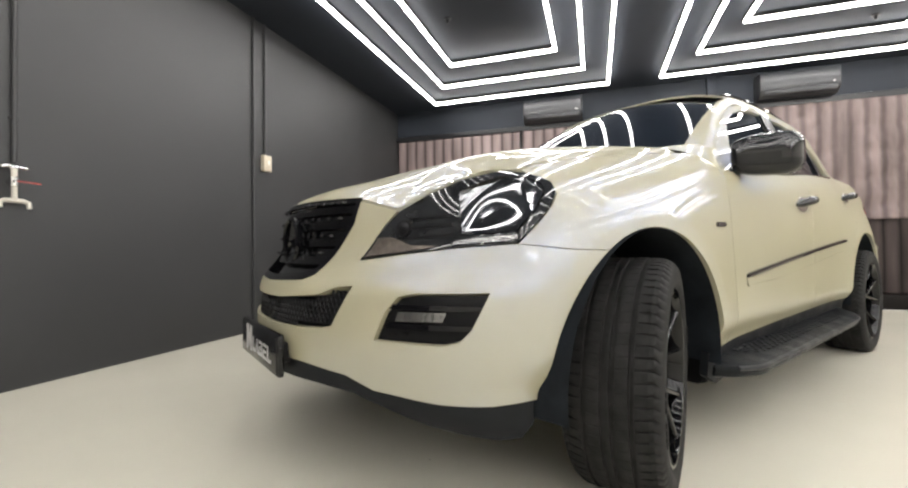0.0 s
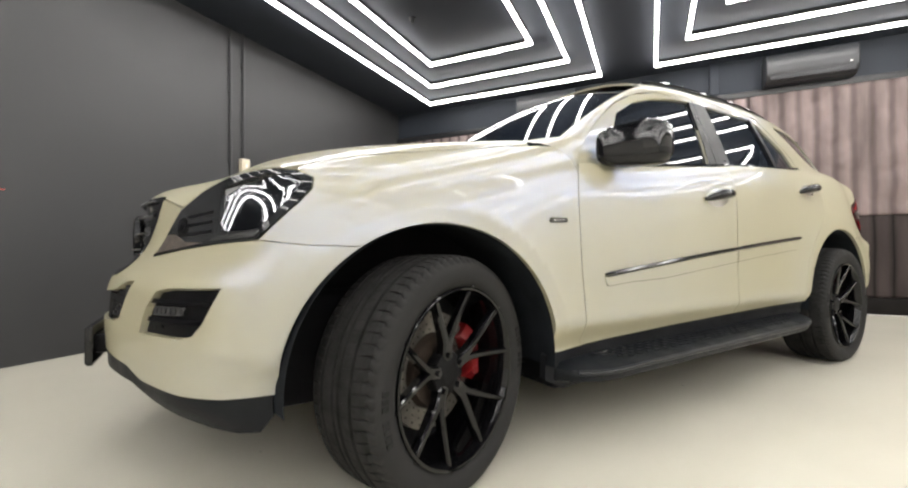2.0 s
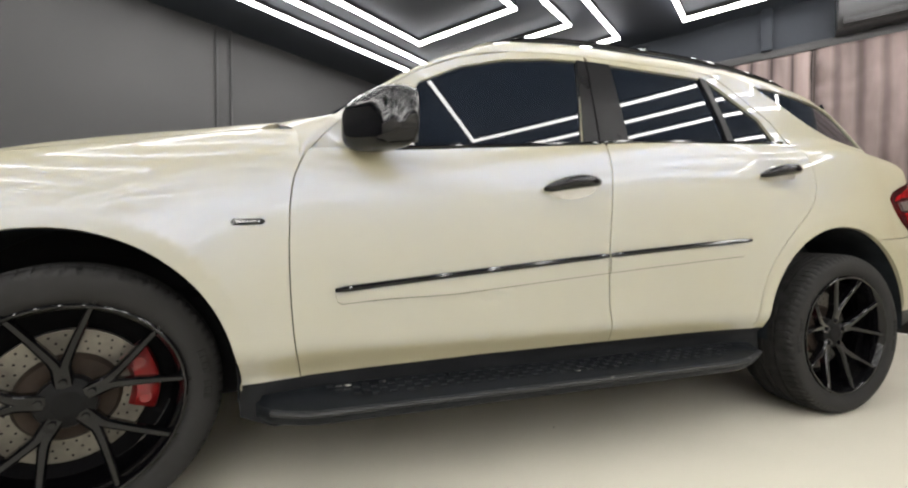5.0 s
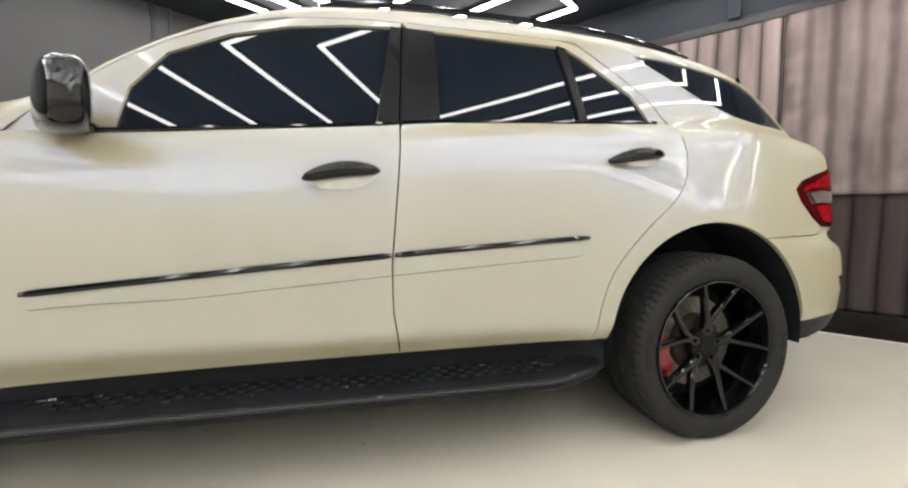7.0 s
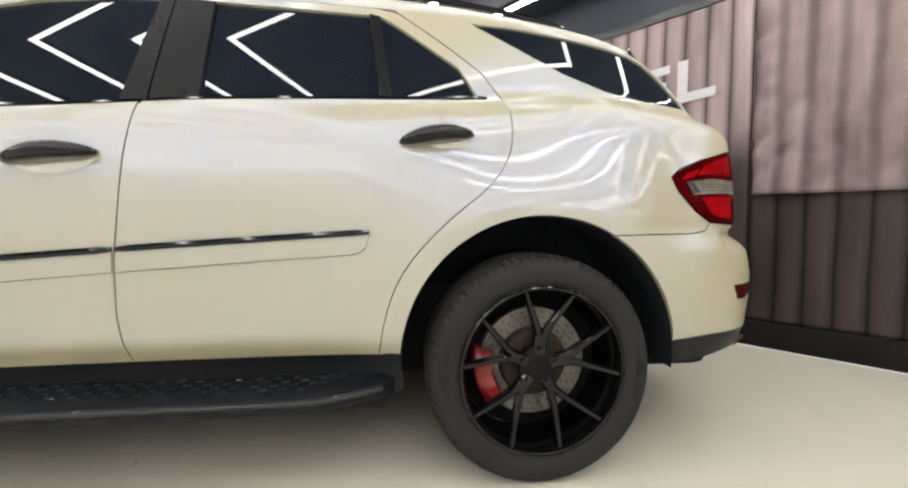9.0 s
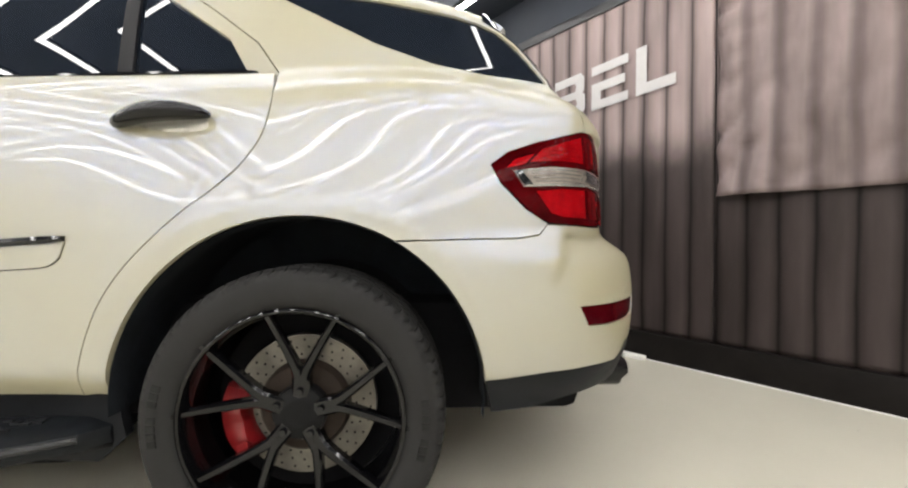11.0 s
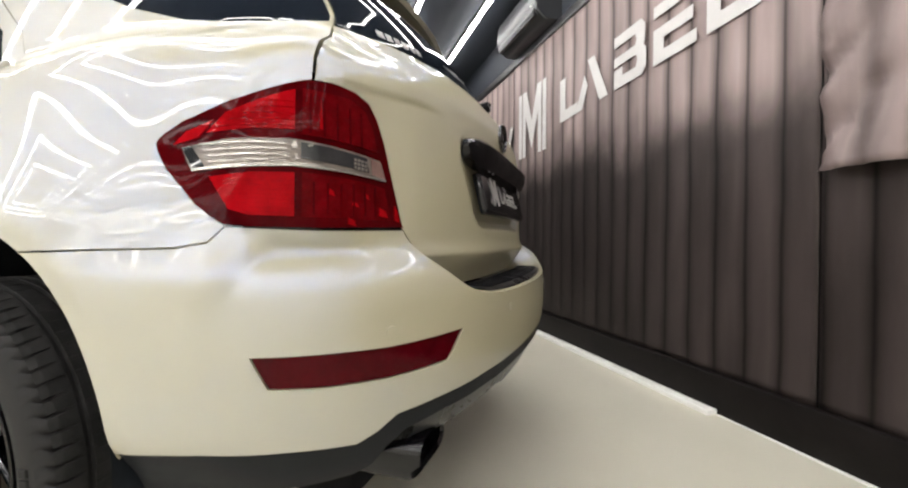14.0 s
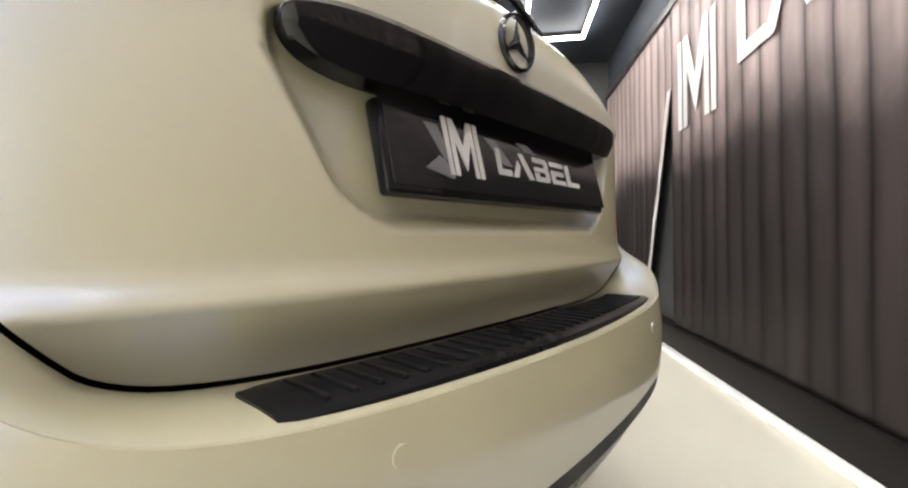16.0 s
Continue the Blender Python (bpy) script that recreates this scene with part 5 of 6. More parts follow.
for (cx, cz, r), last in ((ARCH_F, 187), (ARCH_R, 184)):
    for s in (1, -1):
        bm = bmesh.new()
        rings = []
        for y, rr in ((-0.932, r - 0.003), (-0.90, r - 0.006), (-0.80, r + 0.010), (-0.58, r + 0.012), (-0.54, 0.2)):
            rings.append([bm.verts.new((cx + rr * math.cos(radians(a)), s * y, cz + rr * math.sin(radians(a)))) for a in np.linspace(-6, last, 40)])
        for a, b in zip(rings, rings[1:]):
            for k in range(len(a) - 1):
                bm.faces.new((a[k], a[k + 1], b[k + 1], b[k]))
        part("wheel_liner", bm, LINER, car, "dark felt wheel arch liner")


# wheels
def make_wheel():
    """A tyre with grooves and shoulder blocks on a five-by-two-spoke rim; the axle lies on y, the face towards -y."""
    w = new("wheel")
    R = 0.366
    prof = [(-0.10, 0.258), (-0.120, 0.270), (-0.132, 0.292), (-0.134, 0.315), (-0.131, 0.336), (-0.122, 0.350), (-0.110, 0.3575), (-0.098, 0.3625)]
    tread = [(-0.095, 0.363), (-0.066, 0.3655), (-0.064, 0.3575), (-0.054, 0.3575), (-0.052, R), (-0.020, R), (-0.018, 0.358), (-0.007, 0.358), (-0.005, R)]
    full = prof + tread + [(-y, r) for y, r in tread[::-1]] + [(-y, r) for y, r in prof[::-1]]
    angles = []
    for k in range(76):
        a = 360 / 76 * k
        angles += [(a, 0), (a + 3.55, 0), (a + 3.7, 1), (a + 4.6, 1)]
    verts, faces = [], []
    n = len(full)
    for a, cut in angles:
        for i, (y, r) in enumerate(full):
            shoulder = 0.060 < abs(y) < 0.122 and r > 0.349
            mid = 0.018 < abs(y) < 0.056 and r > 0.364
            d = 0.0085 if cut and shoulder and abs(y) > 0.066 else (0.0012 if cut and mid else 0)
            ang = radians(a + (1.5 * y * (1 if y < 0 else -1) * 10 if r > 0.354 else 0))
            verts.append(((r - d) * math.cos(ang), y, (r - d) * math.sin(ang)))
    m = len(angles)
    for j in range(m):
        for i in range(n - 1):
            a, b = j * n + i, ((j + 1) % m) * n + i
            faces.append((a, a + 1, b + 1, b))
    ob = mesh_object("tyre", verts, faces, RUBBER, w, "black rubber tyre with worn tread", smooth_shade=False)
    bm = bmesh.new()
    bm.from_mesh(ob.data)
    for f in bm.faces:
        c = f.calc_center_median()
        f.smooth = math.hypot(c.x, c.z) < 0.356
        if math.hypot(c.x, c.z) > 0.354:
            f.material_index = 1
    bmesh.ops.recalc_face_normals(bm, faces=bm.faces)
    bm.to_mesh(ob.data)
    bm.free()
    ob.data.materials.append(TREAD)
    # raised marks round the side wall
    bm = bmesh.new()
    for k in (0, 1, 2, 3, 5, 6, 7):
        for base in (78, 258):
            a = radians(base + k * 3.4)
            add_box(bm, -0.0075, 0.0075, -0.1365, -0.130, 0.305, 0.326, 0.001, m=Matrix.Rotation(a, 4, "Y"), segments=1)
    tagged(part("sidewall_mark", bm, TREAD, w), kind="stuff")
    # rim barrel and lip
    bm = bmesh.new()
    lathe = [(-0.110, 0.270), (-0.126, 0.268), (-0.128, 0.264), (-0.126, 0.259), (-0.108, 0.251), (-0.085, 0.247), (-0.03, 0.243), (0.06, 0.246), (0.105, 0.255), (0.115, 0.268)]
    rings = [[bm.verts.new((r * math.cos(2 * math.pi * k / 72), y, r * math.sin(2 * math.pi * k / 72))) for k in range(72)] for y, r in lathe]
    for a, b in zip(rings, rings[1:]):
        for k in range(72):
            bm.faces.new((a[k], a[(k + 1) % 72], b[(k + 1) % 72], b[k]))
    rim = part("rim", bm, WHEEL_BLACK, w, "gloss black rim barrel")
    for k in range(5):
        for sgn in (1, -1):
            bm = bmesh.new()
            rows = []
            for j in range(13):
                t = j / 12
                r = 0.040 + 0.222 * t
                off = sgn * (0.0075 + 0.0775 * max(0.0, (r - 0.098) / 0.157) ** 1.08)
                ang = radians(90 + 72 * k)
                y = -0.074 - 0.050 * t ** 1.3
                hw = 0.0150 - 0.0055 * t
                dep = 0.034 - 0.010 * t
                rad = Vector((math.cos(ang), 0, math.sin(ang)))
                tan = Vector((-math.sin(ang), 0, math.cos(ang)))
                c = rad * r + tan * off + Vector((0, y, 0))
                rows.append([bm.verts.new(c + tan * dx + Vector((0, dy, 0))) for dx, dy in ((-hw, dep), (-hw, 0.006), (-hw * 0.55, 0), (hw * 0.55, 0), (hw, 0.006), (hw, dep))])
            for a, b in zip(rows, rows[1:]):
                for i in range(6):
                    bm.faces.new((a[i], b[i], b[(i + 1) % 6], a[(i + 1) % 6]))
            bm.faces.new(rows[0]), bm.faces.new(rows[-1])
            part("spoke", bm, WHEEL_BLACK, w)
    bm = bmesh.new()
    rings = [[bm.verts.new((r * math.cos(2 * math.pi * k / 40), y, r * math.sin(2 * math.pi * k / 40))) for k in range(40)] for y, r in ((-0.03, 0.066), (-0.062, 0.068), (-0.070, 0.064), (-0.0755, 0.040), (-0.0775, 0.036), (-0.078, 0.030))]
    for a, b in zip(rings, rings[1:]):
        for k in range(40):
            bm.faces.new((a[k], a[(k + 1) % 40], b[(k + 1) % 40], b[k]))
    bm.faces.new(rings[-1])
    part("hub_cap", bm, HUB_BLACK, w, "satin black hub")
    for k in range(5):
        a = radians(90 + 72 * k)
        bm = bmesh.new()
        add_cyl(bm, (0.056 * math.cos(a), -0.073, 0.056 * math.sin(a)), (0.056 * math.cos(a), -0.0755, 0.056 * math.sin(a)), 0.0155, n=24)
        add_cyl(bm, (0.056 * math.cos(a), -0.072, 0.056 * math.sin(a)), (0.056 * math.cos(a), -0.084, 0.056 * math.sin(a)), 0.010, 0.0085, n=6)
        part("wheel_nut", bm, GLOSS_BLACK, w)
    # brake disc with holes drawn as small sunk discs
    bm = bmesh.new()
    rings = [[bm.verts.new((r * math.cos(2 * math.pi * k / 64), y, r * math.sin(2 * math.pi * k / 64))) for k in range(64)] for y, r in ((0.028, 0.118), (-0.002, 0.118), (-0.002, 0.182), (0.028, 0.182))]
    for a, b in zip(rings, rings[1:] + rings[:1]):
        for k in range(64):
            bm.faces.new((a[k], a[(k + 1) % 64], b[(k + 1) % 64], b[k]))
    disc = part("brake_disc", bm, STEEL, w, "drilled steel brake disc")
    bm = bmesh.new()
    for k in range(30):
        a = 2 * math.pi * k / 30
        for j in range(3):
            r = 0.130 + 0.019 * j
            b = a + j * 0.07
            add_cyl(bm, (r * math.cos(b), 0.0, r * math.sin(b)), (r * math.cos(b), -0.0026, r * math.sin(b)), 0.0032, n=8)
    part("disc_hole", bm, DARK, w, "dark drilled hole")
    bm = bmesh.new()
    rings = [[bm.verts.new((r * math.cos(2 * math.pi * k / 40), y, r * math.sin(2 * math.pi * k / 40))) for k in range(40)] for y, r in ((0.03, 0.12), (-0.012, 0.117), (-0.024, 0.108), (-0.026, 0.02))]
    for a, b in zip(rings, rings[1:]):
        for k in range(40):
            bm.faces.new((a[k], a[(k + 1) % 40], b[(k + 1) % 40], b[k]))
    bm.faces.new(rings[-1])
    part("disc_hat", bm, RUST, w, "rusty disc hat")
    bm = bmesh.new()
    rings = [[bm.verts.new((r * math.cos(2 * math.pi * k / 48), y, r * math.sin(2 * math.pi * k / 48))) for k in range(48)] for y, r in ((0.05, 0.02), (0.05, 0.245))]
    for k in range(48):
        bm.faces.new((rings[0][k], rings[0][(k + 1) % 48], rings[1][(k + 1) % 48], rings[1][k]))
    part("dust_shield", bm, DARK, w, "dark dust shield")
    return w


def caliper(parent, side, tilt):
    """A red four-piston caliper hugging the disc; side: 1 behind the axle, -1 before it."""
    bm = bmesh.new()
    rows = []
    for j in range(15):
        a = radians(-29 + 58 * j / 14)
        e = 1 - 0.55 * (abs(j - 7) / 7) ** 4
        lump = 0.006 * math.cos(j / 14 * 4 * math.pi)
        rows.append([bm.verts.new((side * r * math.cos(a + tilt), y, r * math.sin(a + tilt))) for r, y in ((0.138, -0.006), (0.141, -0.026 * e), (0.150, (-0.046 + lump) * e), (0.180, (-0.046 + lump) * e), (0.203, -0.034 * e), (0.208, 0.0), (0.205, 0.05), (0.138, 0.05))])
    for a, b in zip(rows, rows[1:]):
        for k in range(8):
            bm.faces.new((a[k], b[k], b[(k + 1) % 8], a[(k + 1) % 8]))
    bm.faces.new(rows[0]), bm.faces.new(rows[-1])
    ob = part("brake_caliper", bm, RED, parent, "red painted brake caliper")
    for a in (-18, 18):
        bm = bmesh.new()
        c = Vector((side * 0.172 * math.cos(radians(a) + tilt), -0.044, 0.172 * math.sin(radians(a) + tilt)))
        add_cyl(bm, c, c + Vector((0, -0.005, 0)), 0.016, 0.0145, n=24)
        part("piston_cover", bm, RED, parent)
    return ob


wheel = make_wheel()
STEER = 20.0
posts = [(-0.028, -1, STEER, 1, -6), (2.903, -1, 0.0, -1, 4), (0.028, 1, STEER, 1, 20), (2.903, 1, 0.0, -1, 50)]
made = [wheel] + [copy_thing(wheel, Matrix.Identity(4)) for _ in range(3)]
for w, (x, sy, steer, cal, spin) in zip(made, posts):
    w.parent = car
    w.matrix_basis = Matrix.Translation((x, sy * (0.834 if steer else 0.846), 0.366)) @ Matrix.Rotation(radians(steer + (0 if sy < 0 else 180)), 4, "Z")
    for c in w.children:
        if c.name.split(".")[0] in ("tyre", "rim", "spoke", "hub_cap", "wheel_nut", "sidewall_mark"):
            c.matrix_basis = Matrix.Rotation(radians(spin), 4, "Y")
    caliper(w, cal if sy < 0 else -cal, 0.14 if steer else -0.24)

# ---- the room: its axes stand 34.5 degrees askew to the car ----
ROOM = Matrix.Rotation(radians(34.5), 4, "Z")
WALL_LEFT, WALL_BANNER, WALL_RIGHT, WALL_BACK, HIGH = 2.53, 4.46, -7.9, -7.2, 3.0

WALL_MAT = material("charcoal_wall_paint", (0.0285, 0.029, 0.0305), rough=0.55, bump=0.10, scale=55, vary=0.10, vary_scale=1.3, rough_vary=0.08)
CEILING_MAT = material("dark_blue_grey_ceiling", (0.014, 0.0185, 0.0275), rough=0.7, bump=0.1, scale=60, vary=0.12, vary_scale=1.5)
FLOOR_MAT = material("grey_epoxy_floor", (0.70, 0.67, 0.565), rough=0.27, spec=0.45, vary=0.025, vary_scale=0.6, detail=1.5, bump=0.02, scale=14)
def specks(m, clean):
    """A few dark specks and rubbed marks on the floor's coating."""
    t = m.node_tree
    b = t.nodes["Principled BSDF"]
    co = t.nodes.new("ShaderNodeTexCoord")
    v = t.nodes.new("ShaderNodeTexVoronoi")
    v.inputs["Scale"].default_value = 3.2
    t.links.new(co.outputs["Object"], v.inputs["Vector"])
    dot = t.nodes.new("ShaderNodeMapRange")
    dot.inputs["From Min"].default_value, dot.inputs["From Max"].default_value, dot.inputs["To Min"].default_value, dot.inputs["To Max"].default_value = 0.018, 0.03, 0.35, 1.0
    t.links.new(v.outputs["Distance"], dot.inputs["Value"])
    n = t.nodes.new("ShaderNodeTexNoise")
    n.inputs["Scale"].default_value, n.inputs["Detail"].default_value = 0.9, 7
    t.links.new(co.outputs["Object"], n.inputs["Vector"])
    wear = t.nodes.new("ShaderNodeMapRange")
    wear.inputs["From Min"].default_value, wear.inputs["From Max"].default_value, wear.inputs["To Min"].default_value, wear.inputs["To Max"].default_value = 0.3, 0.7, 0.93, 1.03
    t.links.new(n.outputs["Fac"], wear.inputs["Value"])
    k = t.nodes.new("ShaderNodeMath")
    k.operation = "MULTIPLY"
    t.links.new(dot.outputs["Result"], k.inputs[0])
    t.links.new(wear.outputs["Result"], k.inputs[1])
    mix = t.nodes.new("ShaderNodeMix")
    mix.data_type, mix.blend_type = "RGBA", "MULTIPLY"
    mix.inputs[0].default_value = 1.0
    mix.inputs[6].default_value = (*clean, 1)
    t.links.new(k.outputs[0], mix.inputs[7])
    t.links.new(mix.outputs[2], b.inputs["Base Color"])


specks(FLOOR_MAT, (0.70, 0.67, 0.565))
BLACK_PAINT = material("black_painted_steel", (0.016, 0.016, 0.018), rough=0.4, vary=0.2, vary_scale=4, rough_vary=0.1)
SKIRT_MAT = material("dark_brown_skirting", (0.009, 0.0072, 0.0068), rough=0.55, spec=0.14, bump=0.15, scale=60, vary=0.3, vary_scale=5)
AC_MAT = material("dark_grey_appliance", (0.026, 0.027, 0.030), rough=0.35, vary=0.08, vary_scale=4, rough_vary=0.05)
FILL_WALL_MAT = material("white_fill_wall_paint", (0.80, 0.78, 0.73), rough=0.6, bump=0.1, scale=55, vary=0.06, vary_scale=1.3)
HEM_MAT = material("off_white_hem_cloth", (0.40, 0.39, 0.375), rough=0.7, bump=0.1, scale=60, vary=0.15, vary_scale=6)
WHITE_TRIM = material("white_trim", (0.88, 0.87, 0.84), rough=0.45, bump=0.1, scale=50, vary=0.08, vary_scale=8)
BEIGE = material("aged_ivory_plastic", (0.60, 0.54, 0.42), rough=0.45, vary=0.1, vary_scale=25)
PVC = material("off_white_pipe", (0.55, 0.52, 0.46), rough=0.5, vary=0.15, vary_scale=30)
LEVER_RED = material("red_lever", (0.45, 0.05, 0.04), rough=0.4, vary=0.15, vary_scale=40)
LED_MAT = material("white_led_tube", (0.9, 0.9, 0.9), rough=0.4, emission=(1.0, 0.975, 0.945), strength=LED_STRENGTH)


def banner_print(low_shade, tone=1.0):
    """Printed cloth: a picture of brown corrugated sheet, rib by rib, with worn streaks; lower half painted darker."""
    m = material("printed_banner_cloth", (0.2, 0.16, 0.15), rough=0.42, spec=0.12, bump=0.12, scale=35)
    t = m.node_tree
    b = t.nodes["Principled BSDF"]
    co = t.nodes.new("ShaderNodeTexCoord")
    sep = t.nodes.new("ShaderNodeSeparateXYZ")
    t.links.new(co.outputs["Object"], sep.inputs["Vector"])
    ph = t.nodes.new("ShaderNodeMath")
    ph.operation, ph.inputs[1].default_value = "MULTIPLY", 1 / 0.158
    t.links.new(sep.outputs["Y"], ph.inputs[0])
    wob = t.nodes.new("ShaderNodeTexNoise")
    wob.inputs["Scale"].default_value = 1.6
    t.links.new(co.outputs["Object"], wob.inputs["Vector"])
    mad = t.nodes.new("ShaderNodeMath")
    mad.operation, mad.inputs[1].default_value = "MULTIPLY_ADD", 0.25
    t.links.new(wob.outputs["Fac"], mad.inputs[0])
    t.links.new(ph.outputs[0], mad.inputs[2])
    fr = t.nodes.new("ShaderNodeMath")
    fr.operation = "FRACT"
    t.links.new(mad.outputs[0], fr.inputs[0])
    ramp = t.nodes.new("ShaderNodeValToRGB")
    e = ramp.color_ramp.elements
    edge = (0.050, 0.039, 0.037) if low_shade else (0.13, 0.102, 0.098)
    e[0].position, e[0].color = 0.0, (*edge, 1)
    e[1].position, e[1].color = 1.0, (*edge, 1)
    for p, c in ((0.08, (0.175, 0.137, 0.132)), (0.30, (0.31, 0.246, 0.237)), (0.50, (0.29, 0.228, 0.220)), (0.74, (0.255, 0.200, 0.193)), (0.90, (0.175, 0.135, 0.130))):
        k = e.new(p)
        k.color = (*[v * tone for v in c], 1)
    t.links.new(fr.outputs[0], ramp.inputs["Fac"])
    st = t.nodes.new("ShaderNodeTexNoise")
    st.inputs["Scale"].default_value, st.inputs["Detail"].default_value = 2.2, 8
    mp = t.nodes.new("ShaderNodeMapping")
    mp.inputs["Scale"].default_value = (1, 2.6, 0.45)
    t.links.new(co.outputs["Object"], mp.inputs["Vector"])
    t.links.new(mp.outputs["Vector"], st.inputs["Vector"])
    r2 = t.nodes.new("ShaderNodeMapRange")
    r2.inputs["From Min"].default_value, r2.inputs["From Max"].default_value, r2.inputs["To Min"].default_value, r2.inputs["To Max"].default_value = 0.3, 0.72, 0.60, 1.18
    t.links.new(st.outputs["Fac"], r2.inputs["Value"])
    mix = t.nodes.new("ShaderNodeMix")
    mix.data_type, mix.blend_type = "RGBA", "MULTIPLY"
    mix.inputs[0].default_value = 1.0
    t.links.new(ramp.outputs["Color"], mix.inputs[6])
    t.links.new(r2.outputs["Result"], mix.inputs[7])
    # uneven light put into the print: darker lower half, with a smoky upper edge
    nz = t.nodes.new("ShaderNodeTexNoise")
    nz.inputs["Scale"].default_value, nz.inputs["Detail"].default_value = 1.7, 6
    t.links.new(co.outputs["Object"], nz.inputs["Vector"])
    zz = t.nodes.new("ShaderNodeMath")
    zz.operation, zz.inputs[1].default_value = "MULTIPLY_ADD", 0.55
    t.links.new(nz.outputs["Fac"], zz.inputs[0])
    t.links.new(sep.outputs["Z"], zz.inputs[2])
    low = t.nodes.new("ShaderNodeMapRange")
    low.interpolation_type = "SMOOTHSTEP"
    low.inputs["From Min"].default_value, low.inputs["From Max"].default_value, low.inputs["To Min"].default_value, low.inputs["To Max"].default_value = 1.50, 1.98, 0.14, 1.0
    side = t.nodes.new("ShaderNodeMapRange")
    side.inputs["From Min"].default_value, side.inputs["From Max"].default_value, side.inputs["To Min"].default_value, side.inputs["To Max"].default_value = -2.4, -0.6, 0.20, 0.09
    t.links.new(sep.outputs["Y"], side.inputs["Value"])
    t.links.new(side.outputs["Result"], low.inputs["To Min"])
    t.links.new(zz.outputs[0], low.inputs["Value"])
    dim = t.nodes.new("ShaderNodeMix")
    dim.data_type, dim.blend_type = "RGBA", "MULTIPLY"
    dim.inputs[0].default_value = low_shade
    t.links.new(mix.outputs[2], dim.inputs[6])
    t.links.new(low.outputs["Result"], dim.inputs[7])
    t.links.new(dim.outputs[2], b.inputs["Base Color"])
    return m


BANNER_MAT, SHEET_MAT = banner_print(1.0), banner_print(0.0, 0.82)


def room_part(name, bm, mat, parent=None, label="", auto=35):
    ob = part(name, bm, mat, parent, label, auto)
    if parent is None:
        ob.matrix_basis = ROOM
    return ob


def slab(name, x0, x1, y0, y1, z0, z1, mat, label, bevel=0.0):
    bm = bmesh.new()
    add_box(bm, x0, x1, y0, y1, z0, z1, bevel)
    return tagged(room_part(name, bm, mat), label, name.split("_")[0], kind="structure")


slab("floor", WALL_BACK - 0.2, WALL_BANNER + 0.2, WALL_RIGHT - 0.2, WALL_LEFT + 0.2, -0.12, 0.0, FLOOR_MAT, "pale grey glossy epoxy floor")
slab("wall_left", WALL_BACK - 0.2, WALL_BANNER + 0.2, WALL_LEFT, WALL_LEFT + 0.15, 0.0, HIGH, WALL_MAT, "charcoal painted plain wall")
slab("wall_banner", WALL_BANNER, WALL_BANNER + 0.15, WALL_RIGHT - 0.2, WALL_LEFT, 0.0, HIGH, WALL_MAT, "dark wall behind the printed banner")
# the two walls out of view are white to bounce fill onto the car
slab("wall_right", WALL_BACK - 0.2, WALL_BANNER + 0.2, WALL_RIGHT - 0.15, WALL_RIGHT, 0.0, HIGH, FILL_WALL_MAT, "unseen wall, made white to bounce fill light")
slab("wall_back", WALL_BACK - 0.15, WALL_BACK, WALL_RIGHT, WALL_LEFT, 0.0, HIGH, FILL_WALL_MAT, "unseen wall, made white to bounce fill light")
slab("ceiling", WALL_BACK - 0.2, WALL_BANNER + 0.2, WALL_RIGHT - 0.2, WALL_LEFT + 0.2, HIGH, HIGH + 0.12, CEILING_MAT, "dark blue grey painted ceiling")
slab("trim_rail", 4.375, WALL_BANNER, WALL_RIGHT, WALL_LEFT, 2.525, 2.60, BLACK_PAINT, "black rail along the banner's top edge", 0.006)
slab("trim_panel", 4.42, WALL_BANNER, WALL_RIGHT, WALL_LEFT, 2.60, HIGH, CEILING_MAT, "dark grey panel above the banner")
slab("baseboard", 4.352, WALL_BANNER, WALL_RIGHT, WALL_LEFT, 0.0, 0.182, SKIRT_MAT, "dark brown skirting under the banner", 0.004)


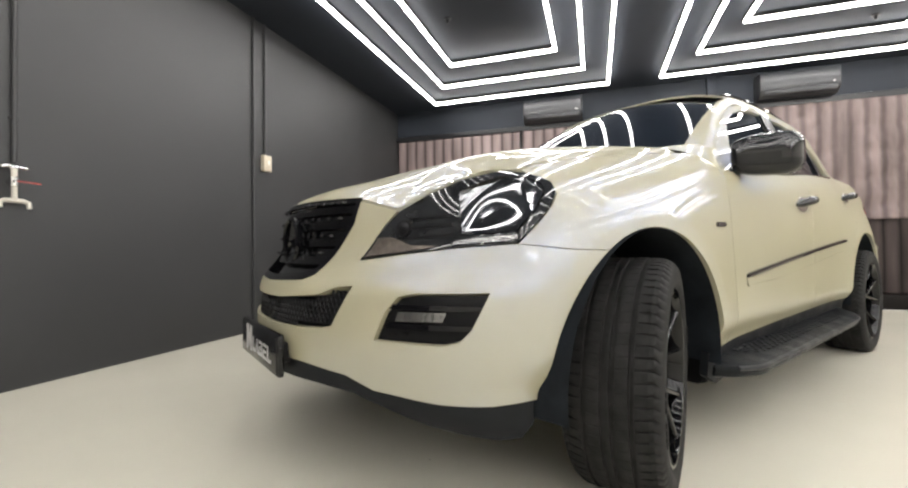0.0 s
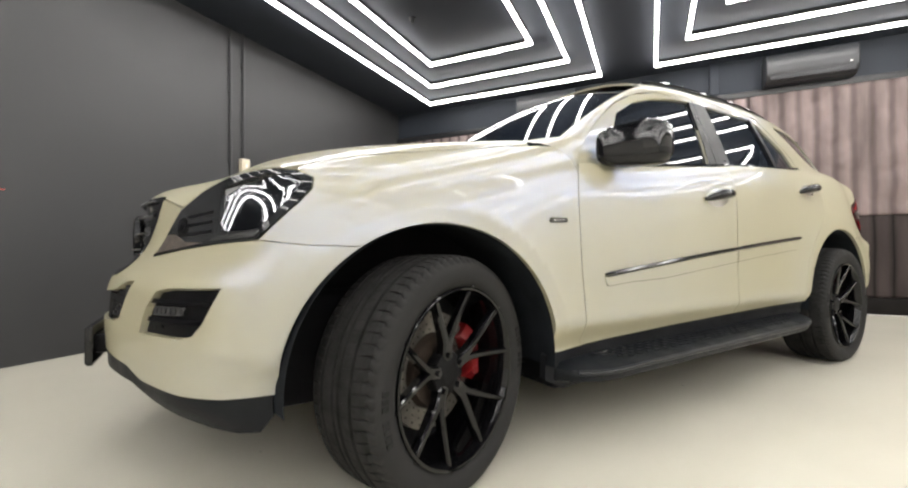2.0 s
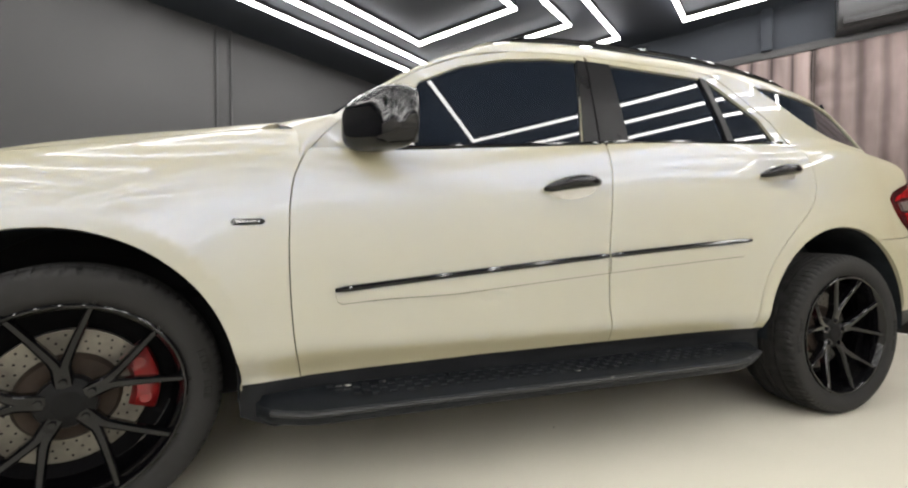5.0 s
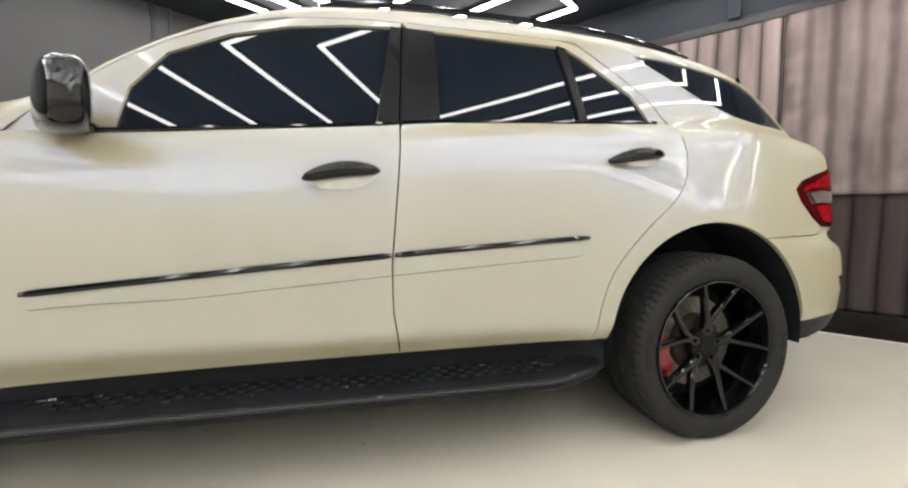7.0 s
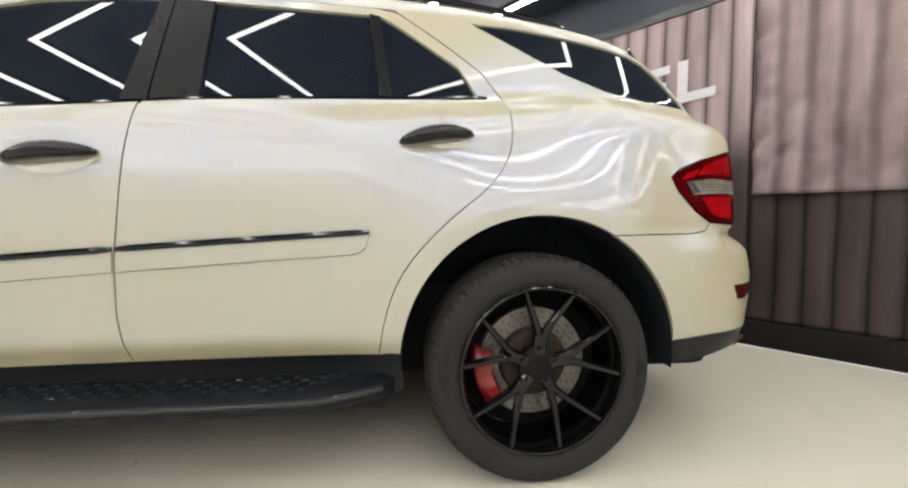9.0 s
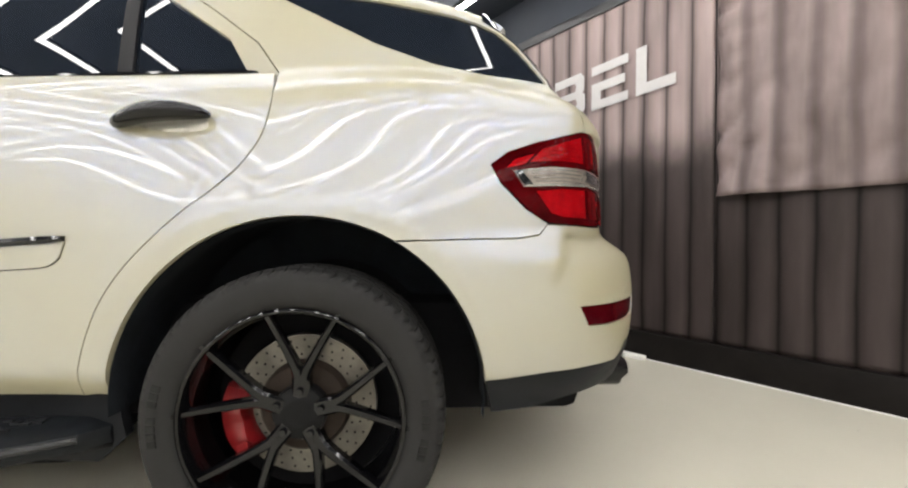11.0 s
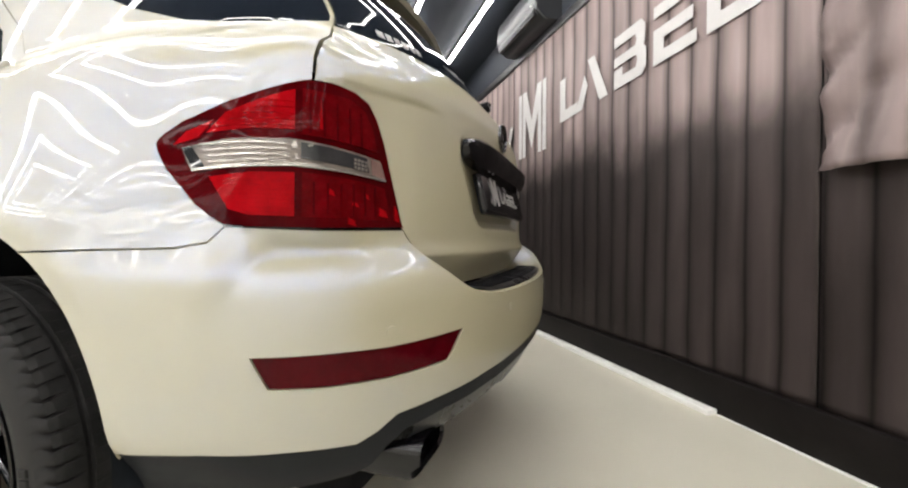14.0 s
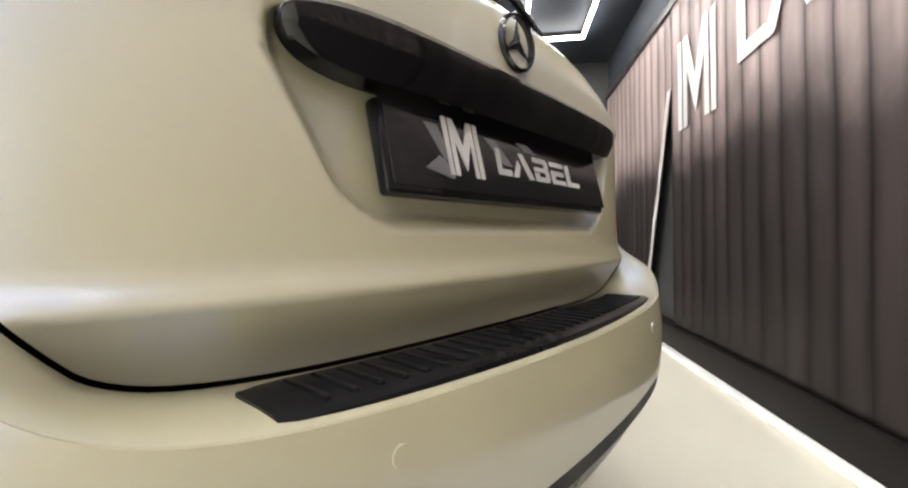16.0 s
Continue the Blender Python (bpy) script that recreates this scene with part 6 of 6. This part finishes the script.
def cloth(name, r0, r1, z0, z1, depth, label, fold=0.006, seed=3.0, crumple=0.0, slant=0.0, mat=None, hem=False):
    """A hanging sheet with soft folds; crumple: how deep it is creased."""
    ny, nz = max(12, int((r1 - r0) / 0.02)), int((z1 - z0) / 0.03)
    verts, faces = [], []
    for side in (0, 1):
        for j in range(nz + 1):
            z = z0 + (z1 - z0) * j / nz
            for i in range(ny + 1):
                left = r0 + slant * max(0.0, 1.95 - z)
                y = left + (r1 + (left - r0 if hem else 0.0) - left) * i / ny
                w = noise.noise(Vector((y * 2.1 + seed, z * 0.7, seed))) * fold + noise.noise(Vector((y * 7, z * 2.0, seed + 9))) * fold * 0.3
                w += 0.004 * abs(math.sin(math.pi * y / 0.158)) * (1 - side)
                if crumple:
                    edge = math.exp(-min(i, ny - i) * (r1 - r0) / ny / 0.09) + 0.8 * math.exp(-(z - z0) / 0.10)
                    d = noise.turbulence(Vector((y * 4.5 + 0.9 * z, z * 3.2, seed)), 4, True)
                    w += crumple * (0.55 * (d - 0.4) + 0.9 * edge * (d - 0.35)) + 0.5 * crumple * math.exp(-((y + 2.62 + 0.30 * (z - 1.1)) / 0.07) ** 2) * smooth(1.8, 1.2, z)
                verts.append((depth - w + side * 0.003, y, z))
    row = ny + 1
    n = row * (nz + 1)
    for j in range(nz):
        for i in range(ny):
            a = j * row + i
            faces.append((a, a + 1, a + row + 1, a + row))
            faces.append((n + a, n + a + row, n + a + row + 1, n + a + 1))
    for j in range(nz):
        for i in (0, ny):
            a, b = j * row + i, (j + 1) * row + i
            faces.append((a, b, n + b, n + a) if i == 0 else (b, a, n + a, n + b))
    for i in range(ny):
        for j in (0, nz):
            a, b = j * row + i, j * row + i + 1
            faces.append((b, a, n + a, n + b) if j == 0 else (a, b, n + b, n + a))
    ob = mesh_object(name, verts, faces, mat or BANNER_MAT)
    ob.matrix_basis = ROOM
    return tagged(ob, label, "banner")


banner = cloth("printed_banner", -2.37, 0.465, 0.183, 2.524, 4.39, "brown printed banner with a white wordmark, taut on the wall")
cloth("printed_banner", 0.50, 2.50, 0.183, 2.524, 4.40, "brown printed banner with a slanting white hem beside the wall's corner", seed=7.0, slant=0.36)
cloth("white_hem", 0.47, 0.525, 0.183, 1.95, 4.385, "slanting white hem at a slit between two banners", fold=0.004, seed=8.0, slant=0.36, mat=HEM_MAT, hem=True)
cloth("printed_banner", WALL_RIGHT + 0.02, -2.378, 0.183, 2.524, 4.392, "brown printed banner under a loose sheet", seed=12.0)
cloth("loose_banner_sheet", WALL_RIGHT + 0.06, -2.40, 1.075, 2.522, 4.362, "creased loose sheet of the brown printed banner", fold=0.008, seed=21.0, crumple=0.07, mat=SHEET_MAT)


def word_shapes():
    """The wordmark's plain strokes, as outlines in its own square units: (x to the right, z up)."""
    big = [[(0.0, 0.0), (0.12, 0.0), (0.12, 1.0), (0.0, 1.0)], [(0.88, 0.0), (1.0, 0.0), (1.0, 1.0), (0.88, 1.0)],
           [(0.16, 0.0), (0.27, 0.0), (0.27, 0.62), (0.5, 0.10), (0.73, 0.62), (0.73, 0.0), (0.84, 0.0), (0.84, 1.0), (0.70, 1.0), (0.5, 0.52), (0.30, 1.0), (0.16, 1.0)]]
    return big


def flat_shapes(name, outlines, thick, mat, parent, place, label=""):
    """Thin plates cut to the outlines; place maps (x, z, d) to a point."""
    bm = bmesh.new()
    for o in outlines:
        a = [bm.verts.new(place(x, z, 0)) for x, z in o]
        b = [bm.verts.new(place(x, z, thick)) for x, z in o]
        try:
            bm.faces.new(b)
            bm.faces.new(a[::-1])
        except ValueError:
            continue
        for i in range(len(o)):
            j = (i + 1) % len(o)
            bm.faces.new((a[i], a[j], b[j], b[i]))
    bm.normal_update()
    bmesh.ops.triangulate(bm, faces=[f for f in bm.faces if len(f.verts) > 4])
    return part(name, bm, mat, parent, label)


WORD_SHAPES = [  # each in a unit square
    [[(0.0, 0.0), (1.0, 0.0), (1.0, 0.24), (0.32, 0.24), (0.32, 1.0), (0.0, 1.0)]],
    [[(0.0, 0.0), (0.22, 0.0), (0.40, 0.46), (0.30, 0.72)], [(0.40, 1.0), (0.60, 1.0), (1.0, 0.0), (0.76, 0.0)]],
    [[(0.0, 0.0), (0.88, 0.0), (1.0, 0.12), (1.0, 0.44), (0.92, 0.52), (0.97, 0.60), (0.97, 0.88), (0.86, 1.0), (0.0, 1.0), (0.0, 0.80), (0.68, 0.80), (0.72, 0.70), (0.68, 0.60), (0.0, 0.60), (0.0, 0.42), (0.70, 0.42), (0.75, 0.31), (0.70, 0.20), (0.28, 0.20), (0.28, 0.36), (0.0, 0.36)]],
    [[(0.0, 0.0), (1.0, 0.0), (1.0, 0.20), (0.26, 0.20), (0.26, 0.40), (0.92, 0.40), (0.92, 0.60), (0.0, 0.60)], [(0.0, 0.80), (1.0, 0.80), (1.0, 1.0), (0.0, 1.0)]],
    [[(0.0, 0.0), (1.0, 0.0), (1.0, 0.22), (0.28, 0.22), (0.28, 1.0), (0.0, 1.0)]],
]


def wordmark(mat, parent, place, scale_big, base, shapes_x, shape_h, shapes_z, widths, thick, big_z=0.0):
    """Five bars and wedges of a mark, then five plain white shapes in a row."""
    flat_shapes("mark_shape", [[(base + x * scale_big * 0.9, big_z + z * scale_big) for x, z in o] for o in word_shapes()], thick, mat, parent, place, "white geometric mark")
    for shapes, x0, w in zip(WORD_SHAPES, shapes_x, widths):
        flat_shapes("word_shape", [[(x0 + x * w, shapes_z + z * shape_h) for x, z in o] for o in shapes], thick, mat, parent, place, "white printed shape")


def on_banner(x, z, d):
    return Vector((4.3755 - d, -x, z + 1.588 + 0.055 * max(0.0, x - 0.4)))


# the mark reads from the left wall towards the right: x runs along -r2
wordmark(WHITE_MARK, banner, on_banner, 0.61, -0.305, [0.475, 0.70, 1.155, 1.505, 1.865], 0.33, 0.155, [0.25, 0.39, 0.29, 0.30, 0.275], 0.001)

# pale edge of the floor along the skirting
bm = bmesh.new()
rng = random.Random(4)
y = WALL_RIGHT + 0.1
while y < -1.98:
    d = rng.uniform(0.08, 0.25)
    w = rng.uniform(0.004, 0.013)
    add_box(bm, 4.345 - w, 4.353, y, min(y + d, -1.98), 0.0, 0.004)
    y += d
tagged(room_part("trim_edge", bm, WHITE_TRIM), "thin ragged white paint edge along the skirting", "trim", kind="structure")
slab("trim_strip", 4.292, 4.35, -1.975, 2.45, 0.0, 0.026, WHITE_TRIM, "white strip lying along the skirting", 0.004)


def air_conditioner(r2, label):
    """A wall unit: rounded shell, dark outlet with a louvre, small display."""
    ac = thing("air_conditioner", label, "air conditioner", "air conditioners over the banner", at=ROOM)
    bm = bmesh.new()
    prof = [(4.42, 2.60), (4.42, 2.915), (4.24, 2.918), (4.205, 2.905), (4.188, 2.87), (4.18, 2.75), (4.185, 2.70), (4.20, 2.66), (4.26, 2.61), (4.30, 2.60)]
    rows = [[bm.verts.new((x, y, z)) for x, z in prof] for y in (r2 - 0.41, r2 - 0.40, r2 + 0.40, r2 + 0.41)]
    for k, row in enumerate(rows):
        if k in (0, 3):
            for v in row:
                v.co.z = 2.76 + (v.co.z - 2.76) * 0.96
                v.co.x = 4.42 + (v.co.x - 4.42) * 0.96
    n = len(prof)
    for a, b in zip(rows, rows[1:]):
        for k in range(n):
            bm.faces.new((a[k], b[k], b[(k + 1) % n], a[(k + 1) % n]))
    bm.faces.new(rows[0]), bm.faces.new(rows[-1])
    part("shell", bm, AC_MAT, ac)
    bm = bmesh.new()
    add_box(bm, 4.172, 4.21, r2 - 0.37, r2 + 0.37, 2.625, 2.69, 0.006, m=Matrix.Translation((0.012, 0, 0)))
    part("outlet", bm, BLACK_PAINT, ac, "black air outlet")
    bm = bmesh.new()
    add_box(bm, 4.176, 4.182, r2 - 0.36, r2 + 0.36, 2.645, 2.672, 0.002)
    part("louvre", bm, AC_MAT, ac)
    bm = bmesh.new()
    add_box(bm, 4.177, 4.184, r2 - 0.345, r2 - 0.325, 2.715, 2.725, 0.001)
    part("display", bm, WHITE_TRIM, ac, "small pale display")
    return ac


air_conditioner(0.0, "dark grey wall air conditioner above the banner")
air_conditioner(-2.94, "dark grey wall air conditioner above the banner")
slab("trim_duct", 4.345, 4.42, -2.08, -1.99, 2.60, HIGH, CEILING_MAT, "dark grey upright duct above the banner", 0.004)

# conduits, outlet box and tap on the left wall
def conduit(r1, z0, z1, label):
    bm = bmesh.new()
    add_cyl(bm, (r1, WALL_LEFT - 0.014, z0), (r1, WALL_LEFT - 0.014, z1), 0.0125, n=14)
    ob = thing("conduit", label, "conduit", "conduits on the charcoal wall", at=ROOM)
    part("pipe", bm, WALL_MAT, ob)
    for z in np.arange(z0 + 0.25, z1, 0.7):
        bm = bmesh.new()
        add_box(bm, r1 - 0.022, r1 + 0.022, WALL_LEFT - 0.018, WALL_LEFT, z - 0.008, z + 0.008, 0.003)
        part("clip", bm, WALL_MAT, ob)
    return ob


conduit(1.245, 0.0, HIGH, "charcoal painted conduit running down the wall")
conduit(1.395, 1.70, HIGH, "charcoal painted conduit ending in an ivory box")
conduit(-0.52, 1.27, HIGH, "charcoal painted pipe above the wall tap")
box_thing = thing("outlet_box", "aged ivory outlet box fixed on the charcoal wall", "outlet", at=ROOM)
bm = bmesh.new()
add_box(bm, 1.345, 1.445, WALL_LEFT - 0.05, WALL_LEFT, 1.545, 1.70, 0.008)
part("casing", bm, BEIGE, box_thing)
bm = bmesh.new()
add_box(bm, 1.362, 1.428, WALL_LEFT - 0.056, WALL_LEFT - 0.048, 1.57, 1.675, 0.004)
part("cover", bm, BEIGE, box_thing)
bm = bmesh.new()
add_box(bm, 1.385, 1.405, WALL_LEFT - 0.060, WALL_LEFT - 0.054, 1.61, 1.645, 0.002)
part("switch", bm, WHITE_TRIM, box_thing)

tap = thing("wall_tap", "off-white wall tap with a red lever and two spouts", "tap", at=ROOM)
yy = WALL_LEFT - 0.045
bm = bmesh.new()
add_cyl(bm, (-0.535, yy, 1.05), (-0.535, yy, 1.235), 0.0135, n=16)
add_cyl(bm, (-0.535, yy, 1.235), (-0.535, WALL_LEFT, 1.25), 0.011, n=14)
part("riser", bm, PVC, tap)
bm = bmesh.new()
add_cyl(bm, (-0.535, yy, 1.135), (-0.535, yy, 1.185), 0.021, n=18)
add_cyl(bm, (-0.535, yy - 0.02, 1.16), (-0.535, yy + 0.045, 1.16), 0.015, n=16)
part("valve", bm, CHROME, tap, "worn chrome valve body")
bm = bmesh.new()
add_tube(bm, [(-0.53, yy - 0.022, 1.162), (-0.49, yy - 0.026, 1.160), (-0.43, yy - 0.026, 1.158)], [0.006, 0.008, 0.008], n=8, squash=0.5)
part("lever", bm, LEVER_RED, tap, "red lever")
bm = bmesh.new()
add_tube(bm, [(-0.60, yy - 0.01, 1.015), (-0.598, yy - 0.005, 1.045), (-0.575, yy, 1.055), (-0.535, yy, 1.056), (-0.495, yy, 1.055), (-0.474, yy - 0.005, 1.045), (-0.472, yy - 0.01, 1.012)], 0.0125, n=12)
part("spout", bm, PVC, tap, "twin off-white spouts")
bm = bmesh.new()
add_cyl(bm, (-0.585, yy, 1.242), (-0.485, yy, 1.242), 0.009, n=12)
for x in (-0.585, -0.485):
    bmesh.ops.create_uvsphere(bm, u_segments=12, v_segments=8, radius=0.014, matrix=Matrix.Translation((x, yy, 1.242)))
part("handle", bm, CHROME, tap, "chrome cross handle")


# LED frames on the ceiling
def led_frame(r1a, r1b, r2a, r2b, label):
    """A rectangle of white tubes with short dark joints, in a slim channel."""
    z0, z1, w = 2.925, 2.955, 0.0155
    fr = thing("led_frame", label, "ceiling light", "nested light frames on the ceiling", at=ROOM)
    sides = [((r1a, r2a), (r1b, r2a)), ((r1b, r2a), (r1b, r2b)), ((r1b, r2b), (r1a, r2b)), ((r1a, r2b), (r1a, r2a))]
    for (ax, ay), (bx, by) in sides:
        length = math.hypot(bx - ax, by - ay)
        n = max(1, round(length / 1.2))
        d = Vector(((bx - ax) / length, (by - ay) / length, 0))
        s = Vector((-d.y, d.x, 0))
        for k in range(n):
            a = k * length / n + (0.004 if k else -w)
            b = (k + 1) * length / n - (0.004 if k < n - 1 else w * 1.02)
            bm = bmesh.new()
            rows = []
            for q in (a, b):
                c = Vector((ax, ay, 0)) + d * q
                rows.append([bm.verts.new(c + s * u + Vector((0, 0, z))) for u, z in ((-w, z1), (-w, z0 + 0.008), (-w * 0.6, z0), (w * 0.6, z0), (w, z0 + 0.008), (w, z1))])
            for i in range(6):
                bm.faces.new((rows[0][i], rows[1][i], rows[1][(i + 1) % 6], rows[0][(i + 1) % 6]))
            bm.faces.new(rows[0]), bm.faces.new(rows[1])
            part("tube", bm, LED_MAT, fr, "lit white tube")
        bm = bmesh.new()
        c0, c1 = Vector((ax, ay, 0)), Vector((bx, by, 0))
        lo, hi = Vector((min(ax, bx), min(ay, by), 0)), Vector((max(ax, bx), max(ay, by), 0))
        add_box(bm, lo.x - 0.012, hi.x + 0.012, lo.y - 0.012, hi.y + 0.012, z1, HIGH)
        part("channel", bm, BLACK_PAINT, fr, "slim dark channel")
    return fr


for row in (0.0, -5.42):
    # set 2 is out of view, added to put more light on the car's side
    for flip in (0, 1, 2):
        for (a, b, c, d), name in zip(((-0.85, 3.975, -0.75, 1.69), (-0.28, 3.38, -0.45, 1.36), (0.27, 2.77, -0.17, 1.04)), ("outer", "middle", "inner")):
            if flip == 1:
                c, d = -2.14 - d, -2.14 - c
            elif flip == 2:
                c, d = c - 6.16, d - 6.16
            led_frame(a + row, b + row, c, d, {"outer": "large lit white tube frame enclosing two smaller ones", "middle": "lit white tube frame between a larger and a smaller one", "inner": "small lit white tube frame inside two larger ones"}[name])

# small ceiling fittings
for r1, r2 in ((1.88, 0.77), (3.18, -3.17)):
    bm = bmesh.new()
    add_cyl(bm, (r1, r2, HIGH - 0.012), (r1, r2, HIGH), 0.035, n=20)
    add_cyl(bm, (r1, r2, HIGH - 0.05), (r1, r2, HIGH - 0.01), 0.012, 0.016, n=12)
    tagged(room_part("ceiling_sprinkler", bm, BLACK_PAINT), "small dark sprinkler head on the ceiling", "sprinkler")

# number plates and emblem of the car
bm = bmesh.new()
rear_plate = thing("plate_holder", "", "")
rear_plate.parent = car
PLATE = Matrix.Translation((3.872, 0, 0.893)) @ Matrix.Rotation(radians(-13), 4, "Y")
for name, size, m, label in (("plate_frame", (-0.020, 0.0, -0.296, 0.296, 0.0, 0.118, 0.006), GLOSS_BLACK, "gloss black plate frame"), ("number_plate", (-0.004, 0.004, -0.288, 0.300, 0.010, 0.124, 0.002), PLATE_BLACK, "black show plate with a white mark")):
    bm = bmesh.new()
    add_box(bm, *size)
    bmesh.ops.transform(bm, matrix=PLATE, verts=bm.verts)
    part(name, bm, m, rear_plate, label)
pl = lambda x, z, d: PLATE @ Vector((0.0043 + d, x, z))
wordmark(WHITE_MARK, rear_plate, pl, 0.082, -0.190, [-0.078, -0.038, 0.030, 0.088, 0.146], 0.042, 0.044, [0.036, 0.062, 0.050, 0.050, 0.048], 0.0012, 0.031)
for outline in ([(-0.235, 0.035), (-0.185, 0.025), (-0.175, 0.035), (-0.205, 0.055)], [(-0.225, 0.098), (-0.200, 0.098), (-0.185, 0.060), (-0.195, 0.048)], [(-0.10, 0.098), (-0.075, 0.098), (-0.035, 0.060), (-0.06, 0.060)], [(-0.01, 0.105), (0.02, 0.105), (0.045, 0.092), (0.01, 0.092)]):
    flat_shapes("faint_shape", [outline], 0.001, GREY_MARK, rear_plate, pl, "faint grey shape")

front_plate = thing("plate_holder", "", "")
front_plate.parent = car
bm = bmesh.new()
add_box(bm, -0.966, -0.90, -0.20, 0.20, 0.41, 0.475, 0.008)
part("plate_bracket", bm, SATIN_BLACK, front_plate)
for k, (x0, x1, m) in enumerate(((-0.245, 0.245, GLOSS_BLACK), (-0.237, 0.237, PLATE_BLACK))):
    bm = bmesh.new()
    add_box(bm, -0.984 - 0.004 * k, -0.964 - 0.004 * k, x0, x1, 0.378 + 0.006 * k, 0.508 - 0.006 * k, 0.006 - 0.003 * k)
    part(("plate_frame", "number_plate")[k], bm, m, front_plate, ("gloss black plate frame", "black show plate with a white mark")[k])
fp = lambda x, z, d: Vector((-0.9885 - d, -x, 0.390 + z))
wordmark(WHITE_MARK, front_plate, fp, 0.09, -0.155, [-0.06, -0.022, 0.03, 0.085, 0.14], 0.05, 0.02, [0.034, 0.048, 0.046, 0.046, 0.046], 0.0012, 0.014)

emblem_x = float(gate(0.0, 1.16)[0])
bm = bmesh.new()
ring = [(0.048 * math.cos(2 * math.pi * k / 48), 0.048 * math.sin(2 * math.pi * k / 48)) for k in range(48)]
rings = []
for rad, dx in ((0.0475, 0.002), (0.0475, 0.011), (0.0445, 0.014), (0.041, 0.011), (0.041, 0.002)):
    rings.append([bm.verts.new((emblem_x + dx - 0.12 * y * 0, rad * math.cos(2 * math.pi * k / 48), 1.163 + rad * math.sin(2 * math.pi * k / 48))) for k in range(48) for y in (0,)])
for a, b in zip(rings, rings[1:]):
    for k in range(48):
        bm.faces.new((a[k], a[(k + 1) % 48], b[(k + 1) % 48], b[k]))
for k in range(3):
    a = radians(90 + 120 * k)
    tip = (0.044 * math.cos(a), 0.044 * math.sin(a))
    l, r = (0.009 * math.cos(a + 1.57), 0.009 * math.sin(a + 1.57)), (0.009 * math.cos(a - 1.57), 0.009 * math.sin(a - 1.57))
    p = [bm.verts.new((emblem_x + dx, y, 1.163 + z)) for dx, y, z in ((0.006, *tip), (0.004, *l), (0.013, 0, 0), (0.004, *r))]
    bm.faces.new((p[0], p[1], p[2])), bm.faces.new((p[0], p[2], p[3]))
part("emblem", bm, DARK_CHROME, tailgate, "dark chrome ring emblem")
